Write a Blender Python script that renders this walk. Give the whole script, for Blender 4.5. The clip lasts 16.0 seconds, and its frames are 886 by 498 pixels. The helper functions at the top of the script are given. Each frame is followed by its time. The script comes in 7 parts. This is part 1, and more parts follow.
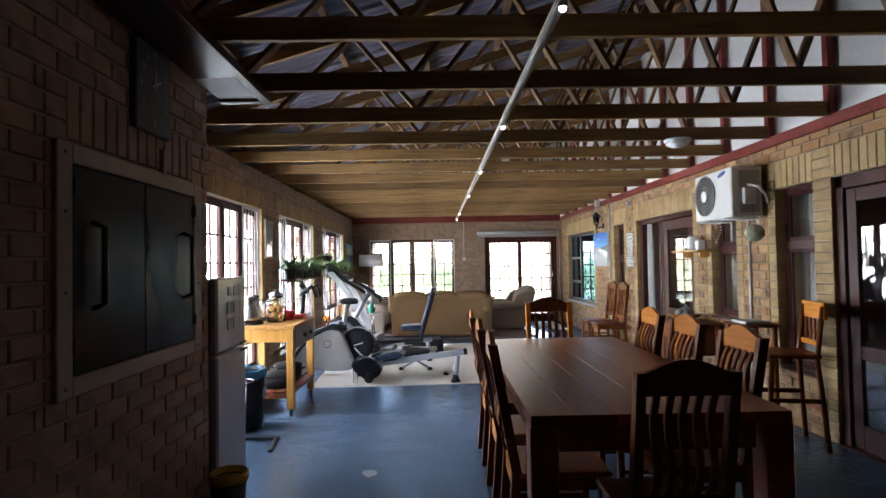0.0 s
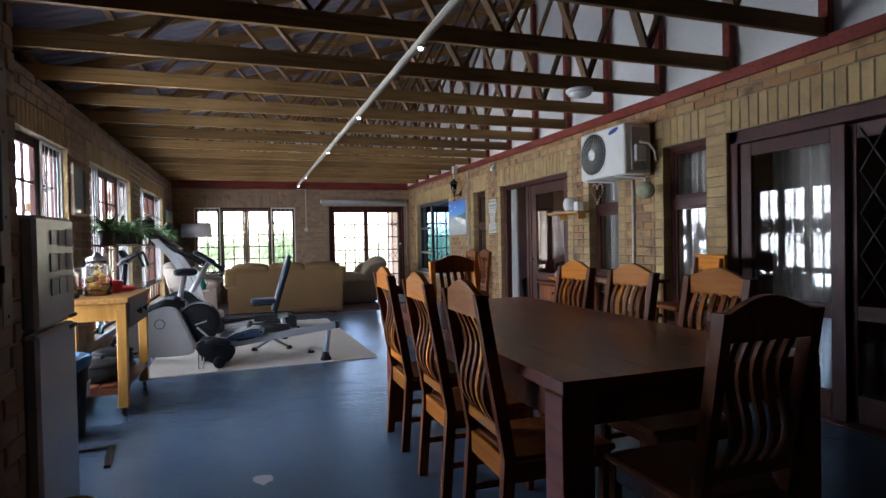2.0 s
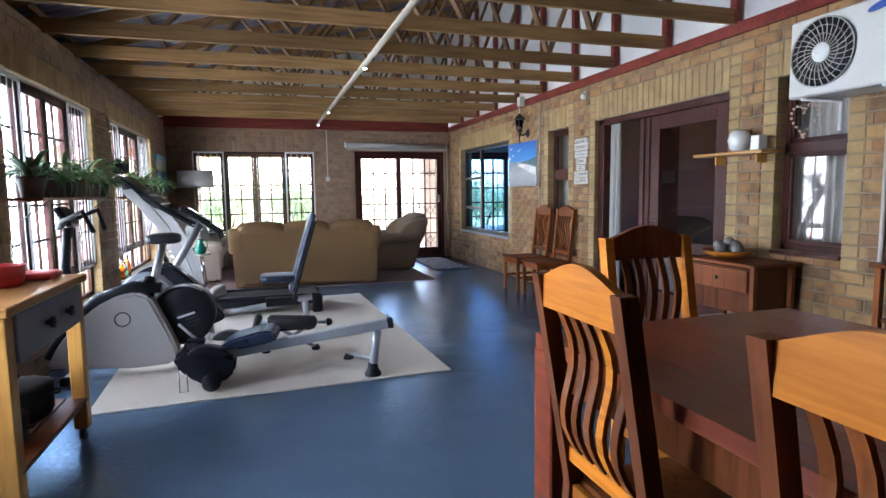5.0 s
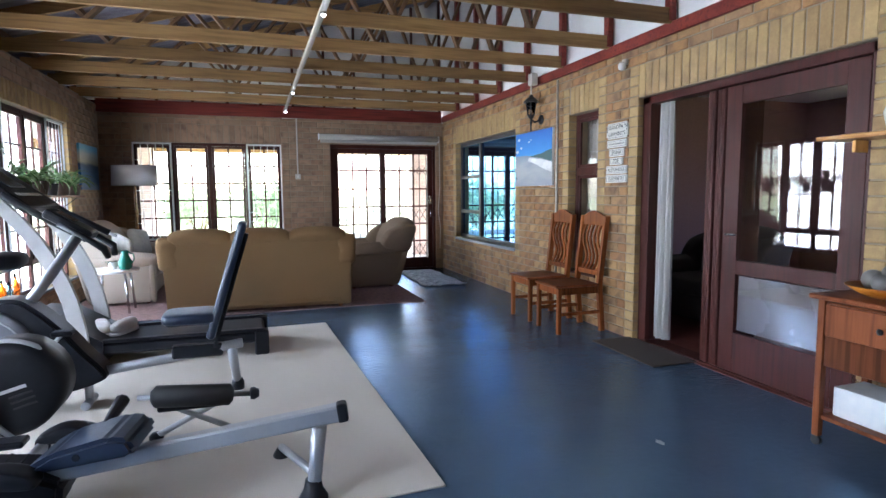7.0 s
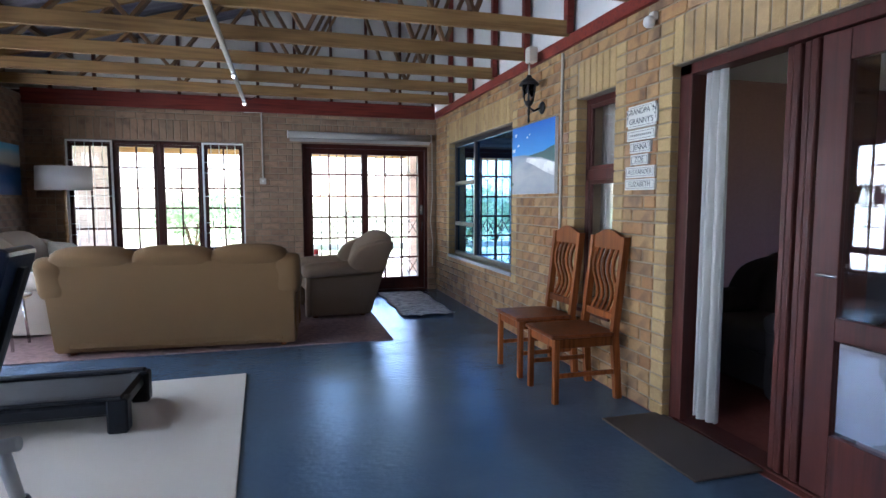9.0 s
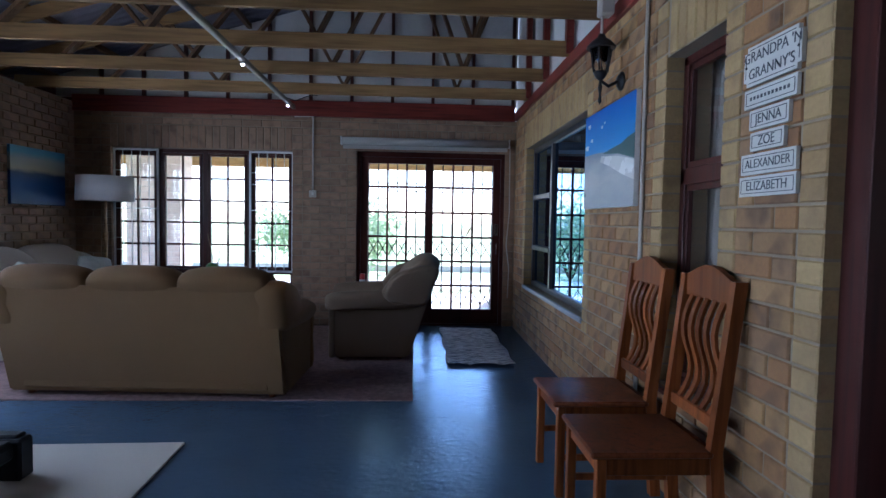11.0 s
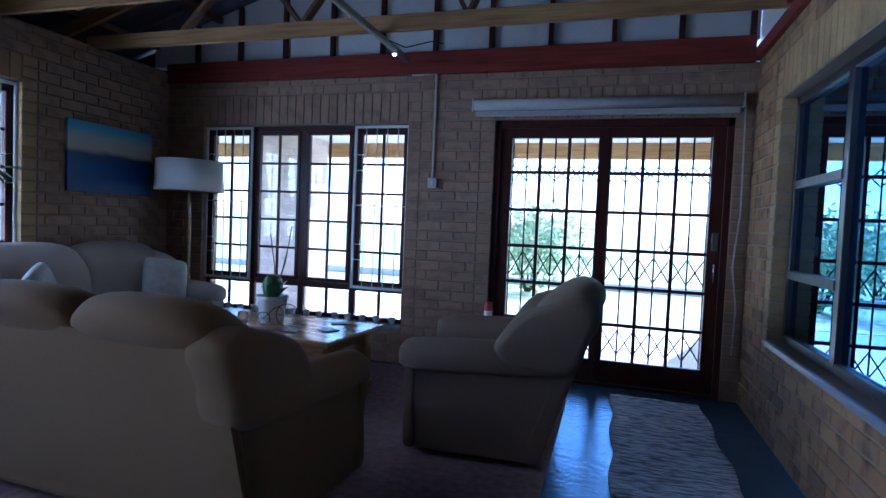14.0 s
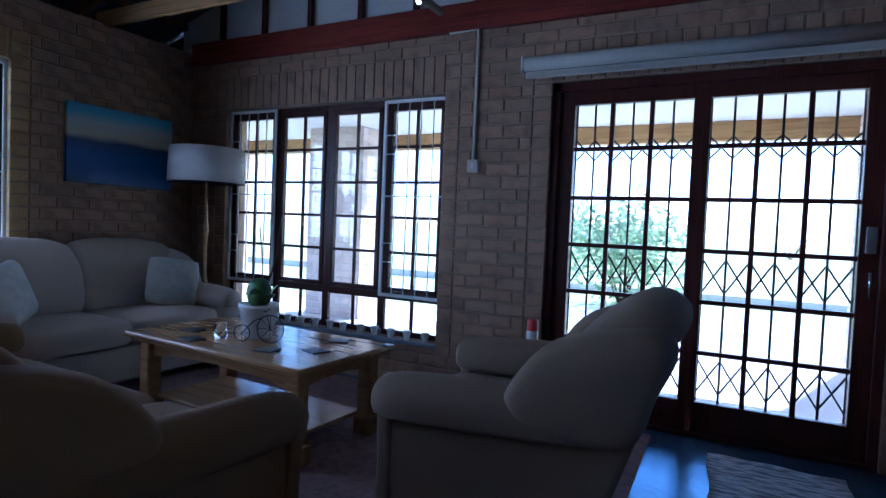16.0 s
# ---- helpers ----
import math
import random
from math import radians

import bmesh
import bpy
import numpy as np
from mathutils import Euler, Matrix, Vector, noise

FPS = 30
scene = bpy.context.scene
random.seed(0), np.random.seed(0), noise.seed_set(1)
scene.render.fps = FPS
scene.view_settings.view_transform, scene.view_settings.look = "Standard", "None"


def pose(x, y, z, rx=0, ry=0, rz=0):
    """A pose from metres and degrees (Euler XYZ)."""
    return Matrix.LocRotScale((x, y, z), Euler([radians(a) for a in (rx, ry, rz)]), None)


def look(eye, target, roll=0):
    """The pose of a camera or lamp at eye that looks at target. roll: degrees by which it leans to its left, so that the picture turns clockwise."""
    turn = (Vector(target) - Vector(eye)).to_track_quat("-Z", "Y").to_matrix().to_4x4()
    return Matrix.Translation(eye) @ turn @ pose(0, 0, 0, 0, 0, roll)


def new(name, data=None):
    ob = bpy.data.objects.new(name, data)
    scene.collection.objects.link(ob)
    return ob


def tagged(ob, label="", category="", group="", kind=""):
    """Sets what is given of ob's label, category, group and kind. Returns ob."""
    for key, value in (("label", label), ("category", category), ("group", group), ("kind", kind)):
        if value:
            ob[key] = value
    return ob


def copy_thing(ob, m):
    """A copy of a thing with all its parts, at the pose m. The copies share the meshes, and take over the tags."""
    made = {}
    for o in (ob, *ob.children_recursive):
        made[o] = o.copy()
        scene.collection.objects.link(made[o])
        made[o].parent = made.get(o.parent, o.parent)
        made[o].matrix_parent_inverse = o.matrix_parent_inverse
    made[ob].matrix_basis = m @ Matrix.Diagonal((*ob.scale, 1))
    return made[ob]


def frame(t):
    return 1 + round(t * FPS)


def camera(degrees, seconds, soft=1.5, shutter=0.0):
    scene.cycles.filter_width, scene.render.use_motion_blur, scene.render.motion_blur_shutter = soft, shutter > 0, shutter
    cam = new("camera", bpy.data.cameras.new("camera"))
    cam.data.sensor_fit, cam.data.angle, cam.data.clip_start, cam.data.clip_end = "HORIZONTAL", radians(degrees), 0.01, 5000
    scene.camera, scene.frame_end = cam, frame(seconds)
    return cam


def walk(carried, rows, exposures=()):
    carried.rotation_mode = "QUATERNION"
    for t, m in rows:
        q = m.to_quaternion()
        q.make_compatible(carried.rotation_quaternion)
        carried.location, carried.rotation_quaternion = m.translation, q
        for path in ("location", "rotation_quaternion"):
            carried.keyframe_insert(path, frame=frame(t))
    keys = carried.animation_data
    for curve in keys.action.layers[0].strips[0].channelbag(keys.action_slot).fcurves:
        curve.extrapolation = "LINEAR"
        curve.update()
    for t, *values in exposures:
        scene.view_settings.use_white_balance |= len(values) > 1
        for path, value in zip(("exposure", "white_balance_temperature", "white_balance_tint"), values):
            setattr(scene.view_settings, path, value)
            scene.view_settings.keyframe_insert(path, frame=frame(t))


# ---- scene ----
cam = camera(76.3, 16.0)
PATH = [
    (0, (0.128, -0.008, 1.484), (0.154, 1.991, 1.536), -1.0),
    (0.5, (-0.074, 0.156, 1.47), (0.091, 2.149, 1.515), -1.4),
    (1, (-0.243, 0.314, 1.441), (0.061, 2.29, 1.472), -1.4),
    (1.5, (-0.392, 0.525, 1.383), (0.137, 2.454, 1.388), -1.5),
    (2, (-0.413, 0.833, 1.29), (0.237, 2.724, 1.258), -1.1),
    (2.5, (-0.468, 1.159, 1.292), (0.121, 3.07, 1.232), -1.2),
    (3, (-0.492, 1.506, 1.282), (0.061, 3.425, 1.182), -1.0),
    (3.5, (-0.434, 1.872, 1.253), (0.119, 3.788, 1.104), -0.9),
    (4, (-0.436, 2.242, 1.25), (0.131, 4.151, 1.074), -0.9),
    (4.2, (-0.438, 2.42, 1.273), (0.137, 4.326, 1.079), -0.8),
    (6.5, (0.032, 4.339, 1.325), (0.658, 6.228, 1.124), -0.6),
    (7, (0.157, 4.711, 1.297), (0.786, 6.6, 1.103), -0.4),
    (7.5, (0.34, 5.086, 1.3), (0.958, 6.978, 1.105), -0.4),
    (8, (0.575, 5.44, 1.3), (1.162, 7.343, 1.112), -0.2),
    (8.2, (0.679, 5.56, 1.307), (1.264, 7.464, 1.119), -0.2),
    (10.3, (1.761, 6.728, 1.317), (2.073, 8.7, 1.205), 0.6),
    (10.5, (1.863, 6.883, 1.304), (2.12, 8.864, 1.197), 0.6),
    (11, (2.083, 7.219, 1.28), (2.181, 9.214, 1.184), 1.0),
    (11.5, (2.22, 7.611, 1.271), (2.182, 9.608, 1.182), 1.3),
    (12, (2.33, 7.999, 1.245), (2.174, 9.991, 1.166), 1.5),
    (12.5, (2.413, 8.394, 1.253), (2.138, 10.373, 1.172), 1.7),
    (13, (2.39, 8.803, 1.242), (2.005, 10.764, 1.169), 1.9),
    (13.5, (2.353, 9.157, 1.236), (1.881, 11.099, 1.155), 2.2),
    (14, (2.335, 9.491, 1.234), (1.763, 11.406, 1.149), 2.4),
    (14.5, (2.311, 9.822, 1.225), (1.652, 11.709, 1.142), 2.4),
    (15, (2.318, 10.131, 1.21), (1.585, 11.99, 1.128), 2.5),
    (15.5, (2.344, 10.367, 1.171), (1.542, 12.198, 1.093), 2.4),
    (16, (2.416, 10.565, 1.165), (1.517, 12.35, 1.088), 2.4),
]
walk(cam, [(t, look(eye, target, roll)) for t, eye, target, roll in PATH], exposures=[(0, 3.4, 6150, 14), (0.8, 2.9, 6050, 14), (1.6, 2.65, 5950, 14), (2.4, 2.85, 5950, 14), (3.5, 3.05, 5900, 14), (7, 3.25, 5750, 14), (8.2, 3.25, 5600, 14), (10.5, 2.27, 5150, 14), (11.5, 2.17, 4700, 14), (13, 2.5, 4400, 14), (14.5, 1.92, 4250, 14), (16, 1.98, 4250, 14)])

# ---- light ----
world = bpy.data.worlds.new("sky")
scene.world = world
world.use_nodes = True
_wn = world.node_tree.nodes
_sky = _wn.new("ShaderNodeTexSky")
_sky.sky_type = "NISHITA"
_sky.sun_disc = False
_sky.sun_elevation, _sky.sun_rotation = radians(46.5), radians(19)
_wn["Background"].inputs["Strength"].default_value = 0.15
world.node_tree.links.new(_sky.outputs[0], _wn["Background"].inputs[0])
sun = new("sun", bpy.data.lights.new("sun", "SUN"))
sun.data.energy, sun.data.angle, sun.data.color = 5.0, radians(0.5), (1, 0.95, 0.88)
sun.matrix_basis = look((9, 26, 29), (0, 0, 0))


def window_light(name, eye, target, w, h, watts):
    """Skylight that comes in through one window opening."""
    ob = new(name, bpy.data.lights.new(name, "AREA"))
    ob.data.shape, ob.data.size, ob.data.size_y = "RECTANGLE", w, h
    ob.data.energy, ob.data.color = watts, (0.86, 0.93, 1.0)
    ob.matrix_basis = look(eye, target)
    return ob


for _y in (5.7, 8.55, 11.38):
    window_light("skylight_west", (-2.30, _y, 1.25), (0, _y, 1.1), 2.08, 1.84, 26)

# ---- materials ----
def _nodes(name):
    m = bpy.data.materials.new(name)
    m.use_nodes = True
    nt = m.node_tree
    return m, nt, nt.nodes, nt.links, nt.nodes["Principled BSDF"]


def _noise(nt, scale, detail=4.0, stretch=(1, 1, 1), coords="Object"):
    tc, mp, nz = nt.nodes.new("ShaderNodeTexCoord"), nt.nodes.new("ShaderNodeMapping"), nt.nodes.new("ShaderNodeTexNoise")
    mp.inputs["Scale"].default_value = stretch
    nz.inputs["Scale"].default_value, nz.inputs["Detail"].default_value = scale, detail
    nt.links.new(tc.outputs[coords], mp.inputs[0])
    nt.links.new(mp.outputs[0], nz.inputs["Vector"])
    return nz


def _ramp(nt, src, stops):
    r = nt.nodes.new("ShaderNodeValToRGB")
    e = r.color_ramp.elements
    while len(e) < len(stops):
        e.new(0.5)
    for el, (p, c) in zip(e, stops):
        el.position, el.color = p, (*c, 1)
    nt.links.new(src, r.inputs[0])
    return r


def _mix(nt, fac, a, b, mode="MIX"):
    n = nt.nodes.new("ShaderNodeMix")
    n.data_type, n.blend_type = "RGBA", mode
    for sock, v in ((n.inputs[0], fac), (n.inputs[6], a), (n.inputs[7], b)):
        if hasattr(v, "is_linked"):
            nt.links.new(v, sock)
        else:
            sock.default_value = v if isinstance(v, float) else (*v, 1)
    return n.outputs[2]


def _bump(nt, bsdf, src, strength, dist):
    b = nt.nodes.new("ShaderNodeBump")
    b.inputs["Strength"].default_value, b.inputs["Distance"].default_value = strength, dist
    nt.links.new(src, b.inputs["Height"])
    nt.links.new(b.outputs[0], bsdf.inputs["Normal"])
    return b


def _rough(nt, bsdf, src, lo, hi):
    mr = nt.nodes.new("ShaderNodeMapRange")
    mr.inputs["To Min"].default_value, mr.inputs["To Max"].default_value = lo, hi
    nt.links.new(src, mr.inputs[0])
    nt.links.new(mr.outputs[0], bsdf.inputs["Roughness"])


def plain(name, a, b=None, rough=(0.4, 0.6), metal=0.0, scale=12.0, big=1.3, bump=0.1, dist=0.001, stretch=(1, 1, 1), coat=0.0, sheen=0.0):
    """A surface with fine grain and broad uneven tone between the colours a and b."""
    m, nt, n, l, p = _nodes(name)
    b = b or tuple(c * 0.8 for c in a)
    fine, broad = _noise(nt, scale, 6, stretch), _noise(nt, big, 3)
    c = _mix(nt, fine.outputs[0], a, b)
    c = _mix(nt, _ramp(nt, broad.outputs[0], [(0.35, (0, 0, 0)), (0.7, (0.55, 0.55, 0.55))]).outputs[0], c, b)
    l.new(c, p.inputs["Base Color"])
    p.inputs["Metallic"].default_value = metal
    p.inputs["Coat Weight"].default_value = coat
    p.inputs["Sheen Weight"].default_value = sheen
    _rough(nt, p, fine.outputs[0], *rough)
    if bump:
        _bump(nt, p, fine.outputs[0], bump, dist)
    return m


def brick_material(name, stops, dark):
    m, nt, n, l, p = _nodes(name)
    oi, ge, add, fr = n.new("ShaderNodeObjectInfo"), n.new("ShaderNodeNewGeometry"), n.new("ShaderNodeMath"), n.new("ShaderNodeMath")
    fr.operation = "FRACT"
    l.new(oi.outputs["Random"], add.inputs[0])
    l.new(ge.outputs["Random Per Island"], add.inputs[1])
    l.new(add.outputs[0], fr.inputs[0])
    base = _ramp(nt, fr.outputs[0], stops).outputs[0]
    fine, smut = _noise(nt, 60, 6), _noise(nt, 7.5, 3)
    c = _mix(nt, _ramp(nt, smut.outputs[0], [(0.5, (0, 0, 0)), (0.72, (0.85, 0.85, 0.85))]).outputs[0], base, dark)
    c = _mix(nt, 0.35, c, _ramp(nt, fine.outputs[0], [(0.3, (0.5, 0.45, 0.4)), (0.7, (1, 1, 1))]).outputs[0], "MULTIPLY")
    l.new(c, p.inputs["Base Color"])
    _rough(nt, p, fine.outputs[0], 0.7, 0.95)
    _bump(nt, p, fine.outputs[0], 0.5, 0.004)
    return m


def wood(name, light, dark, rough=(0.25, 0.45), axis="Z", coat=0.0, vary=True):
    """Timber with grain along one axis and a tone of its own for each board."""
    m, nt, n, l, p = _nodes(name)
    st = {"X": (1.2, 22, 22), "Y": (22, 1.2, 22), "Z": (22, 22, 1.2)}[axis]
    grain, broad = _noise(nt, 1.6, 8, st), _noise(nt, 1.1, 2, tuple(s ** 0.5 for s in st))
    c = _ramp(nt, grain.outputs[0], [(0.3, dark), (0.55, light), (0.75, tuple((a + b) / 2 for a, b in zip(light, dark)))]).outputs[0]
    c = _mix(nt, _ramp(nt, broad.outputs[0], [(0.4, (0, 0, 0)), (0.7, (0.6, 0.6, 0.6))]).outputs[0], c, dark)
    if vary:
        oi = n.new("ShaderNodeObjectInfo")
        tone = _ramp(nt, oi.outputs["Random"], [(0, (0.55, 0.52, 0.5)), (1, (1.2, 1.15, 1.1))]).outputs[0]
        c = _mix(nt, 1.0, c, tone, "MULTIPLY")
    l.new(c, p.inputs["Base Color"])
    p.inputs["Coat Weight"].default_value = coat
    p.inputs["Coat Roughness"].default_value = 0.15
    p.inputs["Specular IOR Level"].default_value = 0.22
    _rough(nt, p, grain.outputs[0], *rough)
    _bump(nt, p, grain.outputs[0], 0.15, 0.0015)
    return m


def glass(name, tint=(1, 1, 1), rough=0.0):
    m, nt, n, l, p = _nodes(name)
    p.inputs["Base Color"].default_value = (*tint, 1)
    p.inputs["Transmission Weight"].default_value = 1
    p.inputs["Roughness"].default_value = rough
    p.inputs["IOR"].default_value = 1.5
    return m


def glow(name, colour, strength):
    m, nt, n, l, p = _nodes(name)
    p.inputs["Emission Color"].default_value = (*colour, 1)
    p.inputs["Emission Strength"].default_value = strength
    return m


M = {}
M["brick"] = brick_material("tan_brick", [(0, (0.25, 0.12, 0.045)), (0.25, (0.33, 0.17, 0.06)), (0.5, (0.26, 0.15, 0.07)), (0.75, (0.39, 0.225, 0.085)), (1, (0.19, 0.10, 0.048))], (0.09, 0.05, 0.028))
M["quoin"] = brick_material("sand_brick", [(0, (0.36, 0.235, 0.095)), (0.4, (0.42, 0.285, 0.12)), (0.7, (0.31, 0.195, 0.08)), (1, (0.39, 0.26, 0.115))], (0.24, 0.155, 0.075))
M["brick_dim"] = brick_material("brown_brick", [(0, (0.27, 0.16, 0.095)), (0.3, (0.34, 0.21, 0.125)), (0.6, (0.30, 0.195, 0.12)), (1, (0.24, 0.15, 0.09))], (0.16, 0.10, 0.065))
M["pier_brick"] = brick_material("pink_brick", [(0, (0.66, 0.54, 0.48)), (0.5, (0.72, 0.60, 0.53)), (1, (0.60, 0.49, 0.43))], (0.52, 0.41, 0.36))
M["mortar"] = plain("mortar", (0.30, 0.23, 0.15), (0.22, 0.17, 0.115), (0.85, 0.95), scale=60, bump=0.4, dist=0.003)
M["white_wall"] = plain("white_plaster", (0.66, 0.64, 0.61), (0.57, 0.55, 0.52), (0.7, 0.85), scale=30)
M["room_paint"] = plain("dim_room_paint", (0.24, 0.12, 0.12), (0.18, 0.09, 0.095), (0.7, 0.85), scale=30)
M["inner_ceiling"] = plain("mauve_white_ceiling_paint", (0.56, 0.54, 0.62), (0.50, 0.48, 0.56), (0.7, 0.85), scale=30)
M["red_floor"] = plain("red_screed", (0.16, 0.035, 0.025), (0.11, 0.03, 0.02), (0.3, 0.5), scale=20)
M["red_timber"] = wood("red_stained_timber", (0.20, 0.035, 0.022), (0.10, 0.018, 0.014), (0.35, 0.55), "X", vary=False)
M["frame_wood"] = wood("dark_red_frame_wood", (0.066, 0.016, 0.0115), (0.034, 0.0105, 0.008), (0.3, 0.5), "Z", vary=False)
M["beam"] = wood("pine_truss_timber", (0.33, 0.20, 0.08), (0.18, 0.105, 0.042), (0.5, 0.7), "X")
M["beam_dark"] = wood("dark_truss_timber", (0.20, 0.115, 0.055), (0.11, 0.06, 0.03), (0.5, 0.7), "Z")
M["sheet"] = plain("roof_sheet_underside", (0.21, 0.19, 0.235), (0.145, 0.135, 0.17), (0.45, 0.6), metal=0.25, scale=8)
M["glass"] = glass("window_glass")
# Blue reflection of the garden door is put into this glass's tint and metal.
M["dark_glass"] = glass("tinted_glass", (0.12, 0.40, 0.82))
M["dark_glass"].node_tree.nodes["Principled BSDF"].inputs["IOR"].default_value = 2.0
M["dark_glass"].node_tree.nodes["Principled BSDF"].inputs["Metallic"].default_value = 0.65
M["white_metal"] = plain("white_painted_steel", (0.75, 0.75, 0.74), (0.62, 0.61, 0.6), (0.35, 0.5), scale=25, bump=0.05)
M["black_metal"] = plain("black_steel", (0.025, 0.025, 0.027), (0.015, 0.015, 0.016), (0.35, 0.55), scale=40, metal=0.3)
M["chrome"] = plain("steel", (0.6, 0.6, 0.6), (0.5, 0.5, 0.52), (0.15, 0.3), metal=1.0, scale=30, bump=0.02)
M["trunk"] = plain("aged_trunking", (0.30, 0.27, 0.22), (0.22, 0.19, 0.15), (0.4, 0.55), scale=20, bump=0.03)
M["pvc"] = plain("white_pvc", (0.52, 0.48, 0.41), (0.42, 0.38, 0.32), (0.4, 0.55), scale=20, bump=0.03)
M["led"] = glow("lamp_led", (0.9, 0.95, 1.0), 5)

def floor_material():
    m, nt, n, l, p = _nodes("grey_blue_floor_paint")
    fine, mid, broad = _noise(nt, 70, 4), _noise(nt, 3, 4, (1, 1.4, 1)), _noise(nt, 0.9, 3)
    c = _mix(nt, mid.outputs[0], (0.072, 0.108, 0.165), (0.10, 0.142, 0.205))
    c = _mix(nt, _ramp(nt, broad.outputs[0], [(0.3, (0, 0, 0)), (0.75, (0.5, 0.5, 0.5))]).outputs[0], c, (0.065, 0.096, 0.142))
    worn = _noise(nt, 2.3, 5)
    c = _mix(nt, _ramp(nt, worn.outputs[0], [(0.6, (0, 0, 0)), (0.9, (0.3, 0.3, 0.3))]).outputs[0], c, (0.13, 0.16, 0.20))
    l.new(c, p.inputs["Base Color"])
    ripple, brush = _noise(nt, 19, 5, (1, 1.5, 1)), _noise(nt, 5, 3)
    _rough(nt, p, mid.outputs[0], 0.17, 0.28)
    # High IOR and blue tint put the door's sky-blue glare into the reflections.
    p.inputs["IOR"].default_value = 2.0
    p.inputs["Specular IOR Level"].default_value = 1.0
    p.inputs["Specular Tint"].default_value = (0.2, 0.52, 0.95, 1)
    b0 = n.new("ShaderNodeBump")
    b0.inputs["Strength"].default_value, b0.inputs["Distance"].default_value = 0.3, 0.006
    l.new(brush.outputs[0], b0.inputs["Height"])
    b1 = _bump(nt, p, ripple.outputs[0], 0.85, 0.004)
    b2 = n.new("ShaderNodeBump")
    b2.inputs["Strength"].default_value, b2.inputs["Distance"].default_value = 0.2, 0.001
    l.new(fine.outputs[0], b2.inputs["Height"])
    l.new(b0.outputs[0], b2.inputs["Normal"])
    l.new(b2.outputs[0], b1.inputs["Normal"])
    return m


M["floor"] = floor_material()
M["paving"] = plain("pale_paving", (0.64, 0.59, 0.54), (0.54, 0.49, 0.45), (0.8, 0.95), scale=15, bump=0.3)
M["lawn"] = plain("lawn_grass", (0.26, 0.31, 0.12), (0.34, 0.36, 0.19), (0.8, 0.95), scale=40, big=0.4, bump=0.6, dist=0.02)
def mottled(name, a, b, scale, stretch=(1, 1, 1), lo=0.4, hi=0.6, bump=0.8, dist=0.006):
    """Matted or woven cloth in two clear tones, with pile."""
    m, nt, n, l, p = _nodes(name)
    tuft, fine = _noise(nt, scale, 5, stretch), _noise(nt, 160, 3)
    c = _ramp(nt, tuft.outputs[0], [(lo, b), (hi, a)]).outputs[0]
    c = _mix(nt, 0.4, c, _ramp(nt, fine.outputs[0], [(0.3, (0.55, 0.55, 0.55)), (0.7, (1, 1, 1))]).outputs[0], "MULTIPLY")
    l.new(c, p.inputs["Base Color"])
    p.inputs["Roughness"].default_value = 0.95
    _bump(nt, p, tuft.outputs[0], bump, dist)
    return m


M["leaf"] = plain("leaf_green", (0.27, 0.33, 0.19), (0.18, 0.25, 0.12), (0.4, 0.6), scale=14)

_lf = M["leaf"].node_tree
_tr, _mx = _lf.nodes.new("ShaderNodeBsdfTranslucent"), _lf.nodes.new("ShaderNodeMixShader")
_tr.inputs["Color"].default_value = (0.32, 0.42, 0.22, 1)
_lf.links.new(_lf.nodes["Principled BSDF"].outputs[0], _mx.inputs[1])
_lf.links.new(_tr.outputs[0], _mx.inputs[2])
_lf.links.new(_mx.outputs[0], _lf.nodes["Material Output"].inputs["Surface"])

# ---- mesh helpers ----
def mesh_of(name, bm, material):
    me = bpy.data.meshes.new(name)
    bm.to_mesh(me)
    bm.free()
    me.materials.append(material)
    return me


def part(name, bm, material, parent=None, label=""):
    """Link a bmesh as one mesh object under a thing or a part."""
    ob = new(name, mesh_of(name, bm, material))
    if parent:
        ob.parent = parent
    return tagged(ob, label)


def thing(name, label, category, m=None, group="", kind=""):
    ob = new(name)
    ob.empty_display_size = 0.1
    ob.matrix_basis = m or Matrix()
    return tagged(ob, label, category, group, kind)


def BM():
    return bmesh.new()


def rbox(bm, c, s, bev=0.004, m=None, seg=1):
    """A box with rounded edges: centre, size, bevel."""
    q = (m or Matrix()) @ Matrix.Translation(c) @ Matrix.Diagonal((*s, 1))
    vs = bmesh.ops.create_cube(bm, size=1, matrix=q)["verts"]
    if bev:
        es = list({e for v in vs for e in v.link_edges})
        bmesh.ops.bevel(bm, geom=es, offset=min(bev, min(s) * 0.45), segments=seg, affect="EDGES", profile=0.5)
    return bm


def box(bm, x0, y0, z0, x1, y1, z1, bev=0.0, m=None):
    return rbox(bm, ((x0 + x1) / 2, (y0 + y1) / 2, (z0 + z1) / 2), (abs(x1 - x0), abs(y1 - y0), abs(z1 - z0)), bev, m)


def ring(bm, pts):
    return [bm.verts.new(p) for p in pts]


def bridge(bm, a, b, smooth=True):
    n = len(a)
    for i in range(n):
        f = bm.faces.new((a[i], a[(i + 1) % n], b[(i + 1) % n], b[i]))
        f.smooth = smooth


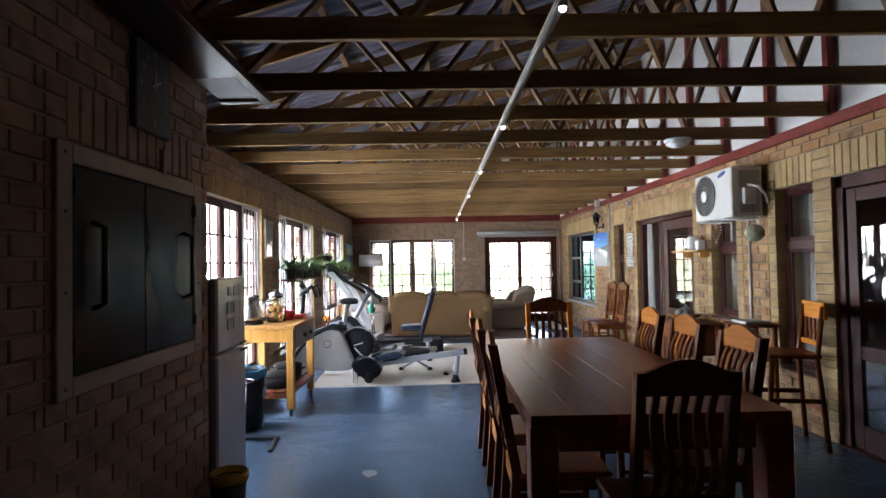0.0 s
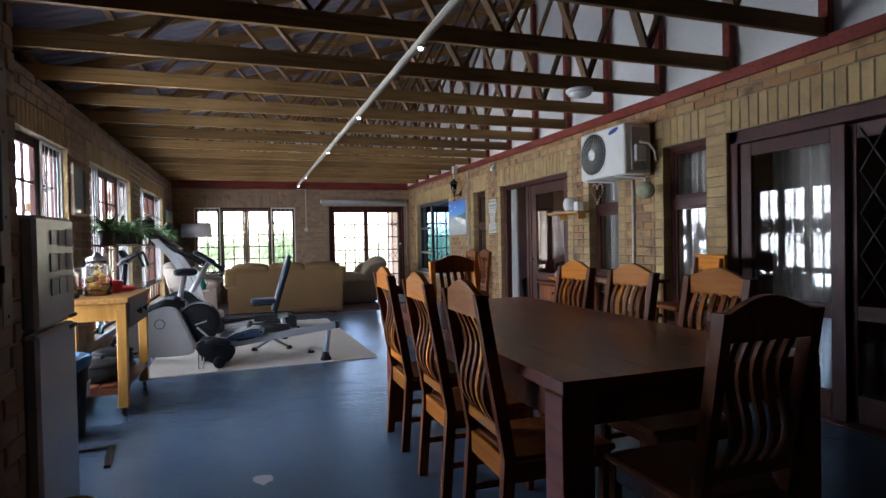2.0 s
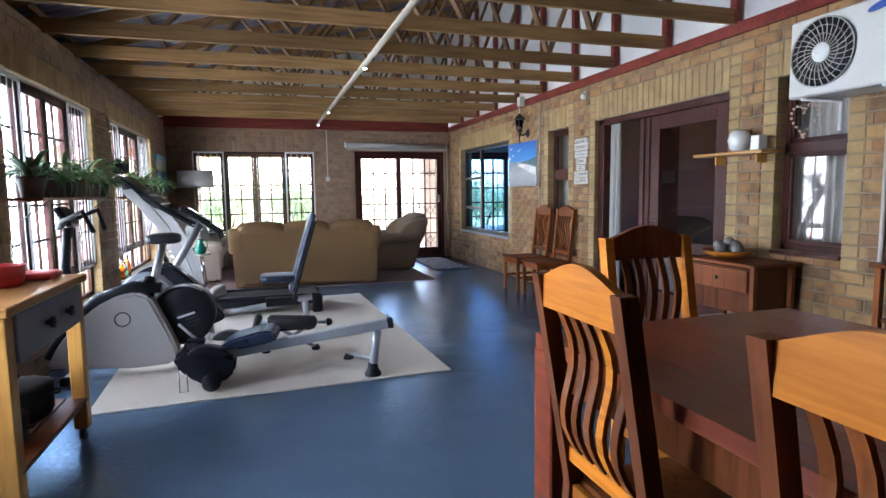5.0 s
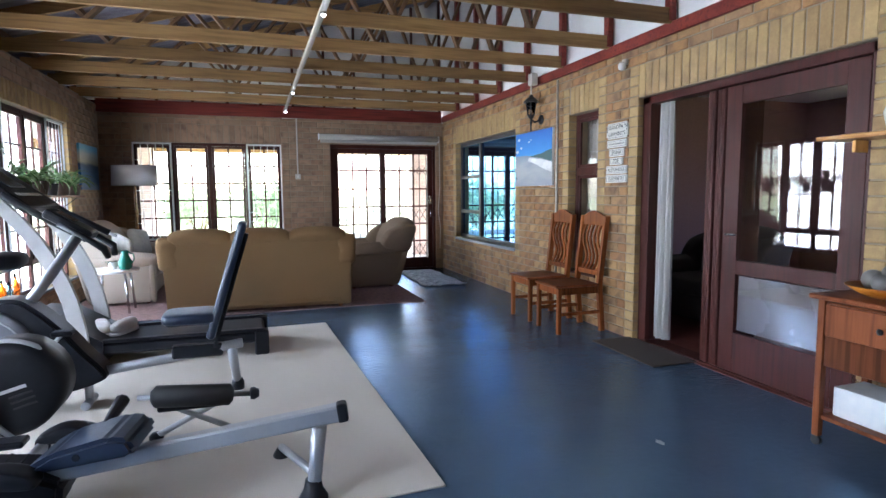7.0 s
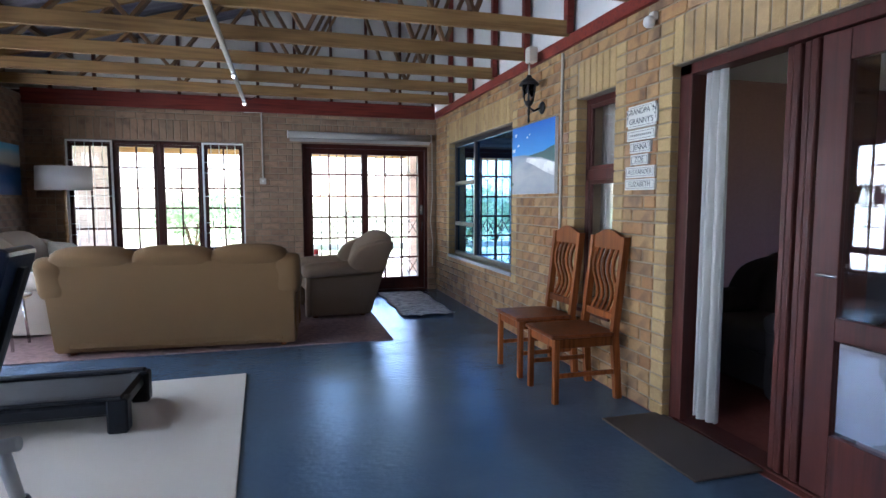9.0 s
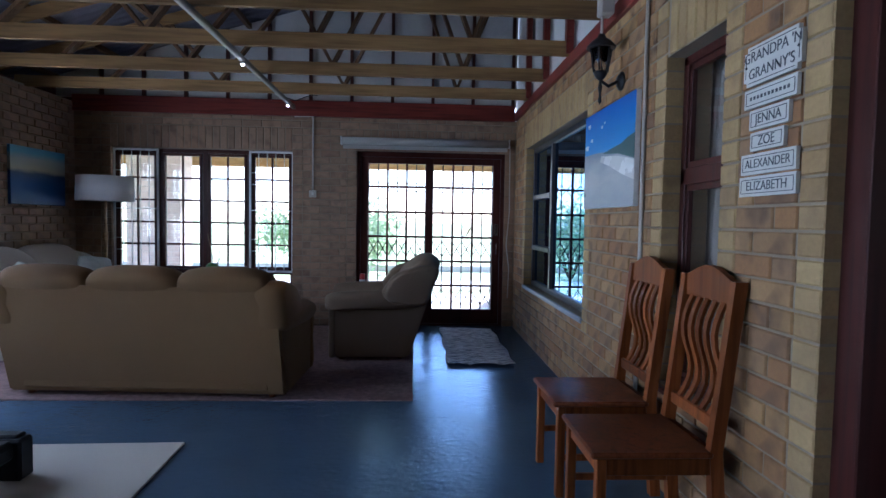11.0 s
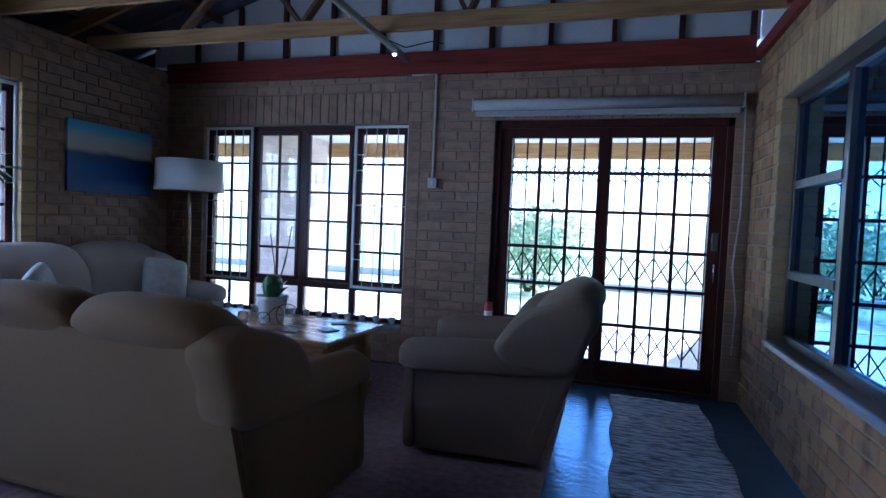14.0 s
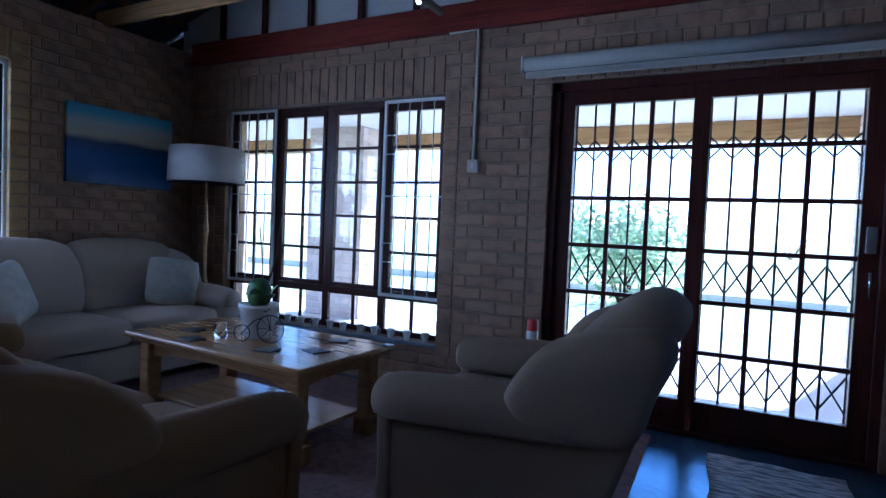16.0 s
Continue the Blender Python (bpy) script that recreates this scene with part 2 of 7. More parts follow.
def tube(bm, pts, r, n=8, closed=False):
    """A round bar along a line of points; r is one radius or one per point."""
    pts = [Vector(p) for p in pts]
    rs = r if isinstance(r, (list, tuple)) else [r] * len(pts)
    rings, ref = [], None
    for i, p in enumerate(pts):
        a, b = pts[max(i - 1, 0)], pts[min(i + 1, len(pts) - 1)]
        if closed:
            a, b = pts[i - 1], pts[(i + 1) % len(pts)]
        d = (b - a).normalized()
        if ref is None:
            ref = d.orthogonal().normalized()
        ref = (ref - d * ref.dot(d)).normalized()
        w = d.cross(ref)
        rings.append(ring(bm, [p + (ref * math.cos(t) + w * math.sin(t)) * rs[i] for t in (2 * math.pi * k / n for k in range(n))]))
    for a, b in zip(rings, rings[1:]):
        bridge(bm, a, b)
    if closed:
        bridge(bm, rings[-1], rings[0])
    else:
        bm.faces.new(rings[0][::-1])
        bm.faces.new(rings[-1])
    return bm


def cyl(bm, p0, p1, r0, r1=None, n=14):
    return tube(bm, [p0, p1], [r0, r0 if r1 is None else r1], n)


def lathe(bm, prof, c=(0, 0, 0), n=18, m=None):
    """A turned shape: (radius, height) pairs round an upright axis at c."""
    m = m or Matrix()
    rings = [ring(bm, [m @ Vector((c[0] + r * math.cos(t), c[1] + r * math.sin(t), c[2] + z)) for t in (2 * math.pi * k / n for k in range(n))]) for r, z in ((max(r, 0.0004), z) for r, z in prof)]
    for a, b in zip(rings, rings[1:]):
        bridge(bm, a, b)
    bm.faces.new(rings[0][::-1])
    bm.faces.new(rings[-1])
    return bm


def pad(bm, c, s, e1=0.35, e2=0.35, m=None, nu=20, nv=12, warp=None):
    """A stuffed, rounded block (superellipsoid)."""
    m = m or Matrix()
    f = lambda v, e: math.copysign(abs(v) ** e, v)
    rows = []
    for j in range(1, nv):
        ph = -math.pi / 2 + math.pi * j / nv
        row = []
        for i in range(nu):
            th = 2 * math.pi * i / nu
            p = Vector((f(math.cos(ph), e1) * f(math.cos(th), e2) * s[0] / 2, f(math.cos(ph), e1) * f(math.sin(th), e2) * s[1] / 2, f(math.sin(ph), e1) * s[2] / 2))
            if warp:
                p = warp(p)
            row.append(m @ (Vector(c) + p))
        rows.append(ring(bm, row))
    for a, b in zip(rows, rows[1:]):
        bridge(bm, a, b)
    for row, z, o in ((rows[0], -s[2] / 2, -1), (rows[-1], s[2] / 2, 1)):
        p = Vector((0, 0, z))
        top = bm.verts.new(m @ (Vector(c) + (warp(p) if warp else p)))
        for i in range(nu):
            q = (row[i], row[(i + 1) % nu], top)
            bm.faces.new(q if o > 0 else q[::-1]).smooth = True
    return bm


def prism(bm, poly, axis, a, b, m=None, smooth=False):
    """A polygon in the plane across an axis, drawn out from a to b along it."""
    m = m or Matrix()
    put = {"X": lambda u, v, w: (w, u, v), "Y": lambda u, v, w: (u, w, v), "Z": lambda u, v, w: (u, v, w)}[axis]
    lo, hi = ring(bm, [m @ Vector(put(u, v, a)) for u, v in poly]), ring(bm, [m @ Vector(put(u, v, b)) for u, v in poly])
    bridge(bm, lo, hi, smooth)
    bm.faces.new(lo[::-1])
    bm.faces.new(hi)
    bmesh.ops.recalc_face_normals(bm, faces=bm.faces)
    return bm


def outline(pts, n=4):
    """A smooth closed line through corner points."""
    out, k = [], len(pts)
    for i in range(k):
        p0, p1, p2, p3 = (Vector(pts[(i + j) % k]) for j in (-1, 0, 1, 2))
        for q in range(n):
            t = q / n
            out.append(0.5 * (2 * p1 + (p2 - p0) * t + (2 * p0 - 5 * p1 + 4 * p2 - p3) * t * t + (3 * p1 - p0 - 3 * p2 + p3) * t ** 3))
    return [(p.x, p.y) for p in out]


def puff(bm, poly, axis, a, b, soft, m=None, n=10, sharp=4.0):
    """A stuffed slab: a rounded outline drawn out along an axis, drawn in by soft at both faces."""
    m = m or Matrix()
    put = {"X": lambda u, v, w: (w, u, v), "Y": lambda u, v, w: (u, w, v), "Z": lambda u, v, w: (u, v, w)}[axis]
    line = [Vector(p) for p in outline(poly)]
    mid = sum(line, Vector((0, 0))) / len(line)
    far = max((p - mid).length for p in line)
    rows = []
    for i in range(n + 1):
        t = -math.cos(math.pi * i / n)
        inset = soft * (1 - max(0.0, 1 - abs(t) ** sharp) ** 0.5)
        rows.append(ring(bm, [m @ Vector(put(*(p - (p - mid) * (inset / far)), (a + b) / 2 + t * (b - a) / 2)) for p in line]))
    for p, q in zip(rows, rows[1:]):
        bridge(bm, p, q)
    for row in (rows[0][::-1], rows[-1]):
        f = bm.faces.new(row)
        f.smooth = True
    bmesh.ops.recalc_face_normals(bm, faces=bm.faces)
    return bm


# ---- structure: sizes ----
XE, XW, YN, YS, TOP = 3.30, -1.95, 14.12, -2.4, 2.52
WEST = [(4.65, 6.75, 0.33, 2.17), (7.5, 9.6, 0.33, 2.17), (10.35, 12.66, 0.33, 2.17)]
EAST = [(2.35, 4.45, 0.0, 2.12), (4.66, 5.2, 0.5, 2.12), (5.88, 6.43, 0.85, 2.12), (6.88, 8.84, 0.0, 2.1), (9.42, 9.96, 0.5, 2.1), (11.22, 13.45, 0.6, 2.1)]
NORTH = [(-1.53, 0.6, 0.33, 2.1), (1.36, 3.17, 0.0, 2.12)]
COURSE, LONG, JOINT = 0.085, 0.232, 0.010


def to_world(wall):
    """Maps (along, out of the wall into the room, up) to the world."""
    return {"east": lambda u, n, z: (XE - n, u, z), "west": lambda u, n, z: (XW + n, u, z), "north": lambda u, n, z: (u, YN - n, z),
            "south": lambda u, n, z: (u, YS + n, z), "braai": lambda u, n, z: (-1.25 + n, u, z), "braai_end": lambda u, n, z: (u, 3.4 + n, z)}[wall]


def brick_shell(u0, u1, z0, z1, back, front=0.008):
    """Corners and faces of one brick with worn front edges."""
    c = 0.005
    vs = [(u, n, z) for n, k in ((front, c), (front - c, 0), (back, 0)) for u, z in ((u0 + k, z0 + k), (u1 - k, z0 + k), (u1 - k, z1 - k), (u0 + k, z1 - k))]
    fs = [(0, 1, 2, 3)] + [(4 * r + i, 4 * r + 4 + i, 4 * r + 4 + (i + 1) % 4, 4 * r + (i + 1) % 4) for r in (0, 1) for i in range(4)]
    return vs, fs


def lay(name, put, bricks, material, parent, label=""):
    """Joins many bricks into one part."""
    vs, fs = [], []
    for b in bricks:
        v, f = brick_shell(*b)
        fs += [tuple(i + len(vs) for i in q) for q in f]
        vs += [put(*p) for p in v]
    me = bpy.data.meshes.new(name)
    me.from_pydata(vs, [], fs)
    me.materials.append(material)
    ob = new(name, me)
    ob.parent = parent
    return tagged(ob, label, kind="stuff")


def brick_plan(u0, u1, z1, openings, quoin, shift=0.0):
    """Where the bricks of one wall lie: plain courses, end columns at openings, soldiers over them."""
    rnd = random.Random(int(u0 * 100) + len(openings))
    rows, ends, taken = [], [], []
    for a, b, lo, hi in openings:
        taken.append((a, b, lo, hi))
        if quoin:
            over = math.ceil((hi + 0.21) / COURSE) * COURSE
            taken += [(a - 0.118, a, max(lo - 0.09, 0), over - 0.005), (b, b + 0.118, max(lo - 0.09, 0), over - 0.005), (a, b, hi, over - 0.005)]
            k = a
            while k < b - 0.03:
                ends.append((k + 0.004, min(k + 0.079, b), hi + 0.004, over - 0.01, -0.1))
                k += COURSE
            z = 0.0
            while z < over - 0.03:
                if z + 0.04 > lo - 0.09:
                    ends.append((a - 0.112, a - 0.004 + 0.008, z, z + 0.075, -0.11))
                    ends.append((b - 0.004, b + 0.112, z, z + 0.075, -0.11))
                z += COURSE
    z, k = 0.0, 0
    while z < z1 - 0.03:
        zt = min(z + 0.075, z1)
        cuts = sorted((a, b) for a, b, lo, hi in taken if lo < z + 0.045 and hi > z + 0.035)
        free, at = [], u0
        for a, b in cuts:
            if a > at:
                free.append((at, a))
            at = max(at, b)
        if at < u1:
            free.append((at, u1))
        for a, b in free:
            u = u0 - LONG + shift + (k % 2) * LONG / 2
            while u < b:
                p, q = max(u, a + 0.002), min(u + LONG - JOINT, b - 0.002)
                if q - p > 0.025:
                    rows.append((p, q, z + rnd.uniform(-0.001, 0.001), zt, -0.006, 0.008 + rnd.uniform(-0.002, 0.002)))
                u += LONG
        z, k = z + COURSE, k + 1
    return rows, ends


def wall_core(name, wall, u0, u1, z1, openings, thick, label):
    """The mortar body of a wall with its openings cut right through."""
    put = to_world(wall)
    us = sorted({u0, u1, *[o[0] for o in openings], *[o[1] for o in openings]})
    bm = BM()
    for a, b in zip(us, us[1:]):
        zs = sorted((lo, hi) for p, q, lo, hi in openings if p <= a and b <= q)
        at = 0.0
        for lo, hi in zs + [(z1, z1)]:
            if lo > at + 0.001:
                p, q = Vector(put(a, 0, at)), Vector(put(b, -thick, lo))
                rbox(bm, (p + q) / 2, [max(abs(x), 0.001) for x in (q - p)], 0)
            at = hi
    return tagged(part(name, bm, M["mortar"]), label, "wall", kind="structure")

# ---- structure: shell ----
floor = part("floor", box(BM(), XW - 0.3, YS - 0.3, -0.12, XE + 0.02, YN + 0.3, 0.0), M["floor"])
tagged(floor, "glossy grey-blue painted screed floor", "floor", kind="structure")
wall_east = wall_core("wall_east", "east", YS, YN + 0.24, TOP, EAST, 0.23, "tan face-brick wall with doors and windows")
wall_west = wall_core("wall_west", "west", YS, YN + 0.24, 2.62, WEST, 0.23, "brown face-brick wall with three windows")
wall_north = wall_core("wall_north", "north", XW, XE, TOP, NORTH, 0.23, "brown face-brick end wall with window and door")
wall_south = part("wall_south", box(BM(), XW, YS - 0.2, 0, XE, YS, 4.4), M["mortar"])
tagged(wall_south, "brown brick wall behind the dining area", "wall", kind="structure")

# Boards added to stop daylight leaking in over the west wall.
tagged(part("eave_board", box(BM(), XW - 0.6, YS, 2.62, XW - 0.2, YN + 0.2, 2.66), M["frame_wood"]), "dark boarded eaves above the west wall", "eaves", kind="structure")
tagged(part("wall_eaves", box(BM(), XW - 0.62, YS - 0.2, 2.6, XW - 0.58, YN + 0.3, 3.1), M["frame_wood"]), "dark board closing the eaves", "board", kind="structure")
ROOF0, SLOPE = 2.80, 0.30
roof_z = lambda x: ROOF0 + (x - XW) * SLOPE
bm = BM()
for i in range(140):
    # corrugated sheet: ribs run up the slope
    y0 = YS - 0.6 + i * 0.125
    pr = [(y0, 0.0), (y0 + 0.03, 0.018), (y0 + 0.06, 0.018), (y0 + 0.09, 0.0), (y0 + 0.125, 0.0)]
    a = [bm.verts.new((XW - 0.6, y, roof_z(XW - 0.6) + 0.2 + z)) for y, z in pr]
    b = [bm.verts.new((XE + 0.1, y, roof_z(XE + 0.1) + 0.2 + z)) for y, z in pr]
    for j in range(4):
        bm.faces.new((a[j], a[j + 1], b[j + 1], b[j]))
ceiling = part("ceiling", bm, M["sheet"])
tagged(ceiling, "grey corrugated roof sheeting seen from below", "roof", kind="structure")
ceiling.modifiers.new("thick", "SOLIDIFY").thickness = 0.01
upper_east = part("wall_east_upper", box(BM(), XE + 0.02, YS, TOP + 0.1, XE + 0.23, YN + 0.24, 4.75), M["white_wall"])
tagged(upper_east, "white plastered wall above the brickwork", "wall", kind="structure")
bm = BM()
prism(bm, [(XW - 0.24, TOP + 0.18), (XE, TOP + 0.18), (XE, roof_z(XE) + 0.2), (XW - 0.24, roof_z(XW - 0.24) + 0.2)], "Y", YN + 0.06, YN + 0.16)
upper_north = tagged(part("wall_north_upper", bm, M["white_wall"]), "white boarded gable above the end wall", "wall", kind="structure")
trim_e = part("trim_east", box(BM(), XE - 0.035, YS, TOP, XE + 0.1, YN, TOP + 0.095, 0.004), M["red_timber"])
tagged(trim_e, "red stained timber wall plate", "trim", kind="structure")
trim_n = part("trim_north", box(BM(), XW, YN - 0.04, TOP - 0.01, XE - 0.036, YN + 0.1, TOP + 0.18, 0.004), M["red_timber"])
tagged(trim_n, "dark red timber beam along the end wall", "trim", kind="structure")
gable_frame = thing("gable_studs", "dark red upright studs on the white gable", "stud", kind="structure")
for i in range(11):
    x = XW + 0.3 + i * 0.49
    part("stud", box(BM(), x - 0.02, YN + 0.02, TOP + 0.18, x + 0.02, YN + 0.058, roof_z(x) + 0.19), M["frame_wood"], gable_frame)
# Eaves ends boxed in with added boards against the daylight too.
for _y in (YS - 0.15, YN + 0.17):
    tagged(part("eave_end", prism(BM(), [(XW - 0.64, 2.5), (XW + 0.02, 2.5), (XW + 0.02, roof_z(XW) + 0.19), (XW - 0.64, roof_z(XW - 0.64) + 0.2)], "Y", _y, _y + 0.04), M["frame_wood"]), "dark board closing the end of the eaves", "board", kind="structure")
BEAMS = [13.3 - 0.81 * i for i in range(19)]


def truss(y):
    """One lean-to roof truss: tie beam, rafter, upright and sloping webs."""
    t = thing("roof_truss", "rough pine roof truss with tie beam and webs", "truss", pose(0, y, 0), "roof trusses")
    zb = TOP + 0.08
    part("tie_beam", box(BM(), XW - 0.1, -0.019, zb, XE - 0.004, 0.019, zb + 0.115, 0.003), M["beam"], t)
    bm = BM()
    prism(bm, [(XW - 0.5, roof_z(XW - 0.5) + 0.03), (XE - 0.004, roof_z(XE) + 0.03), (XE - 0.004, roof_z(XE) + 0.14), (XW - 0.5, roof_z(XW - 0.5) + 0.14)], "Y", -0.019, 0.019)
    part("rafter", bm, M["beam"], t)
    z0 = zb + 0.1
    for xa, xb in ((-1.1, -0.5), (0.0, -0.5), (0.0, 0.75), (1.3, 0.75), (1.3, 2.0), (2.5, 2.0), (2.5, 3.2)):
        za, ze = z0, roof_z(xb) + 0.06
        d = Vector((xb - xa, 0, ze - za))
        m = Matrix.Translation((xa, 0.034, za)) @ d.to_track_quat("Z", "Y").to_matrix().to_4x4()
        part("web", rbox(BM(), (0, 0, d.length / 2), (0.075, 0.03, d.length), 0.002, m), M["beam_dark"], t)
    part("post", box(BM(), XE - 0.06, -0.035, TOP + 0.095, XE - 0.002, 0.035, roof_z(XE) + 0.05, 0.003), M["red_timber"], t, "red stained post")
    return t


for _y in BEAMS:
    if YS < _y < YN:
        truss(_y)
purlins = thing("purlins", "pine purlins under the roof sheets", "purlin", kind="structure")
for i in range(8):
    x = XW - 0.2 + i * 0.74
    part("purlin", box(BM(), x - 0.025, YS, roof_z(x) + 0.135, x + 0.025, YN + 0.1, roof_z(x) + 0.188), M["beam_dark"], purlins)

# the ground outside, in one sheet
ground = part("ground", box(BM(), -400, -400, -0.5, 400, 400, -0.16), M["lawn"])
tagged(ground, "sunlit lawn around the house", "lawn", kind="structure")

M["bare_screed"] = plain("bare_pale_screed", (0.30, 0.31, 0.32), (0.22, 0.23, 0.25), (0.5, 0.7), scale=60, bump=0.2)
for _x, _y, _w, _d, _s in ((2.12, 7.04, 0.02, 0.035, 3), (-0.37, 4.06, 0.075, 0.08, 8)):
    _rnd = random.Random(_s)
    _pts = [(_x + _w * math.cos(k * 0.5236) * _rnd.uniform(0.6, 1.1), _y + _d * math.sin(k * 0.5236) * _rnd.uniform(0.6, 1.1)) for k in range(12)]
    part("worn_patch", prism(BM(), _pts, "Z", 0.0, 0.0015), M["bare_screed"], floor, "pale patch where the floor paint has worn off")

# ---- openings ----
M["curtain"] = plain("pale_curtain", (0.42, 0.39, 0.35), (0.32, 0.30, 0.27), (0.8, 0.95), scale=60, stretch=(1, 1, 0.1), sheen=0.3)
M["sill"] = plain("grey_sill_paint", (0.20, 0.22, 0.26), (0.15, 0.165, 0.2), (0.35, 0.5), scale=20)
M["dark_frame"] = plain("black_brown_frame", (0.04, 0.03, 0.03), (0.025, 0.02, 0.02), (0.3, 0.45), scale=25)
M["mat"] = plain("dark_coir_mat", (0.075, 0.05, 0.036), (0.04, 0.028, 0.021), (0.9, 1.0), scale=150, bump=0.8, dist=0.004)
# Tone of the carpet as reflected in the side door's lower pane.
M["door_dim"] = plain("frosted_panel", (0.11, 0.093, 0.093), (0.075, 0.062, 0.062), (0.2, 0.35), scale=3, big=1.2, bump=0.02)


def ubox(bm, put, a, b, bev=0.003):
    """A box between two corners given as (along, out, up) on a wall."""
    p, q = Vector(put(*a)), Vector(put(*b))
    return rbox(bm, (p + q) / 2, [max(abs(x), 0.001) for x in (q - p)], bev)


def pane(put, u0, u1, z0, z1, n, parent, material="glass", label=""):
    ob = part("pane", ubox(BM(), put, (u0, n - 0.002, z0), (u1, n + 0.002, z1), 0), M[material], parent, label)
    ob.visible_shadow = False
    return ob


def utube(bm, put, pts, r, n=6):
    return tube(bm, [put(*p) for p in pts], r, n)


def grille(put, u0, u1, z0, z1, n, parent, bars=4):
    """A white steel burglar guard with upright bars, a cross bar and two latch loops."""
    bm = BM()
    for a, b in (((u0, z0), (u0, z1)), ((u1, z0), (u1, z1)), ((u0, z0), (u1, z0)), ((u0, z1), (u1, z1))):
        ubox(bm, put, (min(a[0], b[0]) - 0.012, n - 0.008, min(a[1], b[1]) - 0.012), (max(a[0], b[0]) + 0.012, n + 0.008, max(a[1], b[1]) + 0.012), 0.002)
    g = part("burglar_guard", bm, M["white_metal"], parent, "white steel burglar guard")
    for i in range(1, bars + 1):
        u = u0 + (u1 - u0) * i / (bars + 1)
        part("bar", utube(BM(), put, [(u, n, z0), (u, n, z1)], 0.0045), M["white_metal"], g)
    zc = (z0 + z1) / 2 + 0.02
    part("bar", utube(BM(), put, [(u0, n + 0.006, zc), (u1, n + 0.006, zc)], 0.0045), M["white_metal"], g)
    for z in (z0 + 0.32, z1 - 0.32):
        w = 0.11
        part("latch_loop", utube(BM(), put, [(u0 + 0.01, n + 0.012, z - 0.07), (u0 + w, n + 0.012, z - 0.07), (u0 + w, n + 0.012, z + 0.07), (u0 + 0.01, n + 0.012, z + 0.07)], 0.0045), M["white_metal"], g)
    return g


def cottage_window(name, wall, u0, u1, z0, z1, label):
    """Four casements of ten small panes over a row of eight fixed panes, with guards on the outer two."""
    put = to_world(wall)
    w = thing(name, label, "window", kind="structure")
    n0, n1 = -0.118, -0.08
    bm = BM()
    for a, b in (((u0, z0), (u0 + 0.045, z1)), ((u1 - 0.045, z0), (u1, z1)), ((u0, z0), (u1, z0 + 0.04)), ((u0, z1 - 0.045), (u1, z1)), ((u0, z0 + 0.27), (u1, z0 + 0.325))):
        ubox(bm, put, (a[0], n0, a[1]), (b[0], n1, b[1]), 0.003)
    frame_ = part("window_frame", bm, M["frame_wood"], w)
    q = (u1 - u0) / 4
    for i in range(1, 4):
        part("mullion", ubox(BM(), put, (u0 + i * q - 0.03, n0 + 0.002, z0 + 0.005), (u0 + i * q + 0.03, n1 + 0.003, z1 - 0.004)), M["frame_wood"], w)
    for i in range(8):
        a, b = u0 + i * q / 2 + 0.02, u0 + (i + 1) * q / 2 - 0.02
        if i % 2 == 0:
            part("glazing_bar", ubox(BM(), put, (u0 + (i + 1) * q / 2 - 0.014, n0 + 0.01, z0 + 0.03), (u0 + (i + 1) * q / 2 + 0.014, n1 - 0.01, z0 + 0.28)), M["frame_wood"], w)
        pane(put, a, b, z0 + 0.035, z0 + 0.275, -0.096, w)
    for i in range(4):
        a, b, lo, hi = u0 + i * q + 0.032, u0 + (i + 1) * q - 0.032, z0 + 0.328, z1 - 0.048
        bm = BM()
        for p, r in (((a, lo), (a + 0.035, hi)), ((b - 0.035, lo), (b, hi)), ((a, lo), (b, lo + 0.035)), ((a, hi - 0.035), (b, hi))):
            ubox(bm, put, (p[0], n0 + 0.008, p[1]), (r[0], n1 + 0.012, r[1]), 0.003)
        cs = part("casement", bm, M["frame_wood"], w)
        mid, h = (a + b) / 2, (hi - lo - 0.07) / 5
        part("glazing_bar", ubox(BM(), put, (mid - 0.011, n0 + 0.015, lo + 0.03), (mid + 0.011, n1, hi - 0.03), 0.002), M["frame_wood"], cs)
        for k in range(5):
            zb = lo + 0.035 + k * h
            if k:
                part("glazing_bar", ubox(BM(), put, (a + 0.03, n0 + 0.017, zb - 0.011), (b - 0.03, n1 - 0.002, zb + 0.011), 0.002), M["frame_wood"], cs)
            for p, r in ((a + 0.03, mid - 0.008), (mid + 0.008, b - 0.03)):
                pane(put, p, r, zb + 0.008, zb + h - 0.008, -0.096, cs)
        part("stay", utube(BM(), put, [(a + 0.05, n1 + 0.02, lo + 0.01), (a + 0.2, n1 + 0.035, lo + 0.012)], 0.004), M["chrome"], cs, "steel casement stay")
        if i in (0, 3):
            grille(put, a - 0.02, b + 0.02, lo - 0.02, hi + 0.03, -0.045, w)
    part("window_sill", ubox(BM(), put, (u0 + 0.001, -0.16, z0 - 0.03), (u1 - 0.001, 0.03, z0 - 0.001), 0.006), M["sill"], w, "grey painted window sill")
    return w


cottage_window("window_1", "north", *NORTH[0], "dark red cottage-pane window with white burglar guards")
for i, o in enumerate(WEST):
    cottage_window(f"window_{i + 2}", "west", *o, "dark red cottage-pane window with white burglar guards")


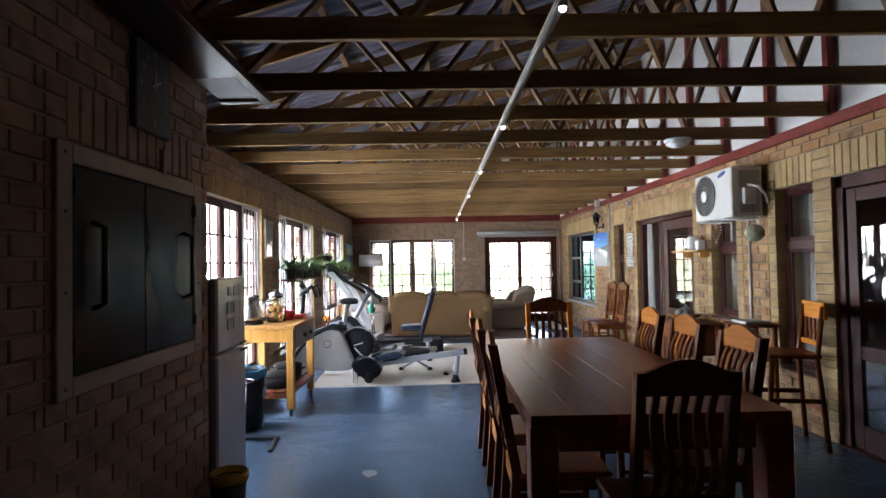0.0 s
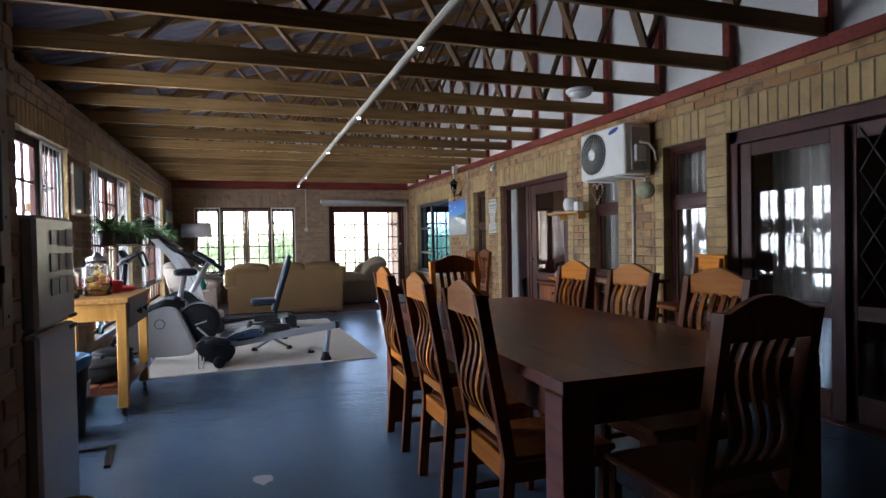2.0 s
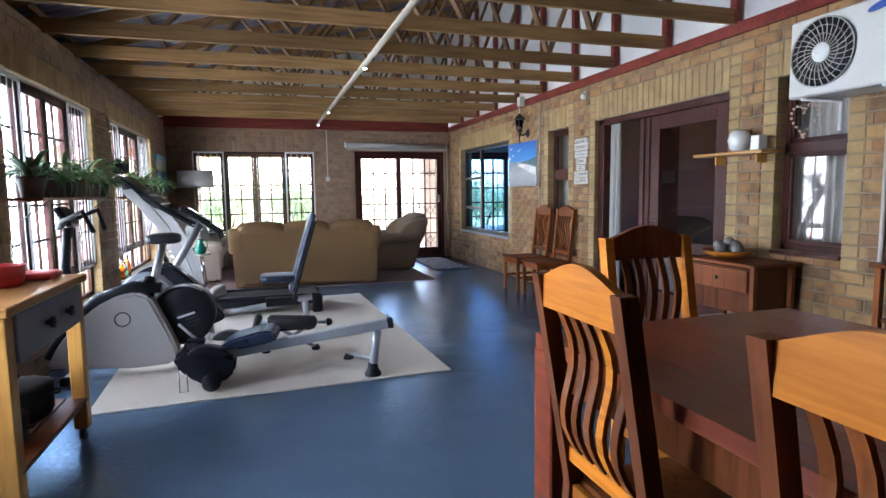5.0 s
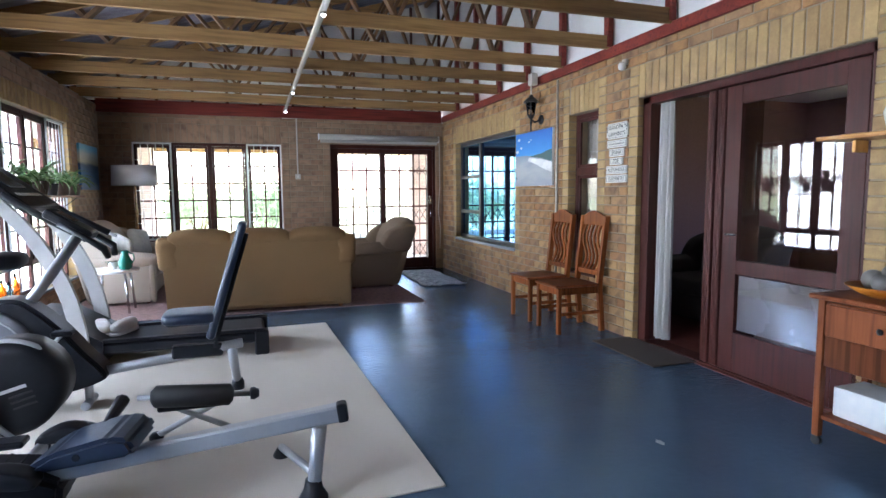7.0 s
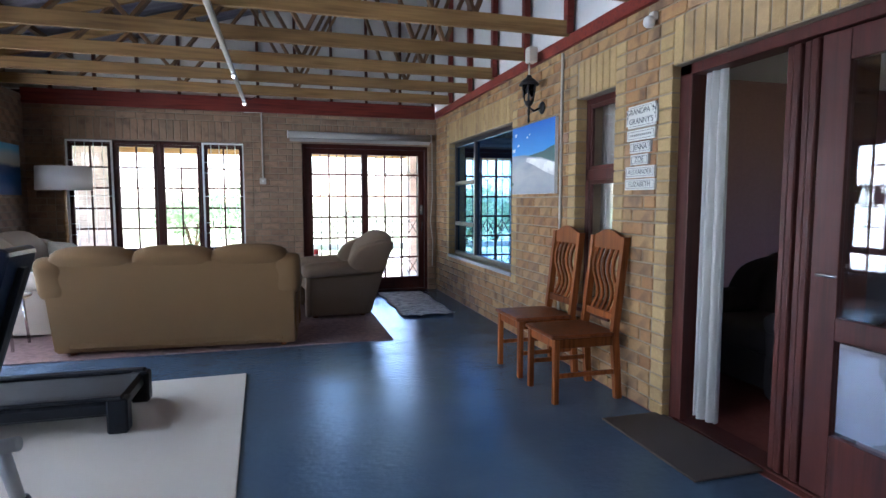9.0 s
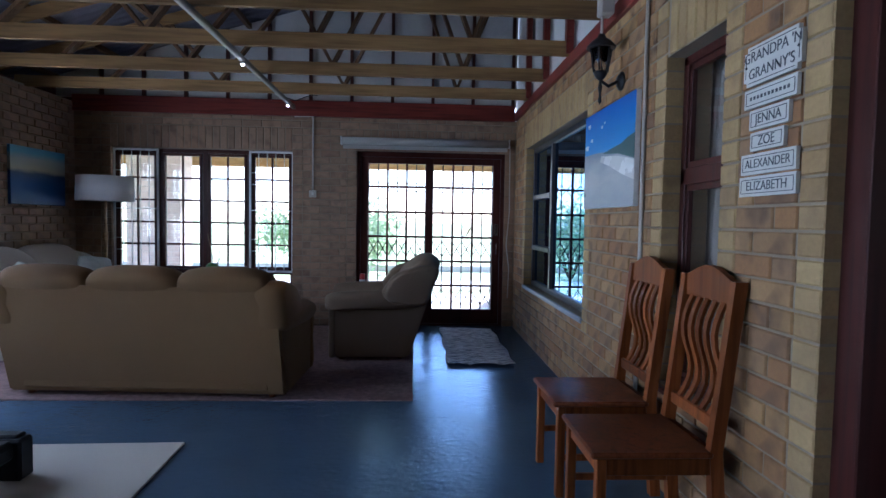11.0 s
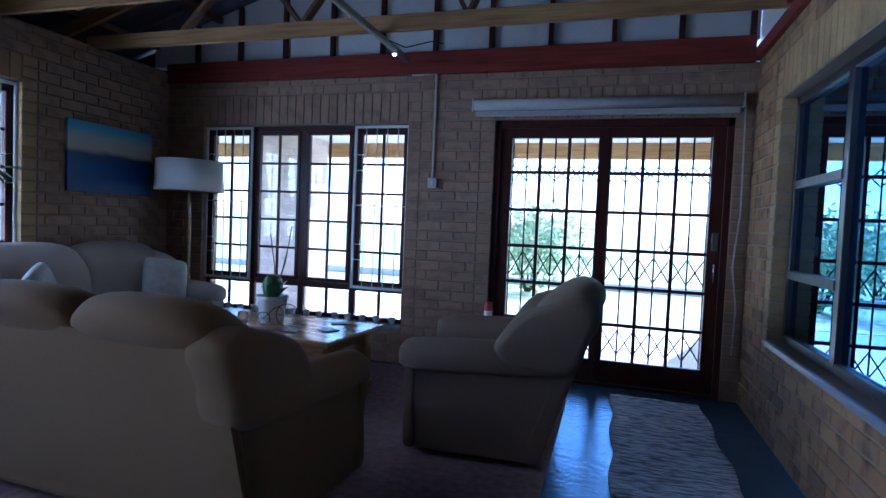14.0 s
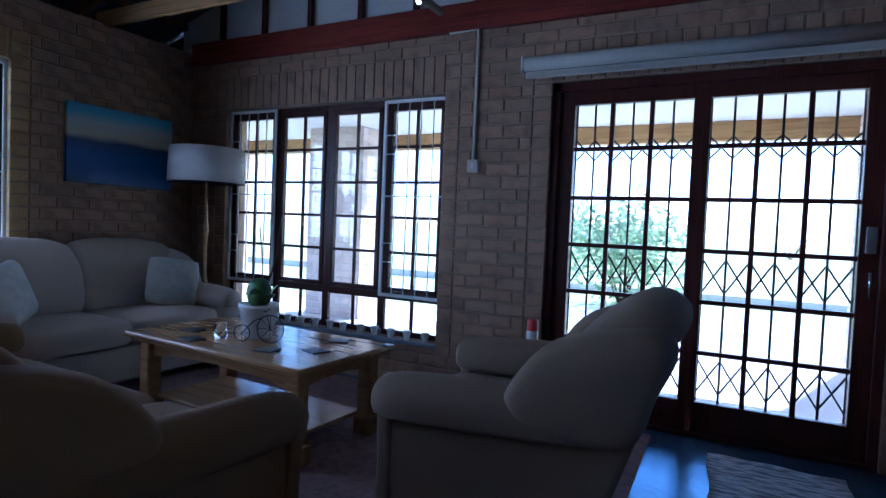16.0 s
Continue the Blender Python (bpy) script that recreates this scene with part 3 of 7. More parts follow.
def small_window(name, u0, u1, z0, z1, split, label):
    """A narrow two-light window with a curtain behind."""
    put = to_world("east")
    w = thing(name, label, "window", kind="structure")
    bm = BM()
    for a, b in (((u0, z0), (u0 + 0.045, z1)), ((u1 - 0.045, z0), (u1, z1)), ((u0, z0), (u1, z0 + 0.045)), ((u0, z1 - 0.045), (u1, z1)), ((u0, split - 0.04), (u1, split + 0.04))):
        ubox(bm, put, (a[0], -0.13, a[1]), (b[0], -0.085, b[1]), 0.004)
    part("window_frame", bm, M["frame_wood"], w)
    for lo, hi in ((z0 + 0.045, split - 0.04), (split + 0.04, z1 - 0.045)):
        bm = BM()
        for a, b in (((u0 + 0.045, lo), (u0 + 0.07, hi)), ((u1 - 0.07, lo), (u1 - 0.045, hi)), ((u0 + 0.045, lo), (u1 - 0.045, lo + 0.03)), ((u0 + 0.045, hi - 0.03), (u1 - 0.045, hi))):
            ubox(bm, put, (a[0], -0.122, a[1]), (b[0], -0.094, b[1]), 0.003)
        part("sash", bm, M["frame_wood"], w)
        pane(put, u0 + 0.066, u1 - 0.066, lo + 0.025, hi - 0.025, -0.11, w)
    part("window_sill", ubox(BM(), put, (u0 + 0.001, -0.15, z0 - 0.03), (u1 - 0.001, 0.025, z0 - 0.001), 0.005), M["frame_wood"], w)
    return w


small_window("window_5", *EAST[1], 1.60, "narrow dark red window with pale curtain behind")
small_window("window_6", *EAST[2], 1.60, "narrow dark red window with pale curtain behind")
small_window("window_7", *EAST[4], 1.52, "narrow dark red window beside the wooden chairs")


def curtain(u0, u1, z0, z1, x, waves, label):
    """A gathered curtain hanging in folds."""
    bm = BM()
    cols, n = [], waves * 8
    for i in range(n + 1):
        u = u0 + (u1 - u0) * i / n
        d = 0.022 * math.sin(2 * math.pi * i / 8) + 0.008 * math.sin(i * 0.37)
        cols.append([bm.verts.new((x + d * k, u + 0.006 * math.sin(i * 0.9 + k), z)) for k, z in ((0.6, z1), (1.0, z1 - 0.25), (1.2, (z0 + z1) / 2), (1.4, z0))])
    for a, b in zip(cols, cols[1:]):
        for j in range(3):
            bm.faces.new((a[j], b[j], b[j + 1], a[j + 1])).smooth = True
    ob = part("curtain", bm, M["curtain"])
    ob.modifiers.new("thick", "SOLIDIFY").thickness = 0.003
    return tagged(ob, label, "curtain")


curtain(4.6, 5.26, 0.5, 2.2, 3.56, 9, "pale net curtain behind a narrow window")
curtain(5.85, 6.45, 0.8, 2.2, 3.56, 8, "pale gathered curtain behind a narrow window")
curtain(9.4, 10.2, 0.5, 2.2, 3.57, 9, "pale gathered curtain behind a narrow window")
curtain(8.55, 8.71, 0.05, 2.09, 3.43, 3, "white curtain gathered inside the open doorway")
curtain(3.9, 4.4, 0.05, 2.2, 3.75, 6, "pale curtain behind the sliding glass door")
curtain(2.4, 2.9, 0.05, 2.2, 3.75, 6, "pale curtain behind the sliding glass door")


def big_window():
    put = to_world("east")
    u0, u1, z0, z1 = EAST[5]
    w = thing("window_8", "large dark-framed window reflecting the garden", "window", kind="structure")
    bm = BM()
    for a, b in (((u0, z0), (u0 + 0.05, z1)), ((u1 - 0.05, z0), (u1, z1)), ((u0, z0), (u1, z0 + 0.05)), ((u0, z1 - 0.05), (u1, z1))):
        ubox(bm, put, (a[0], -0.14, a[1]), (b[0], -0.08, b[1]), 0.004)
    part("window_frame", bm, M["dark_frame"], w)
    mu = 12.62
    part("mullion", ubox(BM(), put, (mu - 0.03, -0.138, z0 + 0.03), (mu + 0.03, -0.078, z1 - 0.03)), M["dark_frame"], w)
    for z in (1.02, 1.56):
        part("transom", ubox(BM(), put, (mu + 0.02, -0.136, z - 0.025), (u1 - 0.03, -0.07, z + 0.025)), M["dark_frame"], w)
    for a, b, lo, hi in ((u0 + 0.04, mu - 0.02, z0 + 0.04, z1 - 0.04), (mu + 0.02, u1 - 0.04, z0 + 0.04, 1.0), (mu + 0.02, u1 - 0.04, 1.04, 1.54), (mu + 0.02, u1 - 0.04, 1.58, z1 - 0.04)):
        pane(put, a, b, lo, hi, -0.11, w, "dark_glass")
    part("window_sill", ubox(BM(), put, (u0 + 0.001, -0.15, z0 - 0.04), (u1 - 0.001, 0.02, z0 - 0.001), 0.006), M["sill"], w, "grey painted window sill")


big_window()


def leaf(put, u0, u1, n, parent, rails, stile=0.12, z1=2.06, bottom=0.3, glass_="glass"):
    """A glazed timber door leaf with stiles, rails and panes."""
    bm = BM()
    ubox(bm, put, (u0, n - 0.02, 0.012), (u0 + stile, n + 0.02, z1))
    ubox(bm, put, (u1 - stile, n - 0.02, 0.012), (u1, n + 0.02, z1))
    ubox(bm, put, (u0 + stile, n - 0.019, 0.012), (u1 - stile, n + 0.019, bottom))
    ubox(bm, put, (u0 + stile, n - 0.019, z1 - stile), (u1 - stile, n + 0.019, z1))
    d = part("door_leaf", bm, M["frame_wood"], parent)
    at = bottom
    for lo, hi in rails + [(z1 - stile, z1)]:
        if hi < z1:
            part("rail", ubox(BM(), put, (u0 + stile - 0.003, n - 0.018, lo), (u1 - stile + 0.003, n + 0.018, hi)), M["frame_wood"], d)
        pane(put, u0 + stile - 0.005, u1 - stile + 0.005, at - 0.004, lo + 0.004, n, d, glass_)
        at = hi
    return d


def side_door():
    put = to_world("east")
    u0, u1, z0, z1 = EAST[3]
    d = thing("door_1", "half-open dark red glazed folding door", "door", kind="structure")
    bm = BM()
    for a, b in (((u0, 0), (u0 + 0.06, z1)), ((u1 - 0.1, 0), (u1, z1)), ((u0, z1 - 0.06), (u1, z1))):
        ubox(bm, put, (a[0], -0.17, a[1]), (b[0], -0.05, b[1]), 0.004)
    part("door_frame", bm, M["frame_wood"], d)
    lf = leaf(put, 6.945, 7.93, -0.075, d, [(0.72, 0.82)], 0.13, 2.03)
    # Sheet behind the lower pane stands in for the reflected cream carpet.
    part("kick_glass", ubox(BM(), put, (7.08, -0.082, 0.32), (7.79, -0.079, 0.71), 0), M["door_dim"], lf, "pale frosted lower panel")
    for i in range(4):
        # folded leaves seen edge-on
        part("folded_leaf", ubox(BM(), put, (7.945 + i * 0.045, -0.42 + 0.01 * i, 0.012), (7.982 + i * 0.045, -0.05 - 0.012 * (i % 2), 2.03), 0.006), M["frame_wood"], d)
    part("door_handle", utube(BM(), put, [(7.87, -0.05, 1.0), (7.87, -0.02, 1.0), (7.78, -0.02, 1.0)], 0.008), M["chrome"], lf, "steel lever handle")
    part("threshold", ubox(BM(), put, (u0 + 0.05, -0.2, 0.0), (u1 - 0.05, -0.04, 0.014)), M["frame_wood"], d)


side_door()


def glass_door():
    put = to_world("east")
    u0, u1, z0, z1 = EAST[0]
    d = thing("door_2", "dark red sliding glass door reflecting the room", "door", kind="structure")
    bm = BM()
    for a, b in (((u0, 0), (u0 + 0.08, z1)), ((u1 - 0.08, 0), (u1, z1)), ((u0, z1 - 0.1), (u1, z1))):
        ubox(bm, put, (a[0], -0.17, a[1]), (b[0], -0.03, b[1]), 0.004)
    part("door_frame", bm, M["frame_wood"], d)
    leaf(put, 3.52, 4.36, -0.07, d, [(0.7, 0.8)], 0.1, 2.01, 0.2)
    lf = leaf(put, 2.44, 3.58, -0.125, d, [(0.7, 0.8)], 0.1, 2.01, 0.2)
    for i in range(5):
        a = 2.6 + i * 0.17
        for k in range(4):
            zb = 0.85 + k * 0.28
            part("trellis_bar", utube(BM(), put, [(a, -0.1, zb), (a + 0.17, -0.1, zb + 0.28)], 0.006, 5), M["black_metal"], d)
            part("trellis_bar", utube(BM(), put, [(a + 0.17, -0.096, zb), (a, -0.096, zb + 0.28)], 0.006, 5), M["black_metal"], d)


glass_door()


def garden_door():
    """Two glazed leaves with small panes and a folding steel trellis gate."""
    put = to_world("north")
    u0, u1, z0, z1 = NORTH[1]
    d = thing("door_3", "dark red cottage-pane patio door with black trellis gate", "door", kind="structure")
    bm = BM()
    for a, b in (((u0, 0), (u0 + 0.05, z1)), ((u1 - 0.05, 0), (u1, z1)), ((u0, z1 - 0.06), (u1, z1))):
        ubox(bm, put, (a[0], -0.15, a[1]), (b[0], -0.03, b[1]), 0.004)
    part("door_frame", bm, M["frame_wood"], d)
    zs = [0.2, 0.49, 0.79, 1.09, 1.39, 1.70, 1.98]
    for a, b, g0, g1 in ((u0 + 0.042, 2.262, 1.50, 2.20), (2.264, u1 - 0.042, 2.29, 3.03)):
        bm = BM()
        ubox(bm, put, (a, -0.11, 0.012), (g0, -0.06, 2.068))
        ubox(bm, put, (g1, -0.11, 0.012), (b, -0.06, 2.068))
        ubox(bm, put, (g0, -0.109, 0.012), (g1, -0.061, zs[0]))
        ubox(bm, put, (g0, -0.109, zs[-1]), (g1, -0.061, 2.068))
        lf = part("door_leaf", bm, M["frame_wood"], d)
        w = (g1 - g0) / 3
        for i in (1, 2):
            part("glazing_bar", ubox(BM(), put, (g0 + i * w - 0.013, -0.105, zs[0]), (g0 + i * w + 0.013, -0.065, zs[-1]), 0.002), M["frame_wood"], lf)
        for k in range(6):
            if k:
                part("glazing_bar", ubox(BM(), put, (g0, -0.103, zs[k] - 0.013), (g1, -0.067, zs[k] + 0.013), 0.002), M["frame_wood"], lf)
            for i in range(3):
                pane(put, g0 + i * w + 0.006, g0 + (i + 1) * w - 0.006, zs[k] + 0.006, zs[k + 1] - 0.006, -0.085, lf)
        for i in range(7):
            u = g0 + (g1 - g0) * i / 6
            part("gate_bar", utube(BM(), put, [(u, -0.135, 0.05), (u, -0.135, 2.0)], 0.0075, 6), M["black_metal"], d)
        for zc in (0.34, 0.94, 1.70):
            for i in range(6):
                p, q = g0 + (g1 - g0) * i / 6, g0 + (g1 - g0) * (i + 1) / 6
                h = 0.1 if zc < 1.5 else 0.065
                part("lattice_bar", utube(BM(), put, [(p, -0.146, zc + h), (q, -0.146, zc - h)], 0.006, 5), M["black_metal"], d)
                part("lattice_bar", utube(BM(), put, [(p, -0.154, zc - h), (q, -0.154, zc + h)], 0.006, 5), M["black_metal"], d)
    part("meeting_strip", ubox(BM(), put, (2.248, -0.126, 0.024), (2.278, -0.054, 2.05)), M["frame_wood"], d)
    part("threshold", ubox(BM(), put, (u0 + 0.05, -0.16, 0.0), (u1 - 0.05, -0.02, 0.022)), M["frame_wood"], d)
    part("door_handle", utube(BM(), put, [(3.08, -0.06, 1.02), (3.08, -0.03, 1.02), (3.08, -0.03, 0.88)], 0.009), M["chrome"], d, "steel pull handle")
    part("lock_box", ubox(BM(), put, (3.055, -0.06, 1.12), (3.105, -0.045, 1.26)), M["chrome"], d)
    return d


garden_door()

# ---- rooms next door ----
room = BM()
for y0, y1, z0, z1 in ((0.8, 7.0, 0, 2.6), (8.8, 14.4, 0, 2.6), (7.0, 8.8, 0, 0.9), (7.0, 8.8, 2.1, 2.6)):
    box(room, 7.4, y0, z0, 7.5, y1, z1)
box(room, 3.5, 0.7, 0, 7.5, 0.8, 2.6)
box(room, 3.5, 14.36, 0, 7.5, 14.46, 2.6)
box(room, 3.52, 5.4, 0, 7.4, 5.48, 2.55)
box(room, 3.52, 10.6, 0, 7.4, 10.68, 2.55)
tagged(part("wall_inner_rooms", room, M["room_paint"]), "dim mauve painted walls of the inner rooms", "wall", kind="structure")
tagged(part("ceiling_inner_rooms", box(BM(), 3.5, 0.7, 2.5, 7.5, 14.46, 2.62), M["inner_ceiling"]), "dim ceiling of the inner rooms", "ceiling", kind="structure")
tagged(part("floor_inner_rooms", box(BM(), 3.29, 0.7, -0.11, 7.5, 14.46, 0.004), M["red_floor"]), "dark red floor of the inner rooms", "floor", kind="structure")

# ---- veranda and garden ----
slab = part("pavement", box(BM(), -9, YN + 0.2, -0.15, 9, 17.4, -0.02), M["paving"])
tagged(slab, "pale paved veranda floor", "paving", kind="structure")
tagged(part("ceiling_veranda", box(BM(), -6, YN + 0.24, 2.36, 9, 17.2, 2.42), M["white_wall"]), "white boarded veranda ceiling", "ceiling", kind="structure")
M["yellow_timber"] = wood("yellow_pine", (0.42, 0.27, 0.11), (0.28, 0.16, 0.06), (0.4, 0.6), "X", vary=False)
tagged(part("veranda_beam", box(BM(), -6, 16.98, 2.16, 9, 17.1, 2.36, 0.006), M["yellow_timber"]), "yellow pine beam along the veranda edge", "beam", kind="structure")


def pier(x0, x1, y0, y1, label):
    p = thing("veranda_pier", label, "pillar", kind="structure")
    part("core", box(BM(), x0 + 0.008, y0 + 0.008, -0.02, x1 - 0.008, y1 - 0.008, 2.36), M["paving"], p)
    rows = [(lambda u, n, z: (u, y0 - n, z), x0, x1), (lambda u, n, z: (x1 + n, u, z), y0, y1), (lambda u, n, z: (x0 - n, u, z), y0, y1)]
    for put, a, b in rows:
        bricks = []
        for k in range(28):
            u = a - (k % 2) * LONG / 2
            while u < b:
                lo, hi = max(u, a), min(u + LONG - JOINT, b)
                if hi - lo > 0.03:
                    bricks.append((lo, hi, -0.02 + k * COURSE, 0.055 + k * COURSE, -0.012, 0.0))
                u += LONG
        lay("brickwork", put, bricks, M["pier_brick"], p)
    return p


pier(-2.45, -1.62, 16.3, 16.8, "pinkish brick pier on the veranda")
pier(-4.6, -4.2, 16.6, 17.0, "brick pillar at the veranda edge")
pier(3.45, 3.85, 16.6, 17.0, "brick pillar at the veranda edge")
path = part("garden_path", box(BM(), -30, 19.5, -0.17, 30, 21.0, -0.15), M["paving"])
tagged(path, "pale paved path across the lawn", "path", kind="structure")
tagged(part("garden_kerb", box(BM(), -30, 23.4, -0.2, 30, 23.6, 0.02, 0.01), M["paving"]), "low pale kerb beyond the path", "kerb", kind="structure")


def shrub(x, y, h, r, seed, label, count=700):
    """A bush: forked stems and many small leaves with an uneven outline."""
    rnd = random.Random(seed)
    t = thing("shrub", label, "shrub", pose(x, y, -0.16))
    stems = BM()
    tips = []
    for i in range(7):
        a = rnd.uniform(0, 6.28)
        p, q = Vector((0.05 * math.cos(a), 0.05 * math.sin(a), 0)), Vector((r * 0.5 * math.cos(a), r * 0.5 * math.sin(a), h * rnd.uniform(0.5, 0.8)))
        tube(stems, [p, p.lerp(q, 0.5) + Vector((0, 0, h * 0.1)), q], [0.03, 0.02, 0.008], 6)
        tips.append(q)
    part("stems", stems, M["beam_dark"], t)
    vs, fs = [], []
    for i in range(count):
        c = rnd.choice(tips) + Vector((rnd.gauss(0, r * 0.3), rnd.gauss(0, r * 0.3), rnd.gauss(0, h * 0.2)))
        c.z = max(c.z, 0.1)
        d, s = Vector((rnd.uniform(-1, 1), rnd.uniform(-1, 1), rnd.uniform(-0.3, 0.8))).normalized(), rnd.uniform(0.05, 0.1)
        w = d.orthogonal().normalized() * s * 0.45
        k = len(vs)
        vs += [c, c + d * s + w, c + d * s * 2, c + d * s - w]
        fs.append((k, k + 1, k + 2, k + 3))
    me = bpy.data.meshes.new("crown")
    me.from_pydata(vs, [], fs)
    me.materials.append(M["leaf"])
    ob = new("crown", me)
    ob.parent = t
    return t


shrub(0.6, 22.0, 1.75, 1.25, 1, "leafy green shrub in the garden", 2200)
shrub(-1.6, 25.0, 1.7, 1.1, 2, "leafy green shrub in the garden", 1600)
for i in range(9):
    shrub(-26 + i * 6.5, 52 + (i % 3) * 3, 2.6, 3.4, 20 + i, "pale bush at the end of the garden", 700)

# ---- braai corner ----
M["braai_steel"] = plain("black_braai_steel", (0.008, 0.009, 0.010), (0.014, 0.015, 0.016), (0.2, 0.3), metal=0.0, scale=6, bump=0.05)
M["pale_board"] = plain("pale_painted_board", (0.30, 0.23, 0.16), (0.22, 0.165, 0.115), (0.5, 0.7), scale=25)
M["slate"] = plain("dark_slate", (0.03, 0.032, 0.036), (0.05, 0.052, 0.058), (0.3, 0.5), scale=12, bump=0.2)
M["ivory"] = plain("ivory_paint", (0.5, 0.48, 0.42), None, (0.5, 0.6), bump=0)
wall_braai = part("wall_braai", box(BM(), XW, 0.2, 0.0, -1.25, 3.4, 3.1), M["mortar"])
tagged(wall_braai, "brown brick chimney breast round the braai", "wall", kind="structure")

M["braai_steel"].node_tree.nodes["Principled BSDF"].inputs["Specular IOR Level"].default_value = 0.07


def braai():
    b = thing("braai", "built-in braai with closed black steel doors", "braai", pose(-1.25, 2.64, 1.5))
    for y0, y1, z0, z1 in ((-0.53, 0.53, 0.385, 0.46), (-0.53, 0.53, -0.49, -0.415)):
        part("surround_rail", box(BM(), 0.0, y0, z0, 0.027, y1, z1, 0.004), M["pale_board"], b, "pale painted steel surround")
    for y in (-0.575, 0.575):
        f = part("surround_stile", box(BM(), 0.0, y - 0.045, -0.49, 0.028, y + 0.045, 0.46, 0.004), M["pale_board"], b, "pale painted steel surround")
        for z in (-0.45, -0.1, 0.2, 0.42):
            part("screw", cyl(BM(), (0.028, y, z), (0.031, y, z), 0.006, n=8), M["black_metal"], f)
    for s in (-1, 1):
        d = part("door", box(BM(), 0.006, min(s * 0.003, s * 0.527), -0.412, 0.024, max(s * 0.003, s * 0.527), 0.382, 0.004), M["braai_steel"], b)
        yh = s * 0.40
        part("handle", tube(BM(), [(0.022, yh, -0.17), (0.07, yh, -0.15), (0.07, yh, 0.15), (0.022, yh, 0.17)], 0.012, 8), M["black_metal"], d)
        for z in (-0.3, 0.3):
            part("hinge", cyl(BM(), (0.03, s * 0.525, z - 0.03), (0.03, s * 0.525, z + 0.03), 0.008), M["black_metal"], d)
    part("flue_lever", box(BM(), 0.0, 0.17, 0.44, 0.03, 0.2, 0.58, 0.004), M["pale_board"], b)
    return b


braai()


def wall_clock():
    c = thing("wall_clock", "dark slate wall clock with pale numerals", "clock", pose(-1.25, 2.7, 2.34))
    part("face", box(BM(), 0.0, -0.165, -0.21, 0.04, 0.165, 0.21, 0.006), M["slate"], c)
    for i in range(12):
        a = math.pi / 2 - i * math.pi / 6
        y, z = 0.125 * math.cos(a), 0.165 * math.sin(a)
        cu = bpy.data.curves.new("numeral", "FONT")
        cu.body, cu.size, cu.align_x, cu.align_y, cu.extrude = str(i or 12), 0.045, "CENTER", "CENTER", 0.0008
        ob = new("numeral", cu)
        dg = bpy.context.evaluated_depsgraph_get()
        me = bpy.data.meshes.new_from_object(ob.evaluated_get(dg))
        bpy.data.objects.remove(ob)
        me.materials.append(M["ivory"])
        n = new("numeral", me)
        n.parent = c
        n.matrix_basis = pose(0.042, y, z, 90, 0, 90)
    part("hour_hand", rbox(BM(), (0.045, 0.03, 0.02), (0.002, 0.09, 0.01), 0, pose(0, 0, 0, 30)), M["ivory"], c)
    part("minute_hand", rbox(BM(), (0.047, 0.0, 0.06), (0.002, 0.008, 0.12), 0), M["ivory"], c)


wall_clock()
hatch = thing("ceiling_hatch", "white board soffit with dark red trim", "soffit")
part("board", box(BM(), -1.249, 3.22, 2.57, -0.99, 3.62, 2.585), M["white_wall"], hatch)
# Rest of the soffit lies in shadow; the dark wood colour carries that.
part("dark_board", box(BM(), -1.249, 2.2, 2.57, -0.99, 3.22, 2.585), M["frame_wood"], hatch, "dark red soffit board")
bm = BM()
box(bm, -0.99, 2.2, 2.55, -0.93, 3.68, 2.6, 0.003)
box(bm, -1.249, 3.62, 2.55, -0.99, 3.68, 2.6, 0.003)
part("trim", bm, M["frame_wood"], hatch, "dark red timber trim")

# ---- dining ----
M["table_wood"] = wood("dark_hardwood", (0.225, 0.046, 0.017), (0.125, 0.026, 0.010), (0.25, 0.4), "Y", 0.12, vary=False)
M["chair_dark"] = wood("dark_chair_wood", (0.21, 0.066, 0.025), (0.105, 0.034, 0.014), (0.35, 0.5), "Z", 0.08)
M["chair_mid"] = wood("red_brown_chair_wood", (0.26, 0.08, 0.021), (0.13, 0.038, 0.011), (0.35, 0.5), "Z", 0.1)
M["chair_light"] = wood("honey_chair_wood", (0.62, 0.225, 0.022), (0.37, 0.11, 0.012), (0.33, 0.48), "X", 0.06)


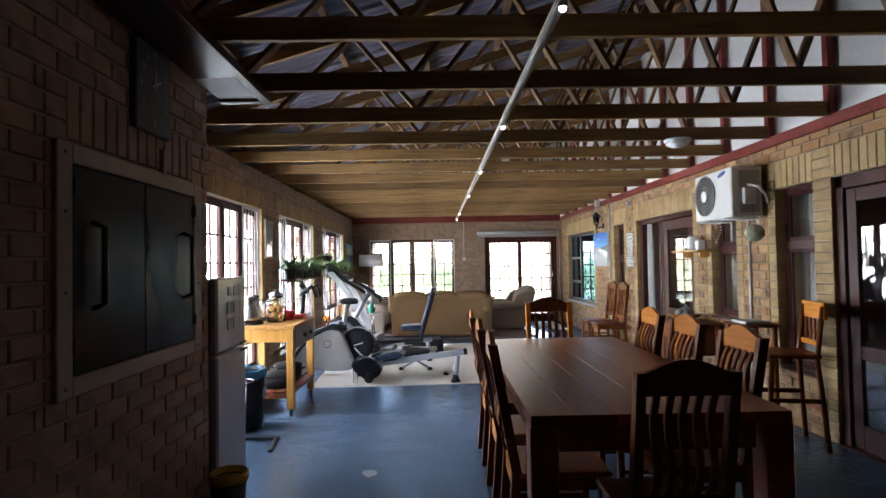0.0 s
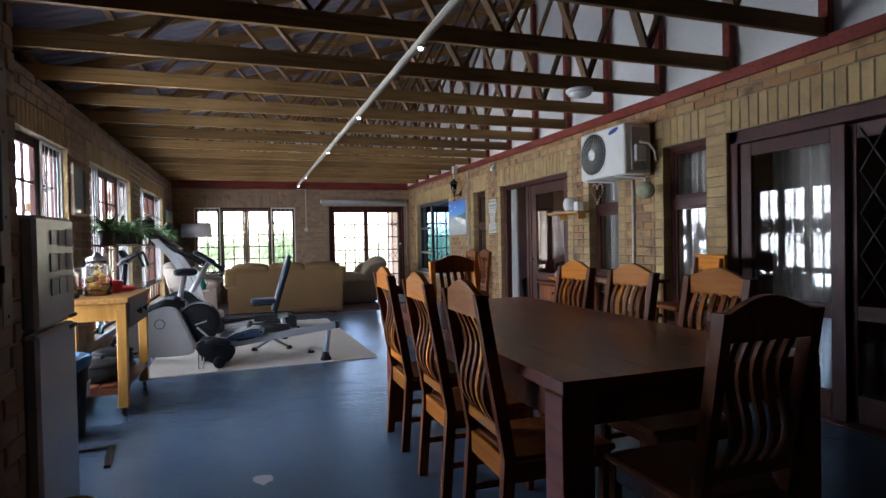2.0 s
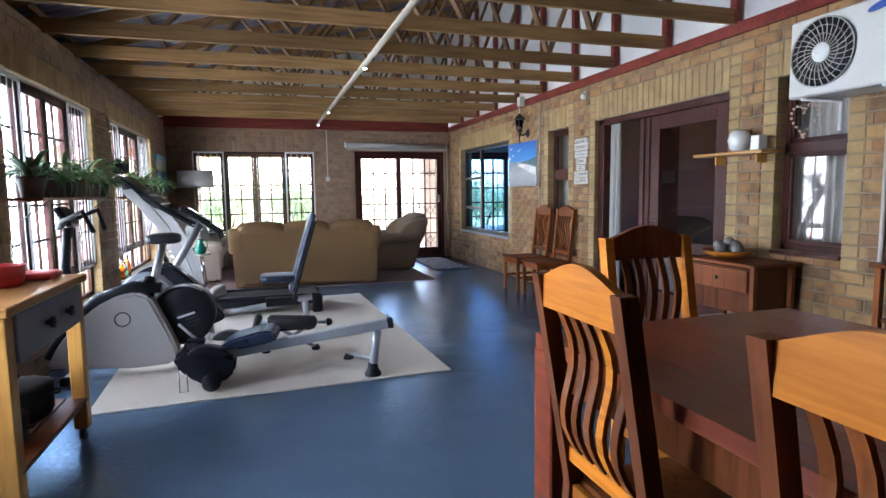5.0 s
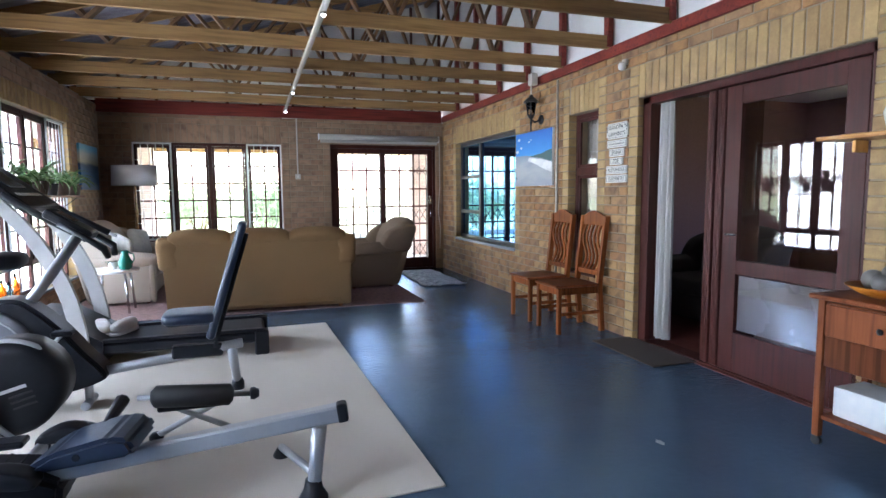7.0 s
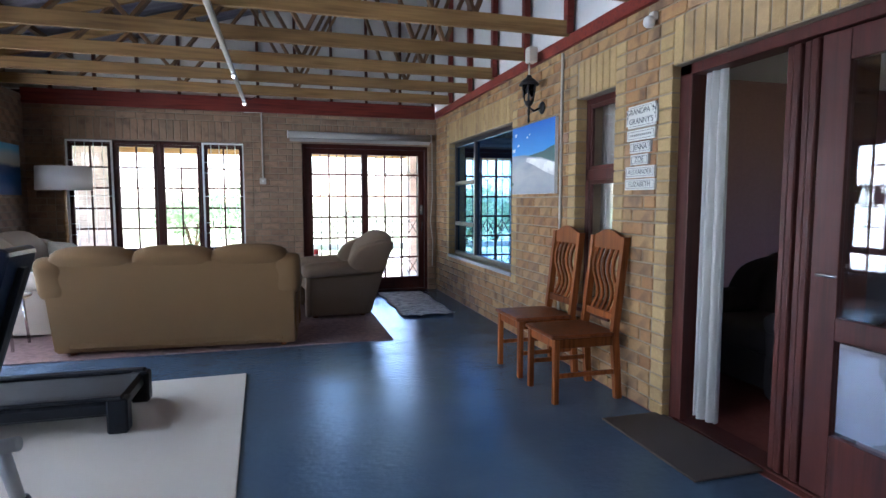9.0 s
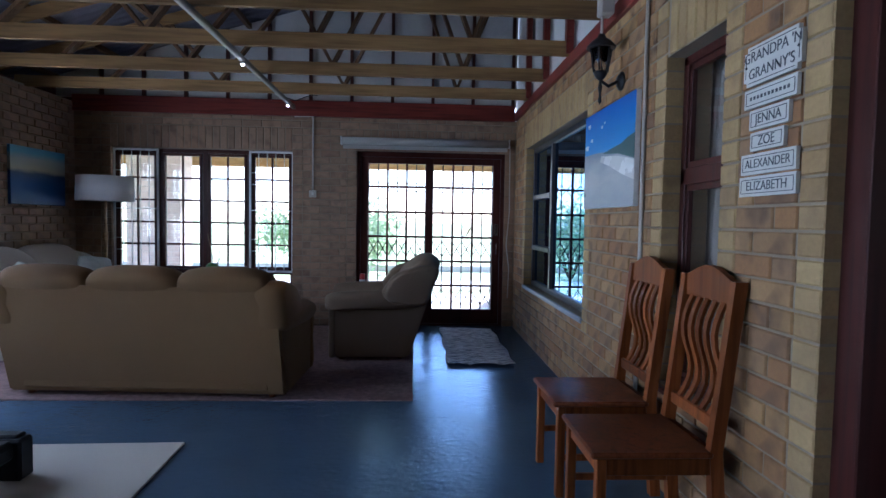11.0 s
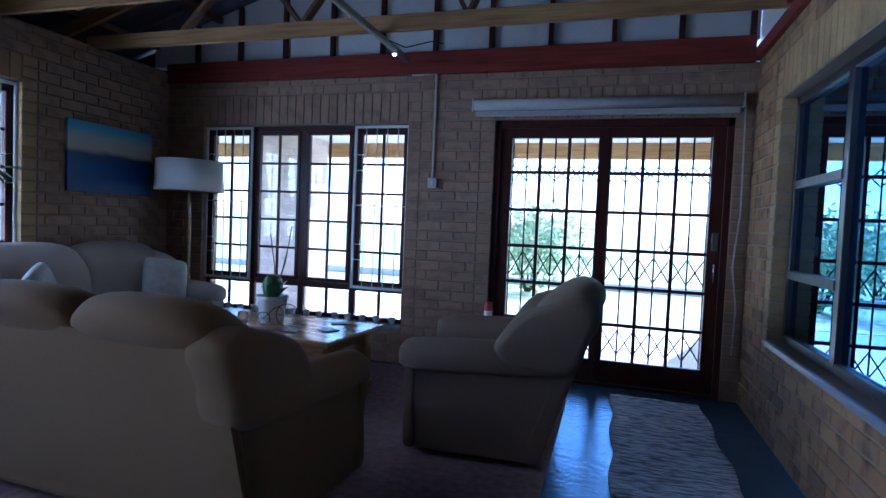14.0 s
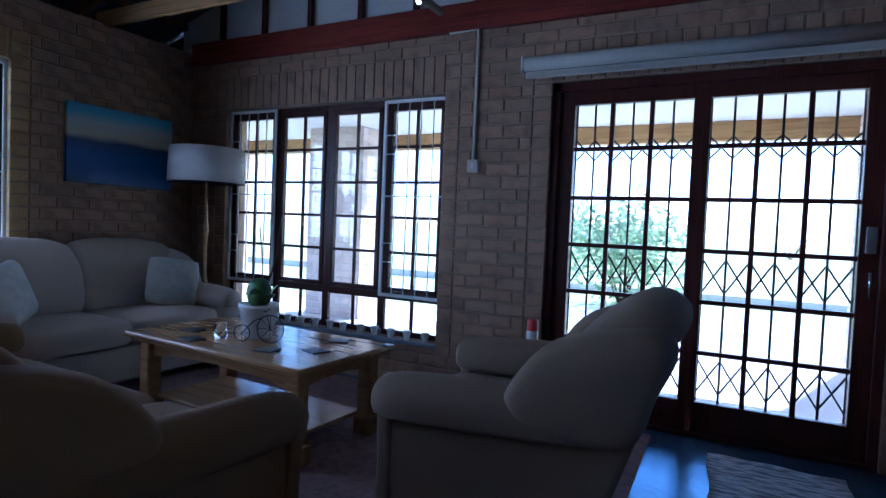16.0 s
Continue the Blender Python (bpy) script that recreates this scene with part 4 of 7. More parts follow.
def dining_chair(m, post, crest, seat_m, label, group, width=0.44, top=1.06, rake=0.17):
    """A slatted dining chair facing +y, with S-curved slats and an arched crest rail."""
    c = thing("dining_chair", label, "chair", m, group)
    w = width / 2
    lean = lambda z: -0.215 - max(0.0, z - 0.45) * rake
    for s in (-1, 1):
        x = s * (w - 0.02)
        pts = [(z, lean(z) if z > 0.45 else -0.215 - (0.45 - z) * 0.08) for z in (0.0, 0.22, 0.45, 0.65, 0.85, top - 0.05)]
        bm = BM()
        prism(bm, [(y - 0.024, z) for z, y in pts] + [(y + 0.024, z) for z, y in reversed(pts)], "X", x - 0.019, x + 0.019)
        part("back_post", bm, M[post], c)
        part("leg", box(BM(), x - 0.019, 0.19, 0.0, x + 0.019, 0.228, 0.43, 0.004), M[post], c)
        part("stretcher", box(BM(), x - 0.009, -0.215, 0.17, x + 0.009, 0.2, 0.2, 0.003), M[post], c)
        part("side_apron", box(BM(), x - 0.01, -0.2, 0.365, x + 0.01, 0.2, 0.428, 0.003), M[post], c)
    part("seat", box(BM(), -w - 0.005, -0.205, 0.43, w + 0.005, 0.25, 0.455, 0.008), M[seat_m], c)
    part("front_apron", box(BM(), -w + 0.04, 0.198, 0.365, w - 0.04, 0.218, 0.428, 0.003), M[post], c)
    part("back_apron", box(BM(), -w + 0.04, -0.232, 0.355, w - 0.04, -0.21, 0.448, 0.003), M[crest], c)
    y = lean(0.55)
    part("lower_rail", rbox(BM(), (0, y, 0.545), (width - 0.07, 0.022, 0.05), 0.004), M[crest], c)
    zt = top - 0.14
    yt = lean(zt)
    arch = [(-w + 0.038, zt)] + [(x, top - 0.055 + 0.052 * (0.5 + 0.5 * math.cos(math.pi * min(1.0, abs(x) / (w * 0.88)))) ** 0.65) for x in [(-w + 0.038) + (width - 0.076) * i / 12 for i in range(13)]] + [(w - 0.038, zt)]
    bm = BM()
    prism(bm, arch, "Y", -0.013, 0.013, Matrix.Translation((0, lean(top - 0.07) + 0.002, 0)))
    part("crest_rail", bm, M[crest], c)
    for i in range(5):
        x = (i - 2) * (width - 0.16) / 4.3
        bm = BM()
        rows = []
        for k in range(11):
            f = k / 10
            z = 0.565 + (zt + 0.01 - 0.565) * f
            d = 0.038 * math.sin(math.pi * 2 * f) * (1 - 0.4 * f)
            rows.append((lean(z) - d, z))
        prism(bm, [(y - 0.007, z) for y, z in rows] + [(y + 0.007, z) for y, z in reversed(rows)], "X", x - 0.014, x + 0.014)
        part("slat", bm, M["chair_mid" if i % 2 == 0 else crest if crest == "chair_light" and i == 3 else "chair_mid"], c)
    return c


def dining_table():
    t = thing("dining_table", "long dark hardwood dining table with square legs", "table", pose(1.08, 3.62, 0))
    L2, W2 = 1.22, 0.56
    n = 6
    for i in range(n):
        x = -W2 + 0.0 + i * 2 * W2 / n
        part("top_plank", box(BM(), x + 0.0002, -L2, 0.785, x + 2 * W2 / n - 0.0002, L2, 0.83, 0.0012), M["table_wood"], t)
    for s in (-1, 1):
        part("long_apron", box(BM(), s * (W2 - 0.06) - 0.014, -L2 + 0.13, 0.66, s * (W2 - 0.06) + 0.014, L2 - 0.13, 0.784, 0.004), M["chair_mid"], t, "red-brown slatted apron")
        part("end_apron", box(BM(), -W2 + 0.13, s * (L2 - 0.06) - 0.014, 0.66, W2 - 0.13, s * (L2 - 0.06) + 0.014, 0.784, 0.004), M["table_wood"], t)
        for r in (-1, 1):
            part("leg", box(BM(), s * (W2 + 0.004) - (0.12 if s > 0 else 0), r * (L2 + 0.004) - (0.12 if r > 0 else 0), 0.0, s * (W2 + 0.004) + (0.12 if s < 0 else 0), r * (L2 + 0.004) + (0.12 if r < 0 else 0), 0.784, 0.006), M["table_wood"], t)
    return t


dining_table()
for _m in ("chair_dark", "chair_mid", "chair_light"):
    M[_m].node_tree.nodes["Principled BSDF"].inputs["Specular IOR Level"].default_value = 0.08
G = "chairs round the dining table"
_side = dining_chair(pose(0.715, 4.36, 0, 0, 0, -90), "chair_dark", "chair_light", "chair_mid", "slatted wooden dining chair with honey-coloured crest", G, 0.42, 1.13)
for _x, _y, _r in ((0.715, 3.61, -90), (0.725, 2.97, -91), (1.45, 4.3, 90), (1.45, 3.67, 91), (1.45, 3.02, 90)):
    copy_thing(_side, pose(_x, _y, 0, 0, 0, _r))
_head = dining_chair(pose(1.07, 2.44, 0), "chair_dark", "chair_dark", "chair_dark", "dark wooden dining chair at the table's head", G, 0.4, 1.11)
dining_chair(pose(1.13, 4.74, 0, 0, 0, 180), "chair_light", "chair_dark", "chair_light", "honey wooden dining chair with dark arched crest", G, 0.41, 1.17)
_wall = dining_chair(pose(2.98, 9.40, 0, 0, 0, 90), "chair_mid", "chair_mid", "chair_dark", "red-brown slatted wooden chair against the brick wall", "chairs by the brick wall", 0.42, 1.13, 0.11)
copy_thing(_wall, pose(2.98, 9.98, 0, 0, 0, 91))


def bar_stool(m):
    s = thing("bar_stool", "tall wooden bar stool with low slatted back", "stool", m)
    for x in (-1, 1):
        for y in (-1, 1):
            top = 1.1 if y < 0 else 0.7
            part("leg", tube(BM(), [(x * 0.21, y * 0.21, 0), (x * 0.17, y * 0.16, 0.7), (x * 0.17, y * 0.16 - (0.05 if y < 0 else 0), top)], 0.021, 6), M["chair_mid"], s)
    part("seat", box(BM(), -0.2, -0.19, 0.7, 0.2, 0.2, 0.735, 0.01), M["chair_mid"], s)
    part("crest_rail", box(BM(), -0.2, -0.235, 1.0, 0.2, -0.205, 1.13, 0.006), M["chair_light"], s)
    part("lower_rail", box(BM(), -0.17, -0.2, 0.79, 0.17, -0.175, 0.83, 0.004), M["chair_light"], s)
    for i in range(4):
        part("slat", box(BM(), -0.13 + i * 0.075, -0.212, 0.83, -0.1 + i * 0.075, -0.196, 1.0, 0.003), M["chair_mid"], s)
    for z, y in ((0.3, 0.19), (0.3, -0.19)):
        part("footrest", box(BM(), -0.19, y - 0.012, z - 0.018, 0.19, y + 0.012, z + 0.018, 0.004), M["chair_mid"], s)
    for x in (-1, 1):
        part("footrest", box(BM(), x * 0.19 - 0.012, -0.19, 0.36, x * 0.19 + 0.012, 0.19, 0.396, 0.004), M["chair_mid"], s)


bar_stool(pose(2.93, 4.52, 0, 0, 0, 78))


def stand_table():
    t = thing("side_table", "tall narrow wooden stand with open shelf", "side table", pose(3.05, 5.22, 0))
    for x in (-1, 1):
        for y in (-1, 1):
            part("leg", box(BM(), x * 0.13 - 0.018, y * 0.15 - 0.018, 0, x * 0.13 + 0.018, y * 0.15 + 0.018, 0.86, 0.003), M["chair_mid"], t)
    part("top", box(BM(), -0.17, -0.19, 0.86, 0.17, 0.19, 0.885, 0.005), M["chair_mid"], t)
    part("shelf", box(BM(), -0.13, -0.15, 0.55, 0.13, 0.15, 0.57, 0.003), M["chair_mid"], t)
    part("book", box(BM(), 2.93, 5.09, 0.885, 3.15, 5.34, 0.91, 0.004), M["ivory"])


stand_table()
tagged(bpy.data.objects["book"], "pale closed book lying on the wooden stand", "book")

# ---- kitchen corner ----
M["pine"] = wood("golden_pine", (0.58, 0.30, 0.07), (0.42, 0.19, 0.04), (0.3, 0.45), "Z", 0.3, vary=False)
M["pine_top"] = wood("worn_pine_top", (0.48, 0.24, 0.07), (0.30, 0.13, 0.035), (0.3, 0.5), "Y", 0.2, vary=False)
M["red_shelf"] = wood("red_brown_slats", (0.22, 0.07, 0.03), (0.12, 0.04, 0.02), (0.4, 0.6), "Y")
M["fridge"] = plain("grey_white_enamel", (0.42, 0.41, 0.42), (0.36, 0.35, 0.36), (0.25, 0.4), scale=40, bump=0.04)
M["iron"] = plain("cast_iron", (0.010, 0.010, 0.011), (0.017, 0.017, 0.017), (0.45, 0.65), scale=60, bump=0.3)
M["iron"].node_tree.nodes["Principled BSDF"].inputs["Specular IOR Level"].default_value = 0.1
M["black_plastic"] = plain("black_plastic", (0.018, 0.019, 0.021), (0.03, 0.03, 0.033), (0.4, 0.55), scale=40, bump=0.1)
M["black_plastic"].node_tree.nodes["Principled BSDF"].inputs["Specular IOR Level"].default_value = 0.2
M["blue_plastic"] = plain("blue_plastic_bag", (0.03, 0.22, 0.38), (0.02, 0.14, 0.26), (0.3, 0.45), scale=20, bump=0.3)
M["red_plastic"] = plain("red_plastic", (0.55, 0.03, 0.03), (0.4, 0.02, 0.02), (0.3, 0.45), bump=0.03)
M["yellow_plastic"] = plain("yellow_plastic", (0.55, 0.36, 0.04), (0.42, 0.26, 0.03), (0.35, 0.5), bump=0.05)
M["steel_grey"] = plain("grey_steel_panel", (0.22, 0.23, 0.25), (0.17, 0.175, 0.19), (0.3, 0.45), metal=0.6, scale=30)
M["paper"] = plain("paper_note", (0.68, 0.66, 0.6), (0.5, 0.52, 0.55), (0.7, 0.85), scale=18, bump=0.02)
M["fruit"] = plain("yellow_fruit", (0.55, 0.36, 0.06), (0.38, 0.20, 0.04), (0.4, 0.5), scale=8, bump=0.05)


def fridge():
    f = thing("fridge", "grey-white two-door fridge with magnets", "fridge", pose(-1.2, 3.68, 0))
    part("body", box(BM(), -0.6, -0.25, 0.03, -0.06, 0.25, 1.41, 0.012), M["fridge"], f)
    for z0, z1 in ((0.06, 0.945), (0.96, 1.42)):
        d = part("door", box(BM(), -0.058, -0.25, z0, 0.0, 0.25, z1, 0.014), M["fridge"], f)
        part("handle_groove", box(BM(), -0.03, 0.15, z1 - 0.03 if z1 < 1 else z0 + 0.004, 0.004, 0.262, z1 - 0.012 if z1 < 1 else z0 + 0.02, 0.002), M["black_plastic"], d)
    rnd = random.Random(5)
    for i in range(9):
        y, z, s = -0.05 + (i % 3) * 0.11, 1.12 + (i // 3) * 0.105, rnd.uniform(0.03, 0.042)
        part("magnet", box(BM(), 0.0005, y - s, z - s * 0.9, 0.005, y + s, z + s, 0.001), M["paper" if i % 3 else "slate"], f, "small picture magnet")
    for y in (-0.2, 0.2):
        part("foot", cyl(BM(), (-0.08, y, 0), (-0.08, y, 0.04), 0.02), M["black_plastic"], f)


fridge()


def kitchen_cart():
    c = thing("kitchen_cart", "golden pine kitchen cart with slatted lower shelf", "cart", pose(-1.61, 6.1, 0))
    for x in (-1, 1):
        for y in (-1, 1):
            lg = part("leg", box(BM(), x * 0.275 - 0.035, y * 0.44 - 0.035, 0.07, x * 0.275 + 0.035, y * 0.44 + 0.035, 0.86, 0.005), M["pine"], c)
            part("castor", cyl(BM(), (x * 0.275 - 0.013, y * 0.44, 0.033), (x * 0.275 + 0.013, y * 0.44, 0.033), 0.033), M["black_plastic"], lg)
            part("castor_fork", box(BM(), x * 0.275 - 0.018, y * 0.44 - 0.015, 0.03, x * 0.275 + 0.018, y * 0.44 + 0.015, 0.072, 0.003), M["chrome"], lg)
    part("top", box(BM(), -0.32, -0.5, 0.86, 0.33, 0.5, 0.9, 0.006), M["pine_top"], c)
    part("apron", box(BM(), -0.24, -0.46, 0.73, 0.24, -0.435, 0.859, 0.004), M["pine"], c)
    part("apron", box(BM(), -0.24, 0.435, 0.73, 0.24, 0.46, 0.859, 0.004), M["pine"], c)
    pn = part("drawer_front", box(BM(), 0.285, -0.4, 0.66, 0.32, 0.4, 0.858, 0.004), M["steel_grey"], c, "grey steel drawer front")
    for y in (-0.1, 0.16):
        part("knob", lathe(BM(), [(0.012, 0), (0.014, 0.015), (0.026, 0.02), (0.026, 0.035), (0.0, 0.038)], n=12, m=pose(0.32, y, 0.76, 0, 90, 0)), M["black_plastic"], pn)
    for i in range(6):
        part("shelf_slat", box(BM(), -0.31 + i * 0.105, -0.44, 0.215, -0.215 + i * 0.105, 0.44, 0.24, 0.003), M["red_shelf"], c)
    for y in (-0.44, 0.44):
        part("shelf_rail", box(BM(), -0.275, y - 0.015, 0.17, 0.275, y + 0.015, 0.214, 0.003), M["red_shelf"], c)


kitchen_cart()


def cooking_pot(x, y, z, r, h, label):
    p = thing("cooking_pot", label, "pot", pose(x, y, z))
    part("body", lathe(BM(), [(r * 0.8, 0), (r, h * 0.25), (r * 1.02, h), (r * 0.97, h), (r * 0.94, h * 0.9)], n=22), M["iron"], p)
    ld = part("lid", lathe(BM(), [(r * 1.04, h), (r * 1.05, h + 0.012), (r * 0.8, h + 0.03), (r * 0.3, h + 0.045), (0.001, h + 0.047)], n=22), M["iron"], p)
    part("knob", lathe(BM(), [(0.012, h + 0.045), (0.022, h + 0.065), (0.001, h + 0.075)], n=12), M["iron"], ld)
    for s in (-1, 1):
        part("handle", tube(BM(), [(s * r, -0.04, h * 0.8), (s * (r + 0.035), -0.03, h * 0.82), (s * (r + 0.035), 0.03, h * 0.82), (s * r, 0.04, h * 0.8)], 0.006, 6), M["iron"], p)


cooking_pot(-1.53, 5.9, 0.24, 0.165, 0.12, "black cast-iron pot with lid on the cart shelf")
cooking_pot(-1.53, 6.28, 0.24, 0.15, 0.15, "black cast-iron pot with lid on the cart shelf")


def kettle():
    k = thing("kettle", "brushed steel electric kettle on a black base", "kettle", pose(-1.77, 5.8, 0.9) @ Matrix.Scale(1.2, 4))
    part("base", lathe(BM(), [(0.1, 0), (0.105, 0.012), (0.09, 0.022), (0.001, 0.022)]), M["black_plastic"], k)
    part("body", lathe(BM(), [(0.09, 0.023), (0.092, 0.06), (0.075, 0.19), (0.065, 0.225), (0.02, 0.24), (0.001, 0.24)], n=24), M["chrome"], k)
    part("handle", tube(BM(), [(0.0, 0.06, 0.235), (0.02, 0.12, 0.23), (0.02, 0.145, 0.16), (0.02, 0.1, 0.07)], [0.012, 0.013, 0.012, 0.009], 8), M["black_plastic"], k)
    part("spout", tube(BM(), [(0, -0.06, 0.19), (0, -0.1, 0.215)], [0.025, 0.012], 8), M["chrome"], k)


kettle()


def toaster():
    t = thing("toaster", "steel toaster on the pine cart", "toaster", pose(-1.78, 6.25, 0.9, 0, 0, 80) @ Matrix.Scale(1.15, 4))
    part("body", rbox(BM(), (0, 0, 0.1), (0.28, 0.16, 0.17), 0.035, seg=3), M["chrome"], t)
    part("base", box(BM(), -0.14, -0.08, 0, 0.14, 0.08, 0.02, 0.004), M["black_plastic"], t)
    for y in (-0.03, 0.03):
        part("slot", box(BM(), -0.1, y - 0.01, 0.182, 0.1, y + 0.01, 0.1865), M["black_plastic"], t)
    part("lever", box(BM(), 0.138, -0.015, 0.1, 0.155, 0.015, 0.12, 0.003), M["black_plastic"], t)


toaster()


def glass_jar():
    j = thing("drinks_jar", "large glass jar of fruit with a lid", "jar", pose(-1.56, 5.97, 0.9) @ Matrix.Scale(1.2, 4))
    ob = part("jar", lathe(BM(), [(0.075, 0), (0.085, 0.01), (0.085, 0.18), (0.06, 0.21), (0.06, 0.225), (0.056, 0.225), (0.056, 0.21), (0.08, 0.178), (0.08, 0.015), (0.001, 0.012)], n=22), M["glass"], j, "clear glass jar")
    ob.visible_shadow = False
    part("lid", lathe(BM(), [(0.064, 0.226), (0.064, 0.245), (0.03, 0.262), (0.014, 0.285), (0.001, 0.29)]), M["chrome"], j)
    for i in range(7):
        a = i * 2.4
        part("fruit", pad(BM(), (0.04 * math.cos(a), 0.04 * math.sin(a), 0.035 + 0.018 * i), (0.05, 0.045, 0.045), 1, 1, nu=10, nv=8), M["fruit"], j)


glass_jar()
bm = BM()
lathe(bm, [(0.075, 0), (0.085, 0.006), (0.1, 0.1), (0.104, 0.1), (0.09, 0.01), (0.001, 0.008)], n=22)
ob = tagged(part("red_bowl", bm, M["red_plastic"]), "deep red plastic bowl on the cart", "bowl")
ob.location = (-1.53, 6.22, 0.9)
bm = BM()
rbox(bm, (0, 0, 0.02), (0.24, 0.2, 0.035), 0.015, seg=2)
ob = tagged(part("red_tray", bm, M["red_plastic"]), "flat red plastic tray on the cart", "tray")
ob.location = (-1.49, 6.45, 0.9)


def rubbish_bin():
    b = thing("rubbish_bin", "black plastic bin with a blue bag liner", "bin", pose(-1.66, 5.25, 0) @ Matrix.Scale(1.15, 4))
    part("body", lathe(BM(), [(0.13, 0), (0.14, 0.01), (0.165, 0.46), (0.172, 0.47), (0.165, 0.475), (0.15, 0.44), (0.125, 0.02), (0.001, 0.015)], n=24), M["black_plastic"], b)
    bm = BM()
    n = 28
    rings = []
    for r, z, wv in ((0.15, 0.42, 0), (0.166, 0.478, 0.004), (0.176, 0.472, 0.006), (0.174, 0.41, 0.01)):
        rings.append(ring(bm, [((r + 0.004 * math.sin(k * 2.3)) * math.cos(2 * math.pi * k / n), (r + 0.004 * math.sin(k * 2.3)) * math.sin(2 * math.pi * k / n), z + wv * math.sin(k * 1.7)) for k in range(n)]))
    for p, q in zip(rings, rings[1:]):
        bridge(bm, p, q)
    part("liner", bm, M["blue_plastic"], b, "blue plastic bin liner")
    part("sticker", rbox(BM(), (0.158, -0.04, 0.3), (0.004, 0.07, 0.09), 0.001, pose(0, 0, 0, 0, 3, 0)), M["paper"], b)


rubbish_bin()


def steel_stand():
    s = thing("black_stand", "black steel floor stand with a wire ring", "stand", pose(-1.45, 4.87, 0))
    bm = BM()
    box(bm, -0.2, 0.02, 0.0, 0.2, 0.06, 0.02, 0.003)
    part("foot_bar", bm, M["black_metal"], s)
    part("foot_bar", rbox(BM(), (0.16, -0.16, 0.01), (0.035, 0.36, 0.02), 0.003, pose(0.02, 0, 0, 0, 0, 8)), M["black_metal"], s)
    for x in (-0.15, -0.1):
        part("upright", tube(BM(), [(x, 0.04, 0.02), (x + 0.03, 0.03, 0.5)], 0.008, 6), M["chrome"], s)
    part("wire_ring", tube(BM(), [(-0.1 + 0.09 * math.cos(a), 0.03 + 0.09 * math.sin(a), 0.5) for a in [k * 0.3927 for k in range(16)]], 0.006, 6, True), M["chrome"], s)


steel_stand()


def bucket():
    b = thing("bucket", "black bucket with a yellow rim beside the fridge", "bucket", pose(-1.09, 3.3, 0))
    part("body", lathe(BM(), [(0.08, 0), (0.085, 0.005), (0.1, 0.27), (0.094, 0.27), (0.078, 0.01), (0.001, 0.01)], n=20), M["black_plastic"], b)
    part("rim", lathe(BM(), [(0.101, 0.25), (0.109, 0.255), (0.112, 0.3), (0.098, 0.31), (0.094, 0.262)], n=20), M["yellow_plastic"], b, "yellow plastic rim")


bucket()

# ---- gym corner ----
M["cream_rug"] = plain("cream_carpet", (0.60, 0.55, 0.47), (0.52, 0.47, 0.40), (0.9, 1.0), scale=220, big=1.0, bump=0.6, dist=0.004)
M["gym_silver"] = plain("silver_painted_steel", (0.42, 0.43, 0.44), (0.36, 0.37, 0.385), (0.28, 0.4), metal=0.5, scale=30, bump=0.03)
M["gym_grey"] = plain("grey_shroud_plastic", (0.36, 0.35, 0.34), (0.30, 0.29, 0.285), (0.4, 0.55), scale=25, bump=0.05)
M["gym_black"] = plain("black_gym_plastic", (0.008, 0.009, 0.012), (0.015, 0.016, 0.02), (0.3, 0.45), scale=30, bump=0.05)
M["gym_black"].node_tree.nodes["Principled BSDF"].inputs["Specular IOR Level"].default_value = 0.22
M["vinyl"] = plain("dark_blue_vinyl", (0.015, 0.025, 0.05), (0.01, 0.018, 0.036), (0.25, 0.4), scale=50, bump=0.12)
M["rubber_belt"] = plain("treadmill_belt", (0.01, 0.01, 0.012), (0.018, 0.018, 0.02), (0.5, 0.65), scale=120, bump=0.3)
M["shoe_white"] = plain("white_shoe_cloth", (0.66, 0.62, 0.58), (0.5, 0.47, 0.45), (0.6, 0.8), scale=40, bump=0.2)
M["screen"] = plain("dark_display", (0.02, 0.03, 0.04), (0.04, 0.055, 0.07), (0.08, 0.15), scale=4, bump=0)
bm = BM()
rbox(bm, (-0.31, 8.67, 0.006), (2.34, 3.44, 0.012), 0.004, Matrix.Translation((0, 8.67, 0)) @ pose(0, 0, 0, 0, 0, 2.0) @ Matrix.Translation((0, -8.67, 0)))
tagged(part("carpet", bm, M["cream_rug"]), "cream carpet under the gym machines", "carpet")


